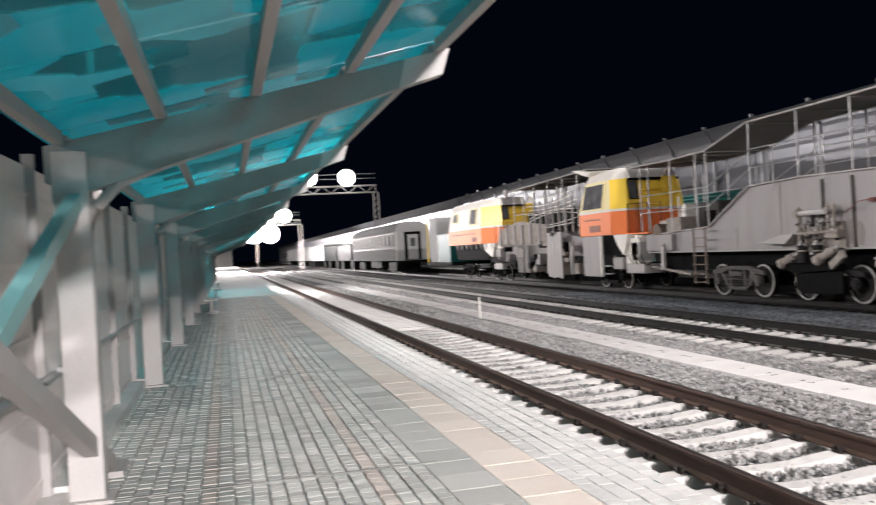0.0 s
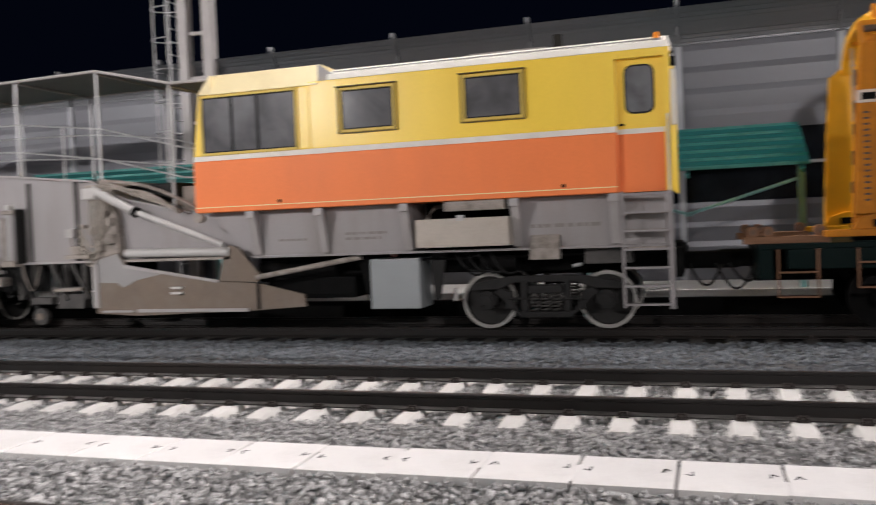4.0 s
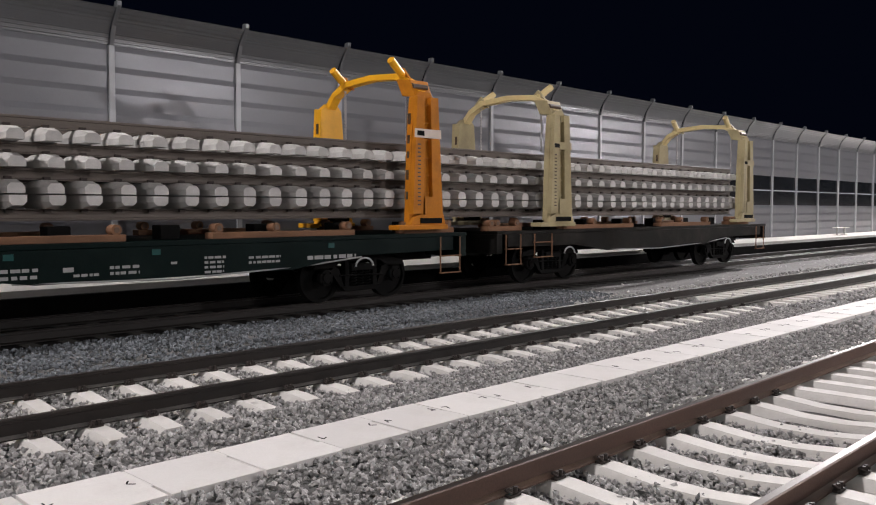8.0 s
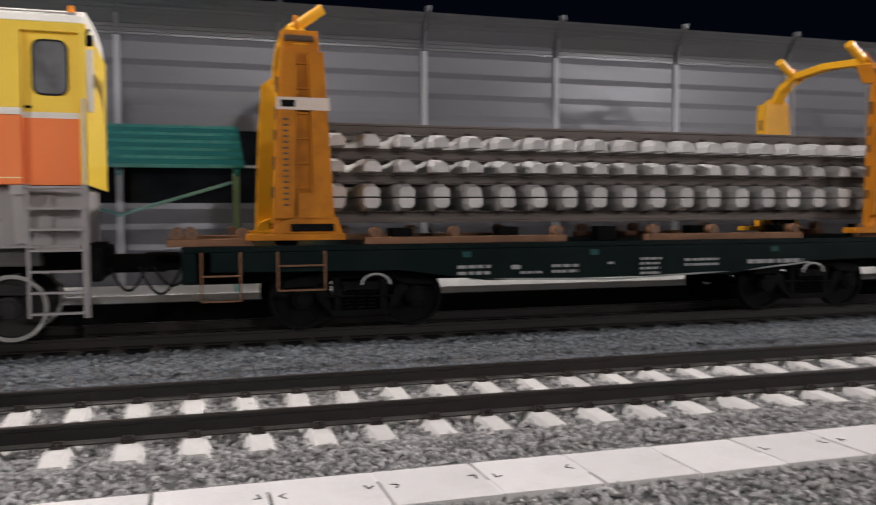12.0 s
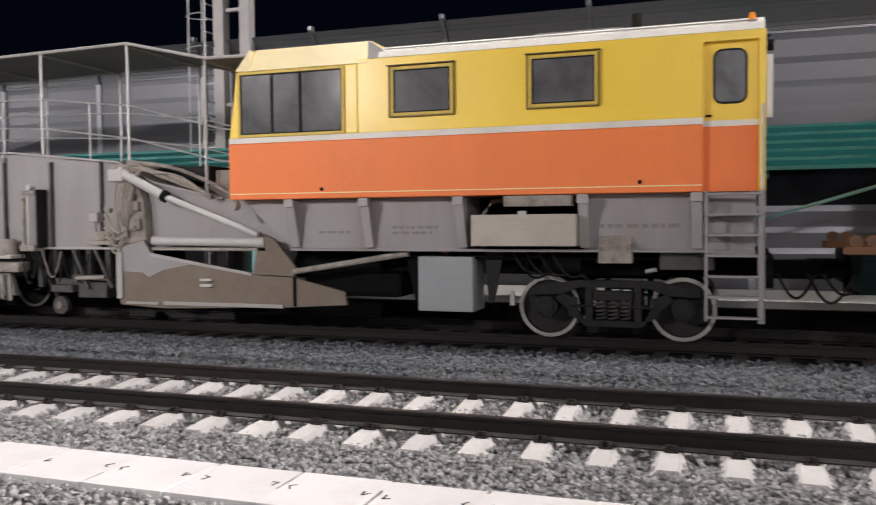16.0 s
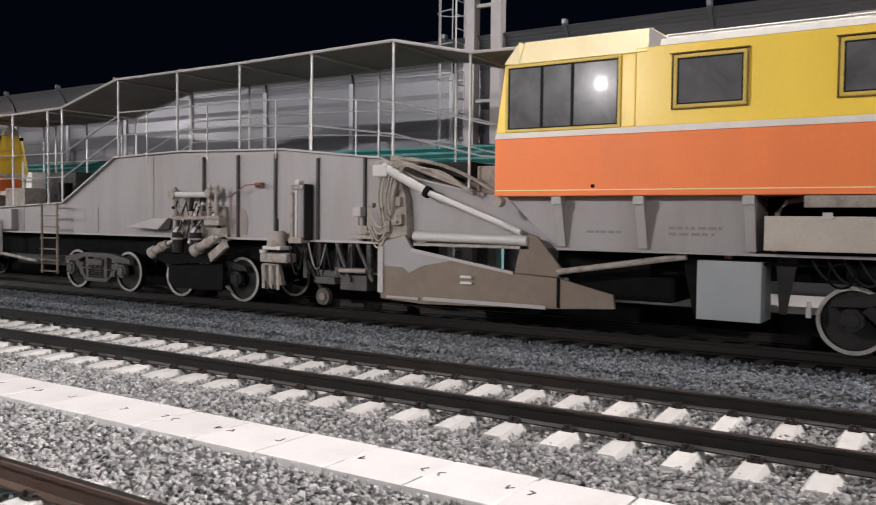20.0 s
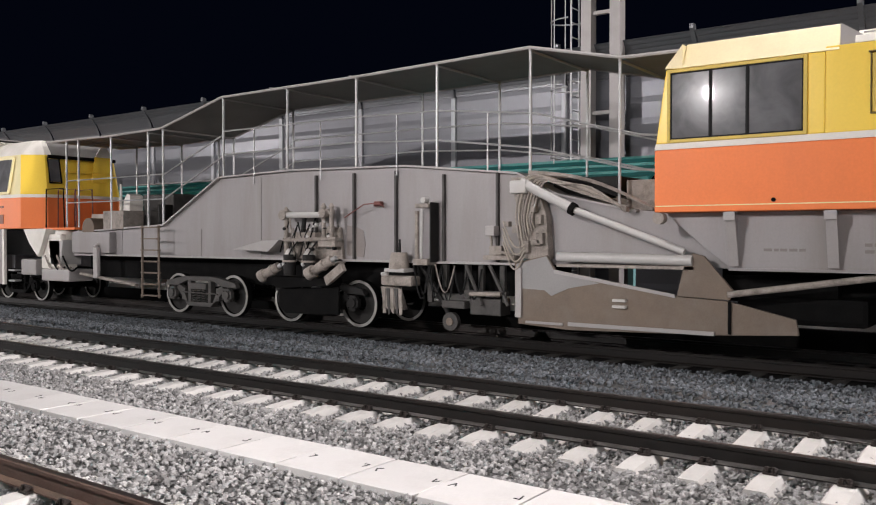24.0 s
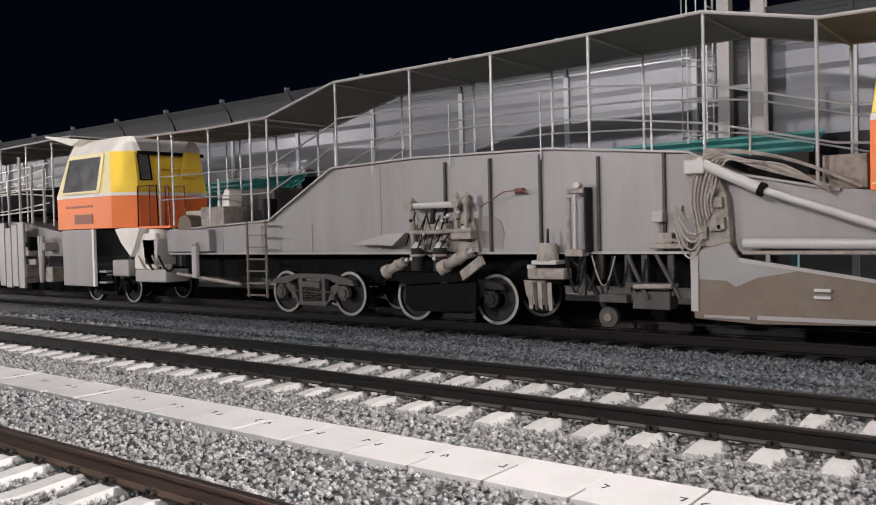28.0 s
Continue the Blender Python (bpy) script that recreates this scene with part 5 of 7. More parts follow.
def ballast_machine():
    m = thing("ballast_machine", "grey arched ballast plough machine with roofed walkway and side blade", "railway vehicle", T3, 19, 0)
    xa, xb = 15.30, 17.30
    top = [(27.30, 1.97), (23.40, 2.13), (21.33, 3.20), (19.0, 3.26), (15.9, 3.20), (13.4, 2.95), (12.6, 2.55), (11.2, 2.25), (10.1, 2.18), (9.75, 1.35)]
    part("arched_body", prism(B(), [(27.30, 1.35)] + top, xa, xb, "x", 0.012), MACHGREY, m)
    for a, b in zip(top[:8], top[1:8]):
        part("top_flange", sheet(B(), [(xa - 0.09, a[0], a[1] + 0.002), (xb + 0.09, a[0], a[1] + 0.002), (xb + 0.09, b[0], b[1] + 0.002), (xa - 0.09, b[0], b[1] + 0.002)], 0.035), STEELGREY, m)
    part("bottom_flange", box(B(), xa - 0.10, xa - 0.001, 13.4, 27.3, 1.33, 1.37), STEELGREY, m)
    for y in (18.26, 17.21, 16.13, 14.99, 13.82):
        part("rib", box(B(), xa - 0.07, xa - 0.001, y - 0.022, y + 0.022, 1.375, 3.10 if y > 15.8 else 2.98), BOGIEGREY, m)
    for y in (22.05, 19.99, 25.2):
        part("seam", box(B(), xa - 0.012, xa - 0.001, y - 0.02, y + 0.02, 1.375, 3.15 if y < 21 else 2.0), MACHGREY, m)
    # walkway and canopy
    prof = [(28.6, 4.46), (25.5, 4.42), (23.35, 4.46), (21.15, 4.99), (17.1, 5.0), (13.13, 5.06), (11.45, 4.68), (10.35, 4.66)]
    posts = [(21.12, 3.22, 4.98), (19.05, 3.26, 4.99), (17.10, 3.23, 4.99), (15.11, 3.13, 5.02), (13.13, 2.85, 5.04), (11.49, 2.30, 4.67), (23.35, 2.13, 4.45), (23.95, 2.08, 4.42), (25.53, 2.02, 4.41), (27.04, 1.98, 4.44), (27.63, 2.0, 4.46)]
    lines = [[(21.12, 4.22), (17.1, 4.21), (15.06, 4.16), (13.06, 3.94), (11.15, 3.44), (10.75, 3.40)], [(21.12, 3.69), (17.1, 3.71), (15.06, 3.61), (13.06, 3.35), (11.25, 2.90), (10.75, 2.86)], [(21.12, 3.67), (23.3, 2.75), (27.6, 2.75)], [(21.12, 4.15), (23.3, 3.35), (27.6, 3.35)]]
    canopy_section(m, prof, posts, 15.18, 17.42, lines)
    for y, z in ((20.1, 4.2), (18.09, 4.2), (16.07, 4.17), (14.0, 4.05)):
        for x in (15.21,):
            part("rail_upright", tube(B(), [(x, y, 3.0), (x, y, z)], 0.016, 6), TUBE, m)
    part("rear_stair", prism(B(), [(13.2, 2.95), (10.9, 2.25), (10.9, 2.15), (13.2, 2.85)], 15.6, 17.0, "x"), MUD, m)
    part("rear_cabinet", box(B(), 15.5, 17.1, 10.9, 11.5, 2.25, 2.75, 0.02), DUSTY, m)
    part("cable_box", box(B(), 15.6, 17.0, 11.7, 12.9, 2.45, 2.84, 0.02), BOGIEDARK, m)
    # side blade with its cylinders
    bl = part("side_blade", prism(B(), [(13.34, 1.38), (12.72, 1.52), (12.54, 1.25), (10.5, 0.93), (9.72, 0.88), (8.77, 0.66), (8.73, 0.44), (9.86, 0.37), (12.31, 0.29), (13.26, 0.34)], 15.04, 15.10, "x", 0.008), MUD, m, "mud-smeared steel side blade")
    part("scraped_patch", prism(B(), [(13.30, 1.36), (12.72, 1.50), (12.56, 1.24), (11.75, 1.08), (12.3, 0.98), (12.62, 0.84), (12.75, 0.93), (13.28, 0.95)], 15.028, 15.038, "x"), MUDGREY, bl, "scraped grey patch of the blade")
    part("blade_arm", prism(B(), [(10.46, 0.93), (10.33, 1.50), (10.22, 1.58), (10.05, 1.54), (9.60, 1.02), (9.68, 0.90)], 14.98, 15.035, "x", 0.006), MUD, bl)
    part("wear_strip", box(B(), 15.0, 15.035, 9.9, 12.3, 0.36, 0.42), STEELGREY, bl)
    part("wear_strip", box(B(), 15.0, 15.035, 12.4, 13.1, 0.36, 0.40), STEELGREY, bl)
    part("lug", box(box(B(), 14.96, 15.039, 11.28, 11.50, 0.80, 0.84), 14.96, 15.039, 11.28, 11.50, 0.70, 0.74), CONCRETE, bl)
    part("hinge", box(B(), 14.99, 15.039, 13.18, 13.30, 0.45, 1.3, 0.01), STEELGREY, bl)
    part("slot_edge", prism(B(), [(12.56, 1.22), (10.5, 0.90), (10.5, 0.95), (12.56, 1.28)], 15.0, 15.039, "x"), STEELGREY, bl)
    part("blade_tip_rib", box(B(), 15.0, 15.039, 9.66, 9.70, 0.40, 0.88), UNDER, bl)
    cy = part("lift_cylinder", tube(B(), [(14.95, 13.15, 2.75), (14.97, 12.18, 2.27)], 0.085, 14), CYL, m, "thick pale grey hydraulic cylinder", smooth=True)
    part("piston_rod", tube(B(), [(14.97, 12.18, 2.27), (15.0, 10.35, 1.60)], 0.055, 12), CYL, cy, smooth=True)
    part("collar", tube(B(), [(14.968, 12.24, 2.30), (14.972, 12.16, 2.26)], 0.103, 14), UNDER, cy)
    c2 = part("lower_cylinder", tube(B(), [(15.0, 12.48, 1.50), (15.0, 10.22, 1.47)], 0.085, 14), CYL, m, "thick grey hydraulic cylinder", smooth=True)
    part("cradle", box(B(), 14.98, 15.25, 10.2, 12.5, 1.33, 1.38), DUSTY, c2)
    br = part("cylinder_bracket", prism(B(), [(13.45, 2.85), (13.0, 2.85), (12.75, 2.2), (12.7, 1.45), (13.25, 1.45), (13.3, 2.2)], 15.08, 15.28, "x", 0.02), DUSTY, m, "greasy cylinder bracket with hoses")
    for k in range(3):
        hose(br, (15.1, 13.1, 2.9 + 0.02 * k), (15.15 + 0.05 * k, 10.9, 2.26), -0.16, 0.02, DUSTY)
    rng = random.Random(8)
    part("trunnion", box(B(), 14.86, 15.08, 13.02, 13.34, 2.56, 2.78, 0.03), CYL, br, "pale trunnion block")
    for k in range(9):
        x = 14.98 + 0.03 * (k % 4)
        pts = [(x, 13.18 - 0.03 * k, 1.62 + 0.05 * k), (x - 0.04, 13.25 - 0.04 * k, 2.2), (x - 0.05, 13.12 - 0.05 * k, 2.72), (x, 12.85 - 0.05 * k, 2.86 - 0.02 * k), (x + 0.04, 12.3 - 0.05 * k, 2.62), (x + 0.06, 11.3, 2.30 - 0.01 * k)]
        sm = []
        for i in range(len(pts) - 1):
            a0, a1, a2, a3 = [Vector(pts[min(max(i + d, 0), len(pts) - 1)]) for d in (-1, 0, 1, 2)]
            sm += [0.5 * (2 * a1 + (a2 - a0) * f + (2 * a0 - 5 * a1 + 4 * a2 - a3) * f * f + (3 * a1 - a0 - 3 * a2 + a3) * f ** 3) for f in (0, 0.25, 0.5, 0.75)]
        part("hose", tube(B(), sm + [Vector(pts[-1])], 0.019, 6), (DUSTY, HOSE)[k % 2], br, smooth=True)
    for k in range(4):
        hose(br, (15.0, 13.55, 2.1 - 0.12 * k), (14.98, 13.1, 1.7 - 0.05 * k), 0.22 + 0.05 * k, 0.016, HOSE)
    for k in range(9):
        y, z = rng.uniform(12.75, 13.5), rng.uniform(1.45, 2.4)
        part("valve", box(B(), 14.98, 15.1, y, y + rng.uniform(0.08, 0.18), z, z + rng.uniform(0.08, 0.2), 0.012), DUSTY, br)
    # work unit: back plate, yoke of rods, two capped motors, slanting rams over a dark tray
    u = part("work_unit", prism(B(), [(18.92, 1.40), (18.92, 1.82), (18.05, 1.84), (17.92, 2.02), (17.55, 2.02), (17.45, 1.30), (18.3, 1.12)], 15.20, 15.29, "x", 0.02), DUSTY, m, "dust-caked hydraulic work unit")
    part("yoke", tube(B(), [(15.0, 18.95, 2.28), (15.0, 17.86, 2.27)], 0.062, 14), CYL, u, "pale tube of the yoke", smooth=True)
    for y, z0, z1, w in ((18.90, 1.45, 2.36, 0.05), (17.82, 1.70, 2.42, 0.045), (17.60, 1.70, 2.42, 0.045)):
        rod = part("yoke_rod", tube(B(), [(15.02, y, z0), (15.02, y, z1)], w, 10), DUSTY, u, smooth=True)
        part("collar", tube(B(), [(15.02, y, z1 - 0.13), (15.02, y, z1 - 0.05)], w + 0.03, 12), DUSTY, rod, smooth=True)
        part("cap_nut", tube(B(), [(15.02, y, z1), (15.02, y, z1 + 0.05), (15.02, y, z1 + 0.09)], w + 0.025, 10, 0.02), DUSTY, rod, smooth=True)
    part("yoke_lug", tube(B(), [(14.92, 18.93, 2.28), (15.14, 18.93, 2.28)], 0.105, 14), DUSTY, u, smooth=True)
    part("yoke_lug", tube(B(), [(14.94, 17.80, 2.30), (15.14, 17.80, 2.30)], 0.09, 14), DUSTY, u, smooth=True)
    part("lower_rod", tube(B(), [(15.0, 18.95, 1.76), (15.0, 17.45, 1.78)], 0.045, 10), DUSTY, u, smooth=True)
    part("valve_block", box(B(), 15.0, 15.2, 18.05, 18.62, 1.74, 1.92, 0.02), DUSTY, u)
    part("valve_block", box(B(), 14.98, 15.2, 17.48, 17.95, 1.62, 1.80, 0.02), DUSTY, u)
    part("centre_ram", tube(B(), [(15.06, 18.45, 1.9), (15.06, 18.40, 2.22)], 0.05, 10), BOGIEDARK, u, smooth=True)
    part("oil_stain_plate", prism(B(), [(17.42, 1.45), (16.98, 1.42), (16.93, 1.7), (17.0, 1.95), (17.15, 2.02), (17.42, 2.06)], 15.288, 15.296, "x"), STAINED, u)
    for y in (18.76, 18.20):
        mo = part("motor", tube(B(), [(14.98, y, 1.02), (14.98, y, 1.20), (14.98, y, 1.46)], 0.13, 16), BOGIEDARK, u, smooth=True)
        part("motor_flange", tube(B(), [(14.98, y, 1.30), (14.98, y, 1.34)], 0.155, 16), DUSTY, mo, smooth=True)
        part("motor_cap", tube(B(), [(14.98, y, 1.46), (14.98, y, 1.52), (14.98, y, 1.58)], 0.115, 16, 0.04), CYL, mo, smooth=True)
        part("port", tube(B(), [(14.86, y + 0.02, 1.26), (14.80, y + 0.02, 1.26)], 0.035, 8), TUBE, mo)
        hose(u, (14.84, y, 1.26), (15.0, y - 0.25, 1.75), -0.06, 0.017, BOGIEDARK)
    for p_, q_, r_ in (((14.88, 19.46, 1.00), (14.95, 19.06, 1.20), 0.10), ((14.86, 18.02, 1.10), (14.92, 17.50, 1.36), 0.10)):
        cy = part("ram", tube(B(), [p_, q_], r_, 14), DUSTY, u, smooth=True)
        part("ram_head", tube(B(), [Vector(p_).lerp(Vector(q_), -0.16), Vector(p_).lerp(Vector(q_), 0.14)], r_ + 0.035, 14), DUSTY, cy, smooth=True)
        part("ram_band", tube(B(), [Vector(p_).lerp(Vector(q_), 0.55), Vector(p_).lerp(Vector(q_), 0.68)], r_ + 0.02, 14), DUSTY, cy, smooth=True)
        part("gland", tube(B(), [Vector(q_), Vector(p_).lerp(Vector(q_), 1.2)], 0.05, 10), TUBE, cy, smooth=True)
    part("slant_plate", prism(B(), [(17.56, 0.85), (17.10, 1.16), (17.18, 1.32), (17.64, 1.02)], 14.82, 14.92, "x", 0.01), DUSTY, u, "dusty slanting end plate")
    part("tray", prism(B(), [(19.60, 0.99), (17.52, 0.99), (17.52, 0.84), (19.05, 0.75)], 14.88, 15.25, "x", 0.01), UNDER, u, "black tray below the motors")
    part("hanger_plate", prism(B(), [(19.1, 0.74), (17.40, 0.82), (17.40, 0.26), (18.9, 0.22), (19.12, 0.36)], 15.0, 15.06, "x", 0.01), UNDER, u)
    for k in range(26):
        y, z = rng.uniform(17.5, 18.95), rng.uniform(1.50, 2.15)
        if k % 3:
            part("fitting", tube(B(), [(15.06, y, z), (15.0 - rng.uniform(0, 0.06), y, z)], rng.uniform(0.018, 0.045), 8), (DUSTY, BOGIEDARK, CYL)[k % 3], u, smooth=True)
        else:
            part("clamp", box(B(), 15.02, 15.16, y, y + rng.uniform(0.04, 0.10), z, z + rng.uniform(0.04, 0.10), 0.012), DUSTY, u)
    for k in range(9):
        y0_ = rng.uniform(17.55, 18.9)
        hose(u, (15.02, y0_, rng.uniform(1.9, 2.25)), (14.97, y0_ + rng.uniform(-0.35, 0.35), rng.uniform(1.35, 1.6)), rng.uniform(-0.08, 0.12), rng.uniform(0.011, 0.018), (DUSTY, UNDER, BOGIEDARK)[k % 3])
    part("red_handle", tube(B(), [(15.1, 17.32, 2.21), (15.05, 16.77, 2.46), (15.05, 16.40, 2.48), (15.05, 16.26, 2.40)], 0.012, 6), BUMPER, m, "red-brown lever")
    part("lever_bracket", box(B(), 15.16, 15.29, 16.46, 16.62, 2.42, 2.52, 0.02), BUMPER, m)
    part("bent_cover", prism(B(), [(20.5, 1.55), (19.5, 1.75), (19.0, 1.76), (19.35, 1.50), (19.6, 1.52)], 14.9, 15.29, "x", 0.008), STEELGREY, m, "pale sheet cover")
    vc = part("vertical_cylinder", tube(B(), [(15.0, 15.42, 1.34), (15.0, 15.42, 2.30)], 0.042, 12), DUSTY, m, smooth=True)
    part("piston_rod", tube(B(), [(15.0, 15.31, 1.36), (15.0, 15.30, 2.34)], 0.028, 10), CYL, vc, smooth=True)
    part("guide_channel", box(box(B(), 15.0, 15.25, 15.10, 15.13, 1.36, 2.46, 0.006), 15.20, 15.25, 15.132, 15.24, 1.36, 2.46, 0.006), BOGIEDARK, vc, "dark guide channel")
    part("top_yoke", box(B(), 14.95, 15.2, 15.12, 15.44, 2.36, 2.44, 0.02), DUSTY, vc)
    part("top_pin", tube(B(), [(14.94, 15.24, 2.50), (15.08, 15.24, 2.50)], 0.055, 10), CYL, vc, smooth=True)
    part("foot_clamp", box(B(), 14.94, 15.2, 15.14, 15.48, 1.30, 1.42, 0.02), DUSTY, vc)
    g = part("gear_housing", tube(B(), [(15.02, 15.86, 1.22), (15.02, 15.86, 1.44), (15.02, 15.86, 1.53)], 0.20, 16, 0.15), DUSTY, m, smooth=True)
    part("filler_neck", tube(B(), [(15.05, 15.87, 1.52), (15.05, 15.87, 1.78)], 0.03, 8, 0.02), BOGIEDARK, g)
    part("pump_flange", box(B(), 14.86, 15.2, 15.62, 16.10, 1.16, 1.23, 0.015), CYL, g)
    part("pump", box(B(), 14.90, 15.2, 15.48, 16.22, 0.90, 1.09, 0.05), DUSTY, g)
    part("pump_top", tube(B(), [(14.95, 16.15, 1.09), (14.95, 16.15, 1.15)], 0.08, 12), CYL, g, smooth=True)
    for k in range(5):
        y = 15.80 + 0.10 * k
        part("curtain_strip", prism(B(), [(y, 0.84), (y + 0.085, 0.84), (y + 0.06 - 0.03 * (k % 2), 0.34 + 0.03 * (k % 3)), (y - 0.01, 0.36)], 15.02, 15.035, "x"), (DUSTY, BOGIEGREY)[k % 2], g)
    hose(g, (15.0, 15.5, 1.3), (15.0, 15.12, 1.3), 0.62, 0.017)
    hose(g, (15.0, 15.0, 1.32), (15.05, 14.6, 1.3), 0.5, 0.014, DUSTY)
    vb = part("valve_block", box(B(), 15.1, 15.29, 13.64, 13.9, 1.5, 1.67, 0.02), DUSTY, m)
    part("valve", box(B(), 15.08, 15.25, 13.78, 13.97, 1.84, 2.02, 0.02), STEELGREY, vb)
    part("valve_pipe", tube(B(), [(15.15, 13.9, 1.9), (15.13, 13.85, 1.6), (15.13, 13.4, 1.5)], 0.03, 8), DUSTY, vb, smooth=True)
    part("valve_shelf", box(B(), 15.05, 15.29, 13.36, 14.0, 1.42, 1.50, 0.015), DUSTY, vb)
    # undercarriage
    bogie(m, 22.99, 21.0, BOGIEGREY)
    bogie(m, 19.16, 17.19, BOGIEDARK)
    part("under_beam", box(B(), 15.7, 16.9, 13.2, 27.3, 0.75, 1.34), UNDER, m)
    part("leaning_plate", prism(B(), [(16.55, 0.85), (16.1, 0.85), (15.95, 0.42), (16.4, 0.42), (16.5, 0.6)], 15.3, 15.4, "x", 0.01), DUSTY, m)
    gw = part("guide_wheel", disc(B(), 15.36, 14.85, 0.26, 0.07, 0.17, 0.1, 20), BOGIEGREY, m, "small flanged guide wheel")
    part("hub", tube(B(), [(15.35, 14.85, 0.26), (15.23, 14.85, 0.26)], 0.075, 10), MUD, gw)
    part("guide_arm", tube(B(), [(15.35, 14.85, 0.26), (15.3, 15.2, 0.85), (15.35, 15.6, 1.3)], 0.05, 8), BOGIEDARK, m)
    for y, z0 in ((15.35, 0.6), (14.5, 0.7), (14.2, 0.55), (13.75, 0.65), (15.0, 0.9)):
        part("hanger", box(B(), 15.3, 15.38, y - 0.05, y + 0.05, z0, 1.35), BOGIEGREY, m)
    part("pale_box", box(B(), 15.25, 15.6, 13.75, 14.4, 0.42, 0.72, 0.02), BOGIEGREY, m)
    part("scraper_beam", box(B(), 15.2, 15.28, 13.6, 14.5, 0.78, 0.86, 0.01), BOGIEGREY, m)
    for k in range(5):
        hose(m, (15.25, 15.6 - 0.28 * k, 1.3), (15.25, 15.35 - 0.3 * k, 1.25), 0.5 + 0.08 * (k % 3), 0.018)
    for y, z0, y2 in ((14.45, 0.60, 14.1), (13.95, 0.62, 13.55)):
        part("strut", tube(B(), [(15.2, y, 1.32), (15.18, y2, z0)], 0.035, 8), BOGIEGREY, m)
    part("hook_block", box(B(), 15.14, 15.32, 14.45, 14.95, 0.52, 0.66, 0.02), BOGIEGREY, m)
    part("cross_tube", tube(B(), [(15.1, 14.30, 0.80), (15.1, 13.65, 0.82)], 0.04, 10), DUSTY, m, smooth=True)
    # front low frame and ladder
    part("low_box", box(B(), 15.12, 17.4, 25.5, 27.25, 1.40, 1.95, 0.02), MACHGREY, m)
    part("crank_arm", box(B(), 15.02, 15.12, 25.9, 26.1, 0.75, 1.55, 0.03), STEELGREY, m)
    part("crank_top", tube(B(), [(15.02, 26.0, 1.55), (15.10, 26.0, 1.62), (15.3, 25.9, 1.62)], 0.06, 8), STEELGREY, m)
    part("tie_rod", tube(B(), [(15.1, 24.3, 0.62), (15.1, 26.8, 0.85)], 0.045, 8), DUSTY, m)
    ladder(m, 14.96, 23.2, 23.85, 0.35, 2.10, 7, MUD)
    part("toolbox", box(B(), 15.2, 15.8, 25.0, 25.9, 2.02, 2.5, 0.02), DUSTY, m)
    part("engine_box", box(B(), 16.2, 17.2, 24.3, 25.6, 2.0, 2.95, 0.04), BOGIEGREY, m, "dark grey engine box")
    part("seat_box", box(B(), 15.6, 16.3, 26.4, 27.1, 2.0, 2.45, 0.03), BOXBEIGE, m)
    part("control_stand", prism(B(), [(25.2, 2.0), (25.5, 2.0), (25.45, 2.75), (25.3, 2.95), (25.15, 2.9)], 15.5, 15.9, "x", 0.02), WHITE, m, "pale control stand")
    part("fire_bucket", tube(B(), [(15.45, 23.6, 2.08), (15.45, 23.6, 2.62)], 0.16, 14, 0.18), BROWNWAG, m, smooth=True)
    part("spool", tube(B(), [(15.2, 26.6, 2.05), (15.7, 26.6, 2.05)], 0.28, 18), MUD, m, smooth=True)
    part("warning_post", tube(B(), [(15.5, 25.55, 2.0), (15.5, 25.55, 3.2)], 0.05, 8, 0.03), WHITE, m)
    return m


ballast_machine()


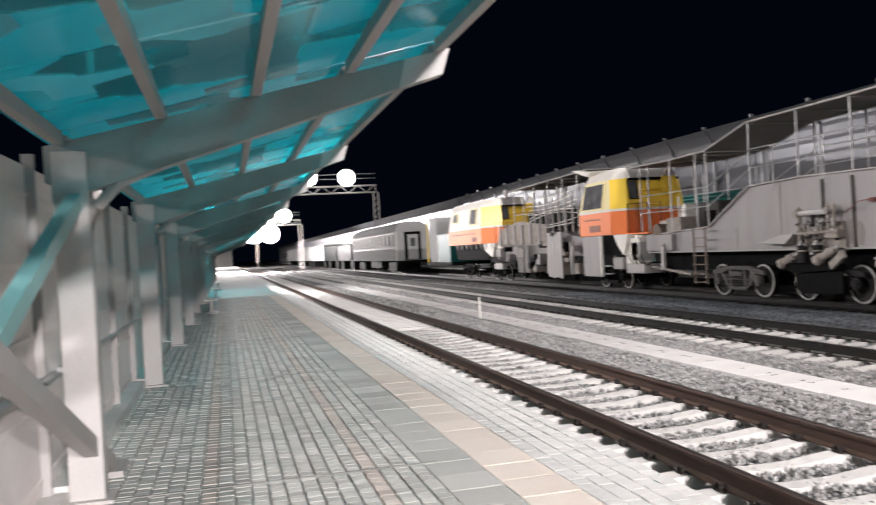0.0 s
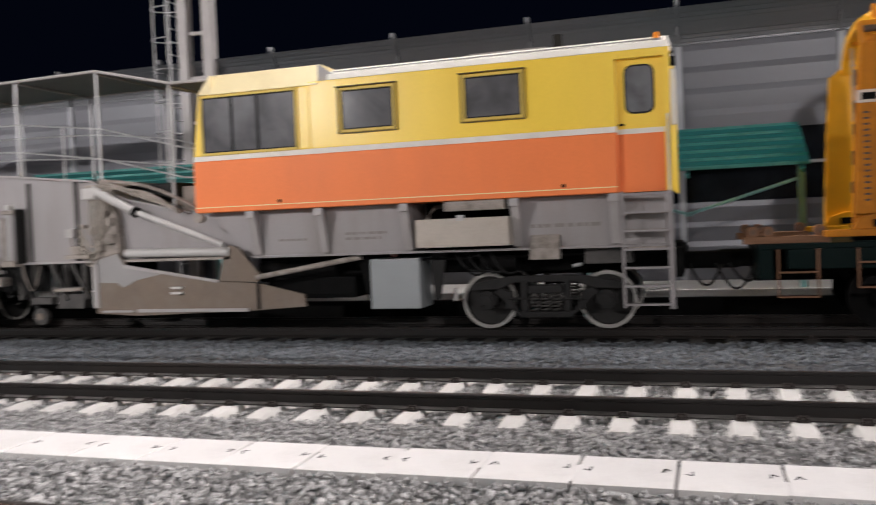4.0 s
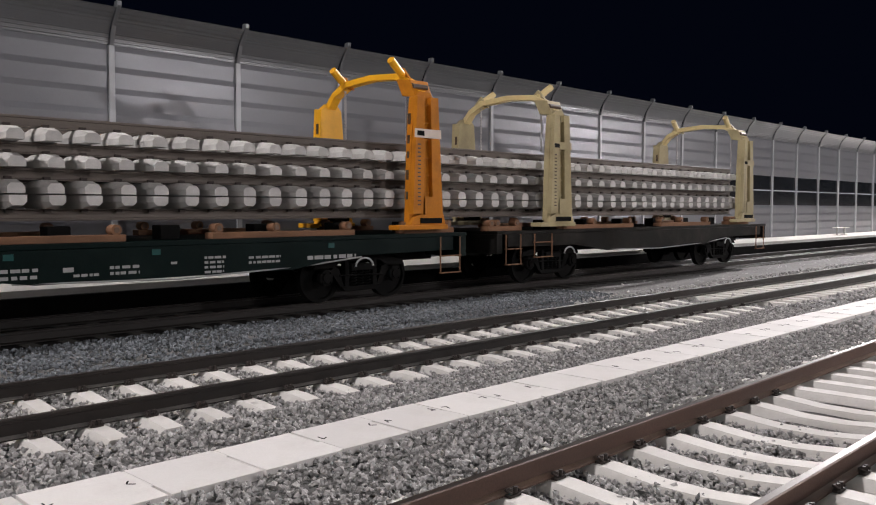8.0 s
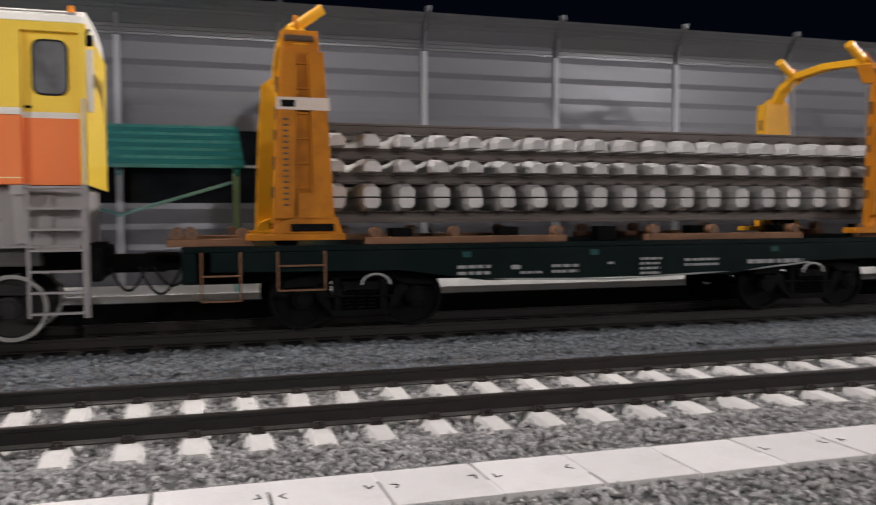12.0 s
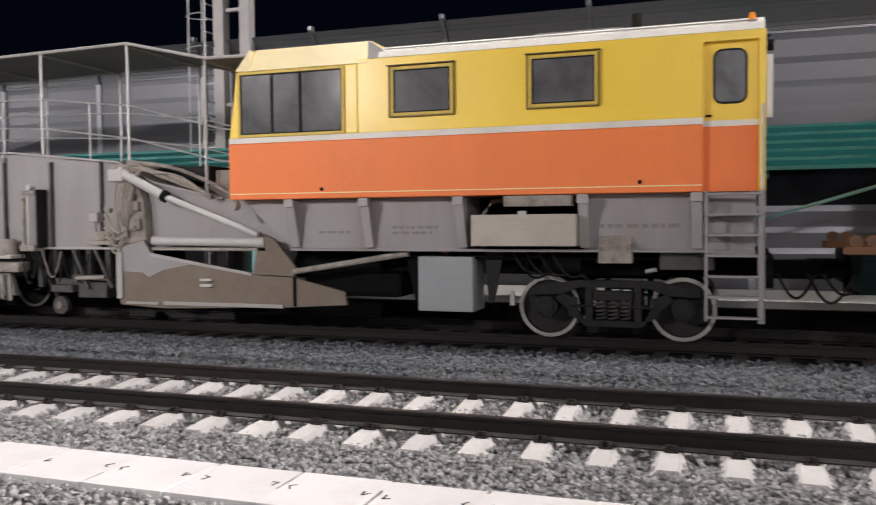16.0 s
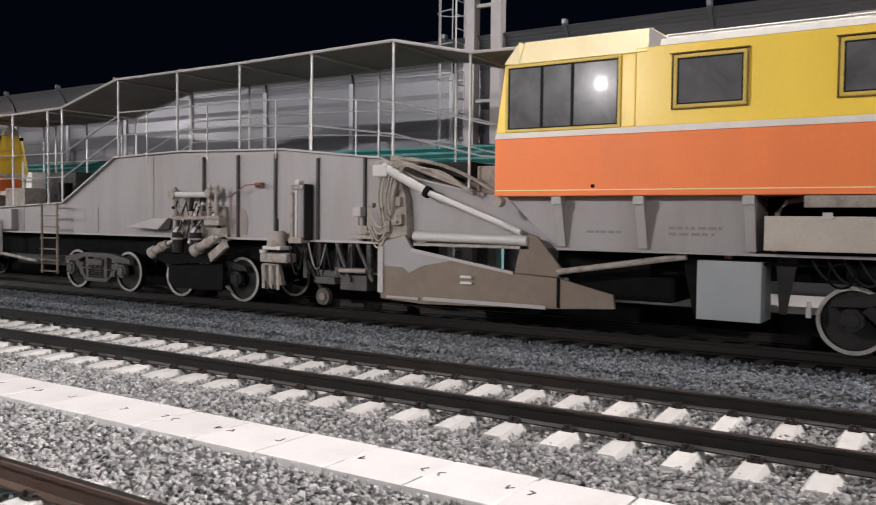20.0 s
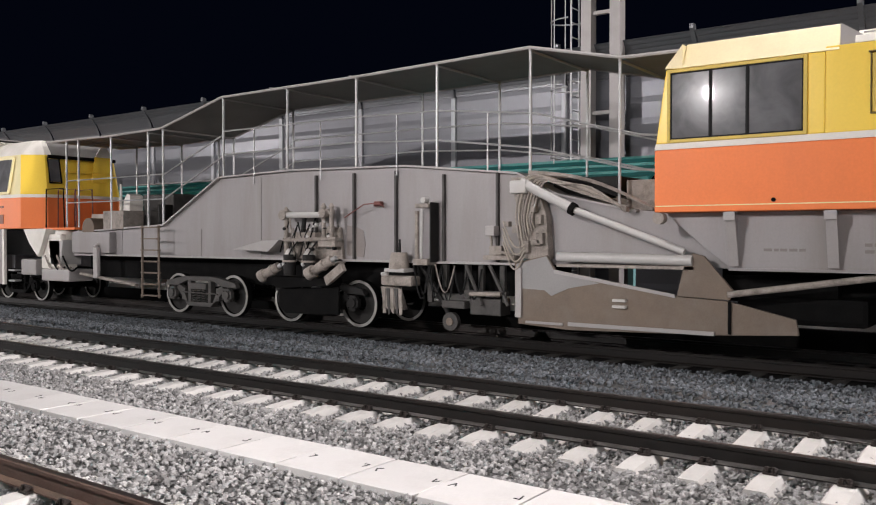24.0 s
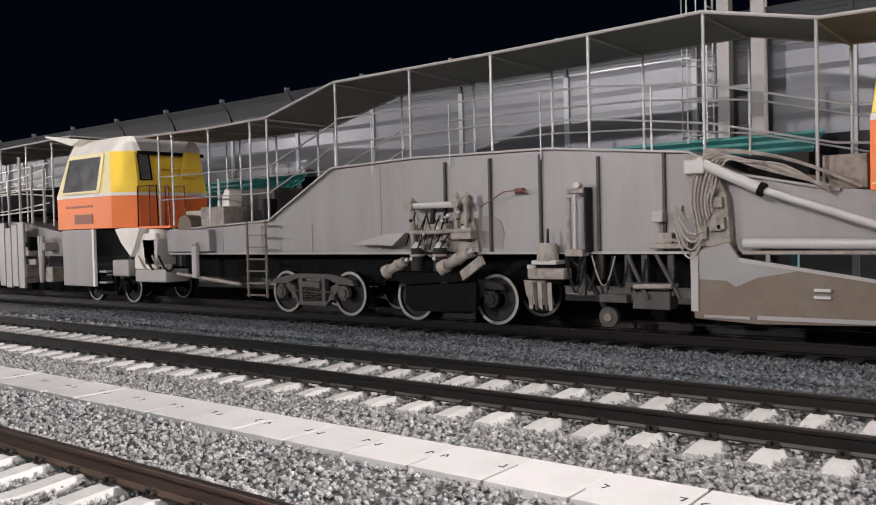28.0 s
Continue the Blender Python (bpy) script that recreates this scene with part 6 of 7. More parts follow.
# control cabs of the machine ahead
def control_cab(ys, ye, xf, yf, windows, pal, visor):
    """A faceted cab: side from ys to ye, corner facet to (xf, yf), end face across to the far corner."""
    c = thing("control_cab", "orange and yellow faceted control cab with white roof and dark windows", "railway cab", T3, (ys + ye) / 2, 1.0, group="control cabs")
    xa, xb = 14.75, 2 * T3 - 14.75
    zb, zm, z0, z1 = 2.06, 2.93, 3.02, 4.14
    k = (yf - ys) * 0.15
    foot = [(xa, ys), (xf, yf), (2 * T3 - xf, yf), (xb, ys), (xb, ye), (xa, ye)]
    part("lower_shell", prism(B(), foot, zb, zm, "z", 0.012), ORANGE, c)
    def grow(p, d):
        return (p[0] + (d if p[0] > T3 else -d), p[1] + (-d if p[1] < ye - 0.1 else d))
    part("stripe", prism(B(), [grow(p, 0.005) for p in foot], zm, z0, "z"), WHITE, c)
    top = [(xa + 0.10, ys + 0.16), (xf + 0.06, yf + 0.24), (2 * T3 - xf - 0.06, yf + 0.24), (xb - 0.10, ys + 0.16), (xb - 0.10, ye - 0.55), (xa + 0.10, ye - 0.55)]
    tip = [(xa + 0.45, ys + 0.1), (xf + 0.10, yf + 0.48), (2 * T3 - xf - 0.10, yf + 0.48), (xb - 0.45, ys + 0.1), (xb - 0.45, ye - 0.3), (xa + 0.45, ye - 0.3)]
    def wall_of(name, i, mat, label=""):
        a, b, e, f = foot[i], foot[(i + 1) % 6], top[(i + 1) % 6], top[i]
        return part(name, sheet(B(), [(*a, z0), (*b, z0), (*e, z1), (*f, z1)][::-1], 0.04), mat, c, label)
    wall_of("corner_shell", 0, YELLOW)
    wall_of("end_shell", 1, YELLOW)
    wall_of("corner_shell", 2, YELLOW)
    wall_of("far_shell", 3, pal)
    wall_of("back_shell", 4, pal)
    wall_of("side_shell", 5, pal)
    # sloping white roof
    bm = B()
    lo, hi = [bm.verts.new((*p, z1)) for p in top], [bm.verts.new((*p, z1 + 0.42)) for p in tip]
    for i in range(6):
        bm.faces.new((lo[i], lo[(i + 1) % 6], hi[(i + 1) % 6], hi[i]))
    bm.faces.new(hi), bm.faces.new(lo[::-1])
    bmesh.ops.recalc_face_normals(bm, faces=bm.faces[:])
    part("roof", bm, WHITE, c)
    # Grey sheet over the white roof end paints the canopy's shade.
    e0, e1, e2, e3 = Vector((*top[1], z1)), Vector((*top[2], z1)), Vector((*tip[2], z1 + 0.42)), Vector((*tip[1], z1 + 0.42))
    part("end_hood", sheet(B(), [e0.lerp(e1, 0.10), e0.lerp(e1, 0.90), e3.lerp(e2, 0.94), e3.lerp(e2, 0.06)], 0.03), ROOFGREY, c, "end slope of the roof, canopy shade painted grey")
    part("end_lintel", box(B(), xf + 0.06, 2 * T3 - xf - 0.06, yf + 0.02, yf + 0.10, z1 - 0.10, z1 - 0.01), UNDER, c)
    if visor:
        part("visor", prism(B(), [(ye - 0.7, z1 + 0.30), (ye + 0.75, z1 + 0.66), (ye + 0.75, z1 + 0.70), (ye - 1.2, z1 + 0.44)], xa + 0.1, xb - 0.1, "x", 0.008), WHITE, c, "white visor reaching past the roof")
    def f(z):
        return xa + 0.10 * (z - z0) / (z1 - z0) - 0.05
    for a, b, g, h in windows:
        s_ = 0.32 * (h - g) / 1.0
        pts = [(b, g), (a, g), (a - s_ * 0.5, h), (b - s_, h)]
        wn = part("window", sheet(B(), [(f(z), y, z) for y, z in pts], 0.012), GLASS, c, "dark side window")
        bm = B()
        for p, q in zip(pts, pts[1:] + pts[:1]):
            bar(bm, (f(p[1]) + 0.01, *p), (f(q[1]) + 0.01, *q), 0.05, 0.07)
        part("frame", bm, PALEYEL, wn)
    # end face: window, rails, plate painting the lit part of the far corner
    ew = part("end_window", sheet(B(), [(xf + 0.10, yf + 0.03, 3.38), (xf + 0.40, yf + 0.03, 3.38), (xf + 0.40, yf + 0.15, 4.02), (xf + 0.10, yf + 0.15, 4.02)], 0.02), GLASS, c, "dark end window")
    part("frame", tube(B(), [(xf + 0.08, yf, 3.35), (xf + 0.42, yf, 3.35), (xf + 0.42, yf + 0.13, 4.05), (xf + 0.08, yf + 0.13, 4.05), (xf + 0.08, yf, 3.35)], 0.025, 6), UNDER, ew)
    x2 = xf + 1.35
    part("corner_flap", prism(B(), [(x2, 3.42), (x2 + 0.44, 3.44), (x2 + 0.64, 3.62), (x2 + 0.64, 4.16), (x2 + 0.10, 4.16)], yf - 0.02, yf + 0.02, "y"), YELLOW, c, "yellow plate painting the lit part of the cab end")
    part("flap_top", prism(B(), [(x2 + 0.11, 4.161), (x2 + 0.64, 4.161), (x2 + 0.62, 4.28), (x2 + 0.36, 4.58)], yf - 0.02, yf + 0.02, "y"), WHITE, c)
    part("flap_rod", tube(B(), [(xf + 0.5, yf - 0.02, 3.68), (x2 + 0.5, yf - 0.05, 3.70)], 0.03, 6), YELLOW, c)
    part("end_deck", box(B(), xa + 0.3, xb - 0.3, yf - 1.6, yf - 0.01, 2.02, 2.08, 0.01), ORANGE, c, "orange walkway deck")
    for i, x in enumerate((xa + 0.35, xf + 0.25, xf + 0.75)):
        part("rail", tube(B(), [(x, yf - 0.1, 2.08), (x, yf - 0.12, 3.15), (x + 0.05, yf - 0.9, 3.15), (x + 0.05, yf - 0.95, 2.08)], 0.02, 6), BUMPER if i else UNDER, c, smooth=True)
    part("door_plate", box(B(), xa - 0.012, xa, ys + 0.95, ys + 1.9, zb + 0.14, zb + 0.40), DARKRED, c, "dark red plate on the side")
    bars(c, "side_writing", ys + 0.7, ye - 0.5, zb + 0.56, zb + 0.68, 1, xa - 0.001, DARKRED, seed=int(ys))
    part("fan_drum", tube(B(), [(xa + 0.55, yf - 0.75, zb - 0.30), (xa + 0.55, yf - 0.75, zb - 0.06)], 0.30, 20, 0.26), WHITE, c, "pale ribbed fan drum", smooth=True)
    part("drum_box", prism(B(), [(yf - 1.1, zb - 0.32), (yf - 0.4, zb - 0.32), (yf - 0.5, zb - 1.0), (yf - 1.0, zb - 1.0)], xa + 0.25, xa + 0.85, "x", 0.02), CYL, c)
    part("coupling_box", box(B(), xa + 0.2, xa + 0.9, yf - 1.5, yf - 0.1, 0.62, 0.95, 0.04), STEELGREY, c)
    for k in range(4):
        hose(c, (xa + 0.2, yf - 0.3 - 0.3 * k, zb - 0.75), (xa + 0.25, yf - 0.9 - 0.3 * k, zb - 1.05), 0.22, 0.025, (DUSTY, UNDER)[k % 2])
    part("step_rung", box(B(), xa + 0.1, xa + 0.3, ys + 0.55, ys + 0.9, 0.55, 0.60), TUBE, c)
    part("step_rung", box(B(), xa + 0.1, xa + 0.3, ys + 0.55, ys + 0.9, 0.85, 0.90), TUBE, c)
    if visor:
        part("lower_panel", box(B(), xa + 0.06, xa + 0.14, ys + 1.1, ys + 2.75, 0.46, zb - 0.012, 0.01), MACHGREY, c)
        part("panel_edge", box(B(), xa + 0.02, xa + 0.10, ys + 0.98, ys + 1.095, 0.46, zb - 0.012, 0.01), WHITE, c)
    part("apron", prism(B(), [(ys + 0.1, zb - 0.012), (yf - 0.5, zb - 0.012), (yf - 0.25, zb - 0.5), (yf - 0.05, zb - 0.78), (ys - 0.2, zb - 0.4)], xa + 0.12, xb - 0.4, "x", 0.01), WHITE, c, "pale sloping apron")
    part("cab_frame", box(B(), xa + 0.5, xb - 0.4, yf + 0.3, ye, 1.3, zb - 0.012), UNDER, c)
    return c


DARKRED = M("dull_red_plate", (0.24, 0.07, 0.035), 0.55, var=0.15, scale=6, fine=40, bump=0.05)
control_cab(29.2, 32.05, 15.2, 28.6, [(29.80, 31.65, 3.07, 4.05)], PALEYEL, True)
control_cab(45.7, 52.8, 15.55, 44.3, [(46.6, 47.9, 3.2, 4.1), (50.6, 51.6, 3.45, 4.0)], WHITE, False)


def tamping_machine():
    """The long machine between the two control cabs."""
    m = thing("tamping_machine", "long grey track-tamping machine with pipes and open frames", "railway vehicle", T3, 37, 0)
    part("main_frame", prism(B(), [(53.0, 1.2), (53.0, 1.95), (44.0, 1.95), (41.0, 2.6), (38.0, 2.55), (35.0, 2.3), (33.0, 2.0), (27.4, 1.95), (27.4, 1.3)], 15.35, 17.25, "x", 0.02), MACHGREY, m)
    rng = random.Random(21)
    for k in range(4):
        y = 34.5 + 0.42 * k
        part("side_plate", box(B(), 14.90, 14.98, y, y + 0.36, 0.3 + 0.05 * (k % 2), 2.35 - 0.08 * (k % 3), 0.02), STEELGREY, m, "pale upright guard plate")
    part("hopper_side", prism(B(), [(43.6, 1.95), (36.4, 1.75), (36.4, 2.75), (40.0, 3.05), (43.0, 2.7)], 14.96, 15.02, "x", 0.01), DUSTY, m)
    for k in range(6):
        part("hopper_rib", box(B(), 14.86, 14.959, 37.0 + 1.15 * k, 37.12 + 1.15 * k, 1.85, 2.85, 0.01), STEELGREY, m)
    for k in range(24):
        y = rng.uniform(32.6, 43.0)
        z = rng.uniform(0.4, 1.7)
        part("machinery", box(B(), 14.95, 15.4, y, y + rng.uniform(0.12, 0.5), z, z + rng.uniform(0.12, 0.45), 0.03), (DUSTY, UNDER, MACHGREY)[k % 3], m)
    for k in range(10):
        y = rng.uniform(33.0, 41.0)
        part("cylinder", tube(B(), [(14.98, y, 0.5), (15.0, y + rng.uniform(-0.2, 0.2), 1.9)], 0.07, 8), STEELGREY, m, smooth=True)
    for k in range(8):
        z = 2.7 + 0.2 * k
        hose(m, (15.0 + 0.1 * (k % 3), 33.2, z), (15.0 + 0.1 * (k % 2), 38.8, z - 0.2), rng.uniform(-0.25, 0.2), 0.02, WHITE)
    for k in range(7):
        part("upright_pipe", tube(B(), [(15.0, 33.3 + 0.75 * k, 2.3), (15.0, 33.3 + 0.75 * k, rng.uniform(3.6, 4.5))], 0.045, 6), STEELGREY, m)
    canopy_section(m, [(41.2, 4.66), (36.5, 4.72), (31.9, 4.78)], [(y, 2.2, 4.7) for y in (33.0, 34.6, 36.3, 38.0, 39.6, 41.0)], 15.1, 17.5, [[(33.0, 3.3), (41.0, 3.4)]])
    part("tank", box(B(), 15.5, 17.1, 33.5, 40.0, 2.6, 3.4, 0.05), UNDER, m)
    bogie(m, 29.3, 31.2, r=0.42)
    bogie(m, 43.0, 45.0, r=0.45)
    bogie(m, 49.0, 51.0, r=0.45)
    part("cabinet", box(B(), 15.0, 15.5, 27.6, 28.6, 0.95, 1.9, 0.05), WHITE, m)
    part("valve_block", box(B(), 14.95, 15.4, 28.8, 29.6, 0.75, 1.2, 0.05), STEELGREY, m)
    part("skirt", prism(B(), [(52.0, 2.06), (44.0, 2.06), (44.9, 1.15), (51.2, 1.15)], 14.9, 15.0, "x"), UNDER, m)
    for y in range(44, 52):
        part("skirt_bracket", prism(B(), [(y + 0.1, 2.06), (y + 0.3, 2.06), (y + 0.1, 1.75)], 14.82, 14.899, "x"), STEELGREY, m)
    part("teal_unit", box(B(), 14.9, 17.6, 53.2, 56.5, 0.9, 2.9, 0.05), TEALPAINT, m, "teal equipment box on the machine")
    rear = part("rear_cabin", box(B(), 14.95, 17.5, 56.9, 58.9, 1.0, 4.1, 0.05), COACH, m, "tall ribbed grey equipment cabin")
    for k in range(9):
        part("rib", box(B(), 15.05 + 0.28 * k, 15.13 + 0.28 * k, 56.85, 56.899, 1.1, 4.0), COACH, rear)
    for x in (14.92, 17.55):
        part("grab_rail", tube(B(), [(x, 59.4, 0.99), (x, 59.4, 3.9), (x, 58.95, 4.05)], 0.05, 6), YELLOW, m, "yellow upright rail at the cabin end", smooth=True)
    part("rear_floor", box(B(), 14.88, 17.6, 53.0, 59.6, 0.78, 0.998), UNDER, m)
    part("lamp_ring", disc(B(), 15.3, 42.6, 4.6, 0.10, 0.24, 0.1, 18), STEELGREY, m)
    return m


tamping_machine()


# ---- flat wagons loaded with track panels ----
OILY0 = M("oily_roller_hub", (0.10, 0.055, 0.03), 0.5, var=0.3, scale=9, fine=50, bump=0.2)

def flat_wagon(y0, y1, mat, label, fresh):
    w = thing("flat_wagon", label, "railway wagon", T3, (y0 + y1) / 2, 0, group="flat wagons")
    xa, xb = 14.78, 2 * T3 - 14.78
    a, b = min(y0, y1), max(y0, y1)
    part("deck", box(B(), xa - 0.02, xb + 0.02, a, b, 1.24, 1.32, 0.01), mat, w)
    for s in (xa, xb - 0.14):
        part("side_sill", prism(B(), [(a + 0.4, 1.235), (b - 0.4, 1.235), (b - 0.4, 0.95), (b - 3.2, 0.92), (b - 4.6, 0.73), (a + 4.6, 0.73), (a + 3.4, 0.92), (a + 0.4, 0.95)], s, s + 0.14, "x", 0.008), mat, w)
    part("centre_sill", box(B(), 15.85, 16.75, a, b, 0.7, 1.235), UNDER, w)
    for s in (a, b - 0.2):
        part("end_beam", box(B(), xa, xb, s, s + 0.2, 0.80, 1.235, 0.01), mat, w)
    # Wheels and rims near-black too: shade under the deck as colour.
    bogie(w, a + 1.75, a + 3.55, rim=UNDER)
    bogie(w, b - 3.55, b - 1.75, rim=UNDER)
    for s, d in ((a, -0.55), (b, 0.55)):
        part("coupler", box(B(), 16.12, 16.48, min(s, s + d), max(s, s + d), 0.92, 1.2, 0.05), UNDER, w)
    # end steps, handles and buffer rods
    for y0_, y1_, z0 in ((b - 0.81, b - 0.27, 0.53), (b - 2.03, b - 1.34, 0.66), (a + 0.25, a + 0.85, 0.46)):
        bm = B()
        for yy in (y0_, y1_):
            tube(bm, [(xa - 0.05, yy, 1.24), (xa - 0.05, yy, z0)], 0.016, 6)
        for z in (z0, z0 + 0.36):
            box(bm, xa - 0.10, xa, y0_, y1_, z, z + 0.022)
        part("step_frame", bm, TIMBER, w)
    for y in (a + 2.95, b - 2.8):
        part("brake_hoop", tube(B(), [(xa - 0.03, y + 0.22 * math.cos(t), 0.72 + 0.16 * math.sin(t)) for t in [math.pi * j / 8 for j in range(9)]], 0.02, 6), TUBE, w)
    part("long_rod", tube(B(), [(xa + 0.02, b - 4.3, 0.76), (xa - 0.02, (a + b) / 2, 0.70), (xa + 0.02, a + 4.4, 0.78), (xa, a + 3.0, 0.90)], 0.016, 6), TUBE, w)
    # roller beams on the deck
    for ya, yb in ((b + 0.2, b - 1.0), (b - 2.7, b - 6.0), (b - 7.5, b - 10.6), (b - 11.9, b - 13.4)):
        for x in (14.98, 17.62):
            rb = part("roller_beam", box(B(), x - 0.13, x + 0.13, yb, ya, 1.322, 1.43, 0.012), TIMBER, w)
            for q in (ya - 0.14, (ya + yb) / 2 + 0.25, yb + 0.14):
                part("roller", tube(B(), [(x - 0.10, q, 1.50), (x + 0.10, q, 1.50)], 0.085, 12), TIMBER, rb, smooth=True)
                part("hub", tube(B(), [(x - 0.115, q, 1.50), (x - 0.095, q, 1.50)], 0.045, 10), OILY0, rb)
    for k in range(7):
        part("chock", box(B(), 15.2, 15.5, a + 1.2 + k * 1.8, a + 1.55 + k * 1.8, 1.322, 1.56, 0.02), UNDER, w)
    if fresh:
        xs = xa - 0.001
        for (p, q, z0, z1, rows, sd) in ((-2.95, -3.5, 0.80, 1.0, 2, 1), (-3.85, -4.05, 0.86, 1.0, 1, 2), (-4.0, -4.4, 0.80, 0.88, 1, 3), (-4.55, -5.05, 0.80, 0.98, 2, 4), (-5.55, -5.7, 0.92, 1.0, 1, 5), (-6.15, -6.6, 0.74, 1.06, 4, 6), (-7.0, -7.7, 0.86, 1.03, 2, 7), (-8.25, -9.55, 0.86, 1.0, 1, 9)):
            bars(w, "stencil", min(p, q), max(p, q), z0, z1, rows, xs, INK, seed=sd)
        for y in (-3.1, -5.3, -8.8):
            part("lashing_plate", box(B(), xs - 0.012, xs, y - 0.07, y + 0.07, 1.10, 1.19), TEALPAINT, w)
    return w


flat_wagon(1.15, -12.55, DKGREEN, "dark green flat wagon with white stencils and rusty roller beams", True)
flat_wagon(-13.6, -28.2, BROWNWAG, "worn brown-black flat wagon carrying track panels", False)


def panel_sleeper():
    """A sleeper seen end-on in the stack: bevelled upper half, flat base."""
    bm = B()
    rings = []
    for x, k, dz in ((-1.31, 0.82, -0.055), (-1.06, 1.0, 0.0), (-0.62, 1.0, 0.0), (-0.4, 0.9, -0.03), (0.4, 0.9, -0.03), (0.62, 1.0, 0.0), (1.26, 1.0, 0.0), (1.30, 0.86, -0.02)):
        rings.append([bm.verts.new(p) for p in ((x, -0.150 * k, 0.0), (x, -0.150 * k, 0.095), (x, -0.092 * k, 0.205 + dz), (x, 0.092 * k, 0.205 + dz), (x, 0.150 * k, 0.095), (x, 0.150 * k, 0.0))])
    for p, q in zip(rings, rings[1:]):
        for i in range(6):
            bm.faces.new((p[i], p[(i + 1) % 6], q[(i + 1) % 6], q[i]))
    bm.faces.new(rings[0][::-1]), bm.faces.new(rings[-1])
    bmesh.ops.recalc_face_normals(bm, faces=bm.faces[:])
    return data_of("sleeper", bm, PANELCON)


PSLEEP = panel_sleeper()


def track_panel(z, flip, count=47):
    """Two rails on concrete sleepers; flip: laid upside down."""
    tp = thing("track_panel", "prefabricated track panel of rails on grey concrete sleepers", "track panel", T3, -14, z, group="stacked track panels")
    for s in (-1, 1):
        zr = z + 0.205 + 0.18 if not flip else z - 0.18
        part("rail", rail_bm(T3 + s * HALF, -26.9, -0.75, dz=zr, flip=1 if not flip else -1), PANELRAIL, tp)
    for k in range(count):
        ob = part("sleeper", PSLEEP, None, tp)
        ob.location = (T3 + 0.05 + random.uniform(-0.02, 0.02), -1.12 - k * 0.553 + random.uniform(-0.015, 0.015), z if not flip else z + 0.205)
        ob.rotation_euler = (math.pi if flip else 0, 0, random.uniform(-0.012, 0.012))
    bm = B()
    for k in range(count):
        for s in (-1, 1):
            for d in (-0.10, 0.10):
                zz = z + 0.205 if not flip else z
                box(bm, T3 + s * HALF + d - 0.025, T3 + s * HALF + d + 0.025, -1.12 - k * 0.553 - 0.05, -1.12 - k * 0.553 + 0.05, zz if not flip else zz - 0.05, zz + 0.05 if not flip else zz)
    tagged(part("fastening", bm, CLIP, tp), kind="stuff")


track_panel(1.822, True)
track_panel(2.05, False)
track_panel(2.435, False)
track_panel(2.825, False)


DKBROWN = M("dark_brown_steel", (0.055, 0.032, 0.018), 0.5, var=0.4, scale=9, fine=50, bump=0.2)


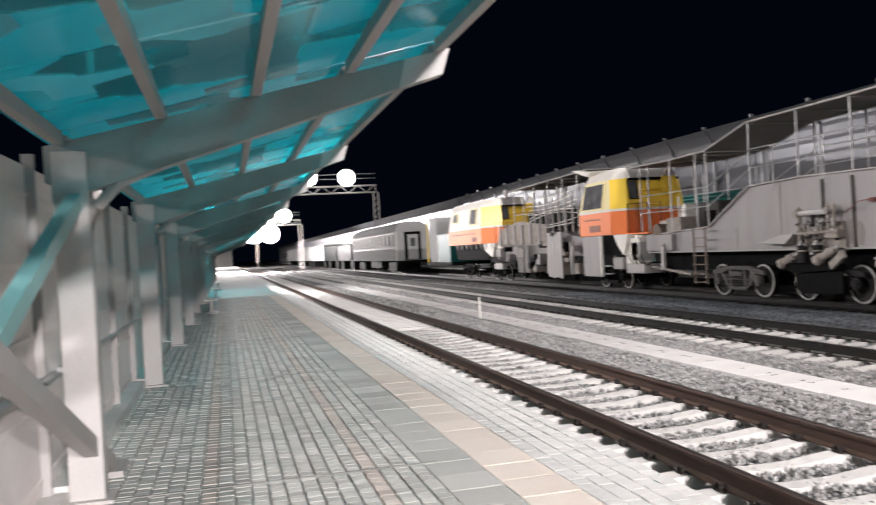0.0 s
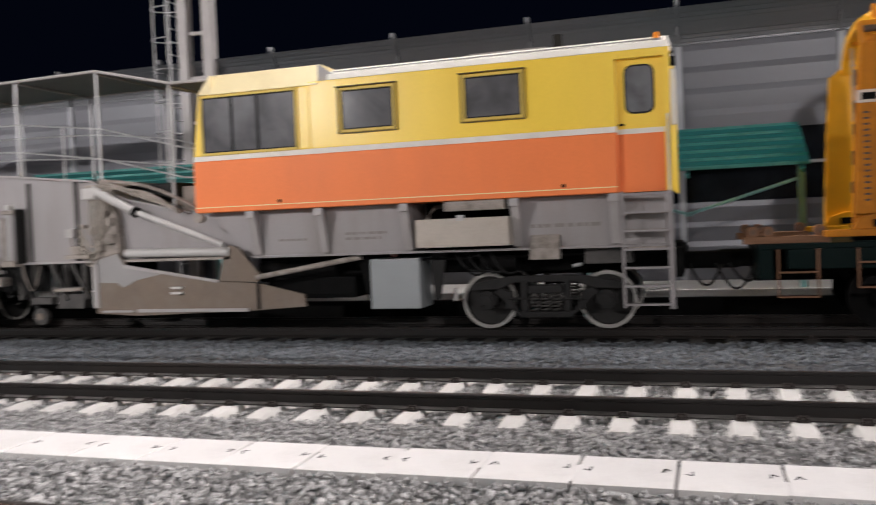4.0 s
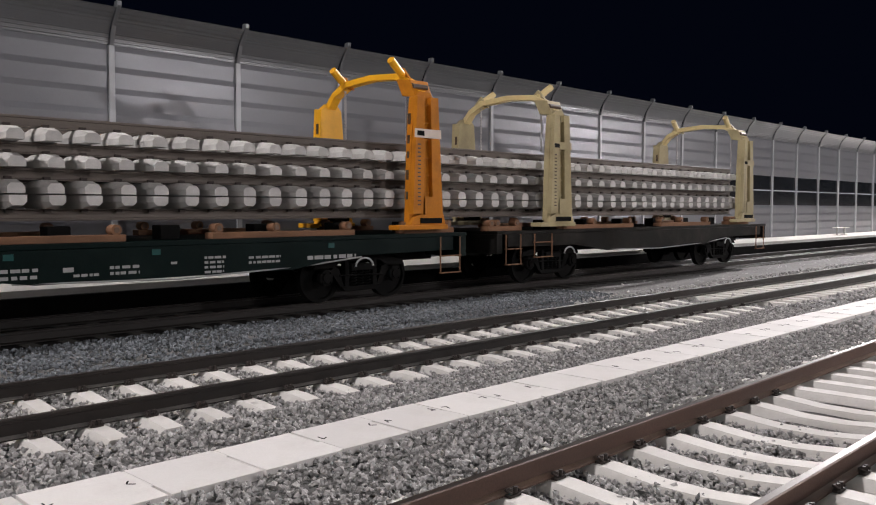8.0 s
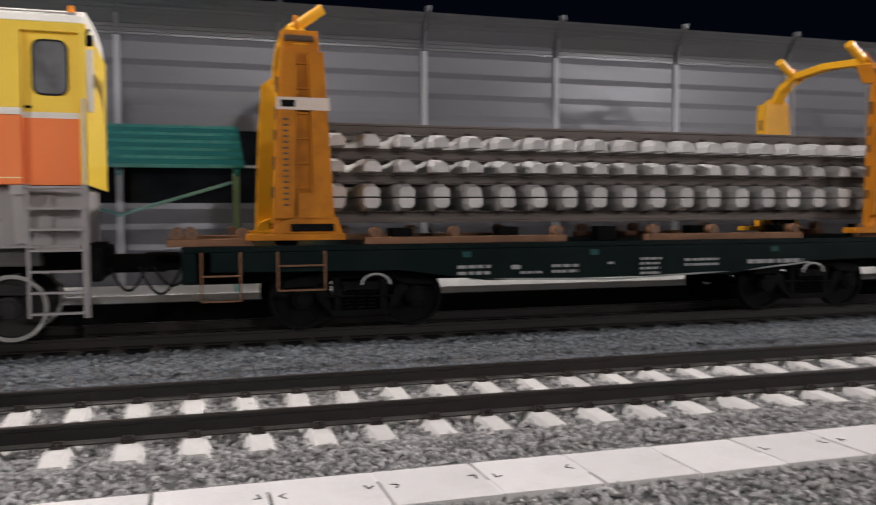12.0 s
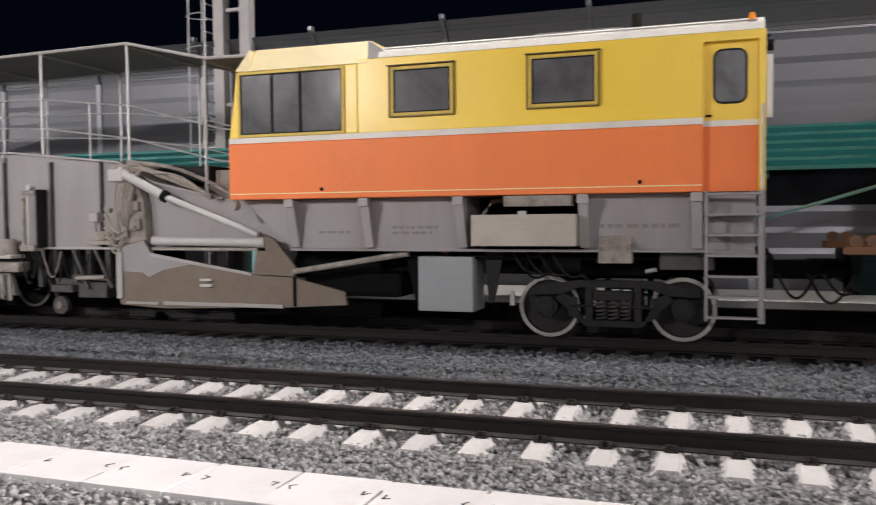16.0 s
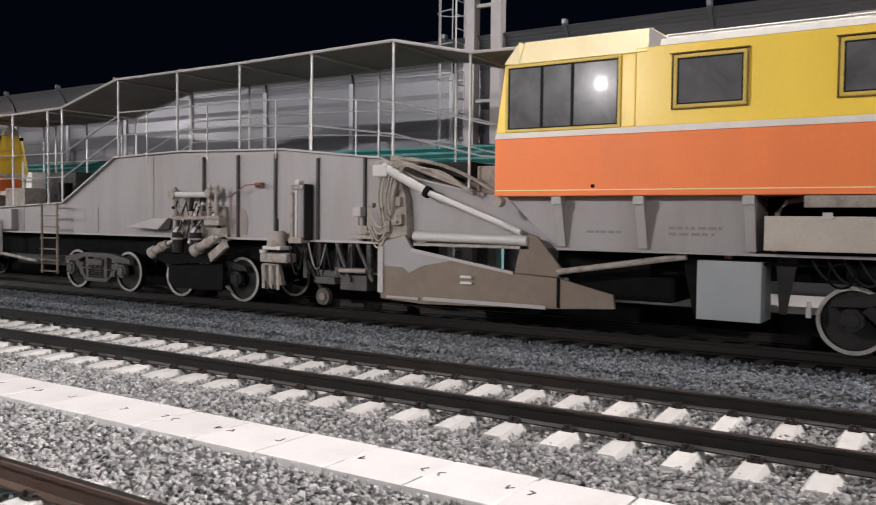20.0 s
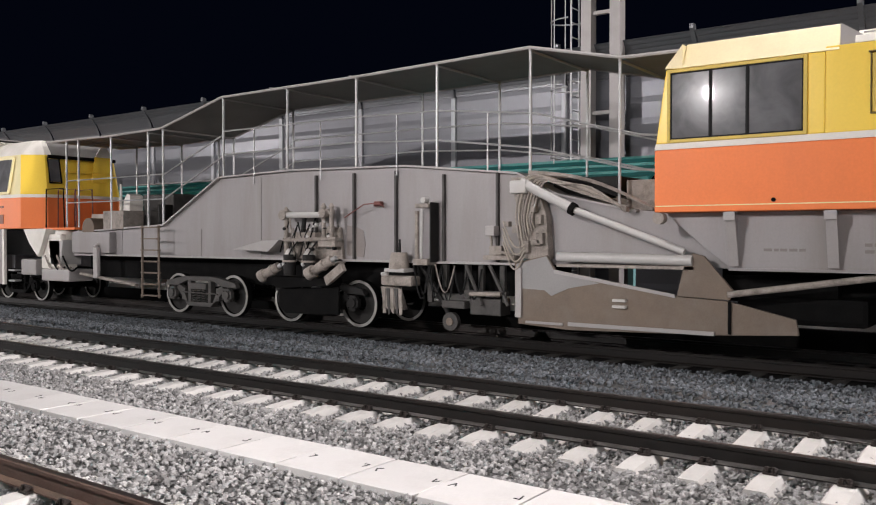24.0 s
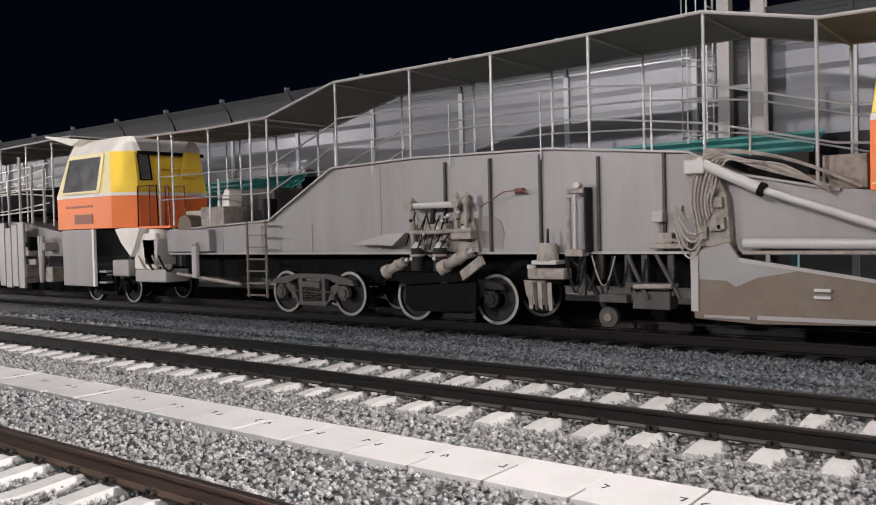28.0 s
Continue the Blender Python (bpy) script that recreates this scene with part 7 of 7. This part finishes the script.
def portal(y, mat, far_mat, band, label, lean=-1):
    """A lifting portal over the stack: two tapered box columns and a faceted arch with arms."""
    p = thing("lifting_portal", label, "lifting portal", T3, y, 1.32, group="lifting portals on the flat wagons")
    # Arch and arms take the lit copy of the paint.
    bright = PORTALLIT if mat is PORTAL else PALECREAM
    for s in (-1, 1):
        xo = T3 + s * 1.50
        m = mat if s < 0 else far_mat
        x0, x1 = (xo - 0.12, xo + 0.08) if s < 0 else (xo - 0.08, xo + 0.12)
        col = part("column", prism(B(), [(y - 0.45, 1.55), (y + 0.42, 1.55), (y + 0.35, 3.3), (y + 0.28, 4.10), (y + 0.10, 4.24), (y - 0.18, 4.24), (y - 0.31, 4.10), (y - 0.38, 3.3)], x0 + 0.05, x1, "x", 0.01), m, p)
        f = x0 if s < 0 else x1 - 0.001
        d = 0.05
        fa, fb = (x0 - 0.06, x0 + d) if s < 0 else (x1, x1 + d + 0.06)
        for k, (a0, a1, b0, b1) in enumerate(((-0.46, -0.16, -0.32, -0.10), (0.12, 0.41, 0.07, 0.28))):
            part("flange", prism(B(), [(y + a0, 1.72), (y + a1, 1.72), (y + b1, 4.12), (y + b0, 4.12)], fa, fb, "x", 0.006), m, col)
        for k in range(6):
            z = 2.15 + k * 0.36
            part("rung", box(B(), x0 + 0.01 if s < 0 else fa, x0 + 0.05 if s < 0 else fb - 0.07, y - 0.16, y + 0.12, z, z + 0.03), m, col)
        part("foot", box(B(), x0 - 0.06, x1 + 0.06, y - 0.62, y + 0.80, 1.402, 1.50, 0.015), m, col)
        part("foot_hood", prism(B(), [(y + 0.45, 1.50), (y + 0.35, 1.66), (y + 0.1, 1.74), (y - 0.5, 1.74), (y - 0.58, 1.50)], x0 - 0.03, x1 - 0.05, "x", 0.012), m, col)
        part("foot_cover", box(B(), x0 - 0.045, x0 - 0.031, y - 0.45, y + 0.18, 1.53, 1.64), UNDER, col)
        part("lower_plate", box(B(), fa - 0.012, fa, y - 0.42, y + 0.08, 1.72, 2.08), m, col)
        if s < 0:
            part("band", prism(B(), [(y - 0.40, 3.28), (y + 0.37, 3.28), (y + 0.36, 3.46), (y - 0.39, 3.46)], fa - 0.012, fa - 0.001, "x"), band, col, "pale band round the column")
            part("band_mark", box(B(), fa - 0.016, fa - 0.0125, y + 0.10, y + 0.30, 3.32, 3.42), UNDER, col)
            for k in range(16):
                z = 1.9 + k * 0.082
                part("scale_mark", box(B(), fa - 0.008, fa - 0.001, y + 0.20, y + 0.28, z, z + 0.028), DKBROWN, col)
        # openings on the end face: solid slots, their depth shade as dark brown
        for k, (z, h) in enumerate(((2.02, 0.16), (2.42, 0.20), (2.86, 0.14), (3.16, 0.17), (3.55, 0.22))):
            if mat is PORTAL or (k == 4 and s > 0):
                part("slot", box(B(), x0 + 0.10, x1 - 0.05, y + 0.395 - 0.018 * k, y + 0.425 - 0.018 * k, z, z + h), DKBROWN, col, "dark brown slot standing for an opening")
    arch = [(-1.52, 4.18), (-1.30, 4.42), (-0.85, 4.62), (0.0, 4.68), (0.85, 4.62), (1.30, 4.42), (1.52, 4.18)]
    up, dn = [(T3 + a, b + 0.06) for a, b in arch], [(T3 + a * 0.95, b - 0.07) for a, b in arch]
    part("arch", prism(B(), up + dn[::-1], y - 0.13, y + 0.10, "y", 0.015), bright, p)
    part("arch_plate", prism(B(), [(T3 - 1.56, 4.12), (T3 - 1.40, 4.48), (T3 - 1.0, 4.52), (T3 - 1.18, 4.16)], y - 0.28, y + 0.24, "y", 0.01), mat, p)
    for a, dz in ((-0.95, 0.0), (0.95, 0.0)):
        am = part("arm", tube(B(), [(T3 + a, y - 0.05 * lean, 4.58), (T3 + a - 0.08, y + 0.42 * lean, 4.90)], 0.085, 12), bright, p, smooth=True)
        part("gusset", prism(B(), [(T3 + a - 0.28, 4.48), (T3 + a + 0.22, 4.60), (T3 + a, 4.80)], y - 0.04, y + 0.02, "y"), mat, am)
    for a in (-1.05, 0.95):
        bm = B()
        for k in range(18):
            z = 4.48 - k * 0.07
            disc(bm, T3 + a, y, z, 0.016, 0.034, 0.014, 8)
        part("chain", bm, STEELGREY, p, "hanging lifting chain")
    part("motor", tube(B(), [(T3 - 1.45, y - 0.2, 4.34), (T3 - 1.45, y + 0.22, 4.34)], 0.06, 10), DKBROWN, p, smooth=True)
    return p


portal(-0.55, PORTAL, PORTALLIT, STRIPE, "orange lifting portal with pale band on its column")
portal(-11.2, PORTAL, PORTALLIT, STRIPE, "orange lifting portal beyond the first, pale band on its column", 1)
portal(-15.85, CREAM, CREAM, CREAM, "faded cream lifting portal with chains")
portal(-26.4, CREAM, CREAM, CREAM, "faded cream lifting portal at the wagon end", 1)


# ---- far rolling stock ----
def coach(y0, y1):
    c = thing("passenger_coach", "grey ribbed passenger coach with a row of windows", "railway coach", T3, y0, 0)
    xa, xb = 14.75, 2 * T3 - 14.75
    part("body", prism(B(), [(xa, 1.1), (xb, 1.1), (xb, 3.6), (xb - 0.3, 4.15), (T3 + 0.7, 4.42), (T3 - 0.7, 4.42), (xa + 0.3, 4.15), (xa, 3.6)], y0, y1, "y", 0.02), COACH, c)
    for z in (1.35, 1.55, 1.75, 1.95):
        part("rib", box(B(), xa - 0.02, xa - 0.001, y0 + 0.3, y1 - 0.3, z, z + 0.07), COACH, c)
    part("cornice", box(B(), xa - 0.03, xa - 0.001, y0 + 0.2, y1 - 0.2, 3.42, 3.50), WHITE, c, "pale strip along the roof edge")
    for x in (xa + 0.12, xb - 0.12):
        part("end_pillar", box(B(), x - 0.06, x + 0.06, y0 - 0.06, y0 - 0.002, 1.15, 3.62), WHITE, c)
    part("band", box(B(), xa - 0.012, xa - 0.001, y0 + 0.2, y1 - 0.2, 2.15, 2.3), ROOFGREY, c)
    for k in range(12):
        y = y0 + 1.8 + k * 1.85
        w = part("window", box(B(), xa - 0.016, xa - 0.002, y, y + 1.1, 2.45, 3.25), RUBBER, c, "dark coach window")
        for a, b in ((y - 0.32, y - 0.02), (y + 1.1, y + 1.16)):
            part("frame", box(B(), xa - 0.024, xa - 0.003, a, b, 2.4, 3.3), WHITE, w)
    e = part("vestibule", box(B(), T3 - 0.72, T3 + 0.72, y0 - 0.18, y0 - 0.001, 1.15, 3.55, 0.05), UNDER, c, "dark rubber gangway surround")
    part("end_door", box(B(), T3 - 0.45, T3 + 0.45, y0 - 0.2, y0 - 0.181, 1.2, 3.3), COACH, e)
    part("end_pane", box(B(), T3 - 0.22, T3 + 0.22, y0 - 0.21, y0 - 0.201, 2.3, 3.0), GLASS, e)
    part("end_roof", prism(B(), [(xa + 0.1, 3.7), (T3 - 0.7, 4.2), (T3 + 0.7, 4.2), (xb - 0.1, 3.7)], y0 - 0.1, y0 - 0.001, "y"), COACH, c)
    part("buffer_beam", box(B(), xa + 0.1, xb - 0.1, y0 - 0.25, y0 - 0.001, 0.85, 1.1), UNDER, c)
    for a in (y0 + 2, y1 - 5.5):
        part("bogie_frame", box(B(), 15.2, 17.4, a, a + 3.5, 0.15, 0.95), UNDER, c)
    part("battery_box", box(B(), 15.0, 17.6, y0 + 8, y0 + 14, 0.4, 1.09), UNDER, c)


coach(70.8, 95.4)


def box_wagon(y0, y1, z1, mat, label):
    w = thing("box_wagon", label, "railway wagon", T3, y0, 0, group="far wagons of the train")
    bm = box(B(), 14.8, 17.8, y0, y1, 1.15, z1, 0.03)
    part("body", bm, mat, w)
    n = int((y1 - y0) / 1.6)
    for k in range(n):
        y = y0 + 0.4 + k * (y1 - y0 - 0.8) / max(1, n - 1)
        part("rib", box(B(), 14.74, 14.799, y - 0.06, y + 0.06, 1.2, z1 - 0.1), mat, w)
    for a in (y0 + 1, y1 - 3.6):
        part("undercarriage", box(B(), 15.2, 17.4, a, a + 2.6, 0.05, 1.14), UNDER, w)


box_wagon(97.0, 110.0, 3.0, DKGREEN, "low dark green wagon beyond the coach")
box_wagon(111.0, 124.0, 3.1, DKGREEN, "dark green covered wagon in the far train")
box_wagon(125.5, 147.0, 3.5, COACH, "long grey van in the far train")
box_wagon(148.5, 172.0, 3.6, COACH, "pale grey van in the far train")
box_wagon(173.5, 200.0, 3.6, COACH, "pale grey van at the far end of the train")


# small marker post between the tracks
mp = thing("marker_post", "thin pale marker post standing in the ballast", "post", 8.55, 0, -0.3)
mp.location = (7.62, 23.2, -0.3)
part("stake", tube(B(), [(7.62, 23.2, -0.3), (7.62, 23.2, 0.45)], 0.025, 6), WHITE, mp)

# ---- paving, laid last ----
PAVEB_I = M("paving_blocks_brown", (0.47, 0.42, 0.38), 0.85, var=0.12, scale=1.2, fine=60, bump=0.15, vary=0.2, island=True)
for x0, x1, brown in ((-0.8, 0.4, False), (0.4, 0.52, True), (0.52, 1.6, False), (1.6, 1.72, True), (1.72, 2.08, False)):
    pave(x0, x1, 0.12, 0.12, PAVEB if brown else PAVE, PAVEB_I if brown else PAVE_I, (4.0, 5.5, 0.4, 2.2))
for k in range(6):
    part("expansion_joint", box(B(), -0.45, 2.2, 6.62 + 5.8 * k, 6.65 + 5.8 * k, PLAT - 0.02, PLAT + 0.003), MORTAR, platform)
pave(2.08, 2.48, 0.4, 0.4, PAVE, PAVE_I, (3.0, 9.0, 2.08, 2.48))
pave(2.48, 2.92, 0.44, 0.44, TACTILE, TACT_I, (3.0, 9.0, 2.48, 2.92))
pave(2.92, 3.58, 0.132, 0.132, PAVEW, PAVEW_I, (4.0, 7.0, 2.92, 3.58))
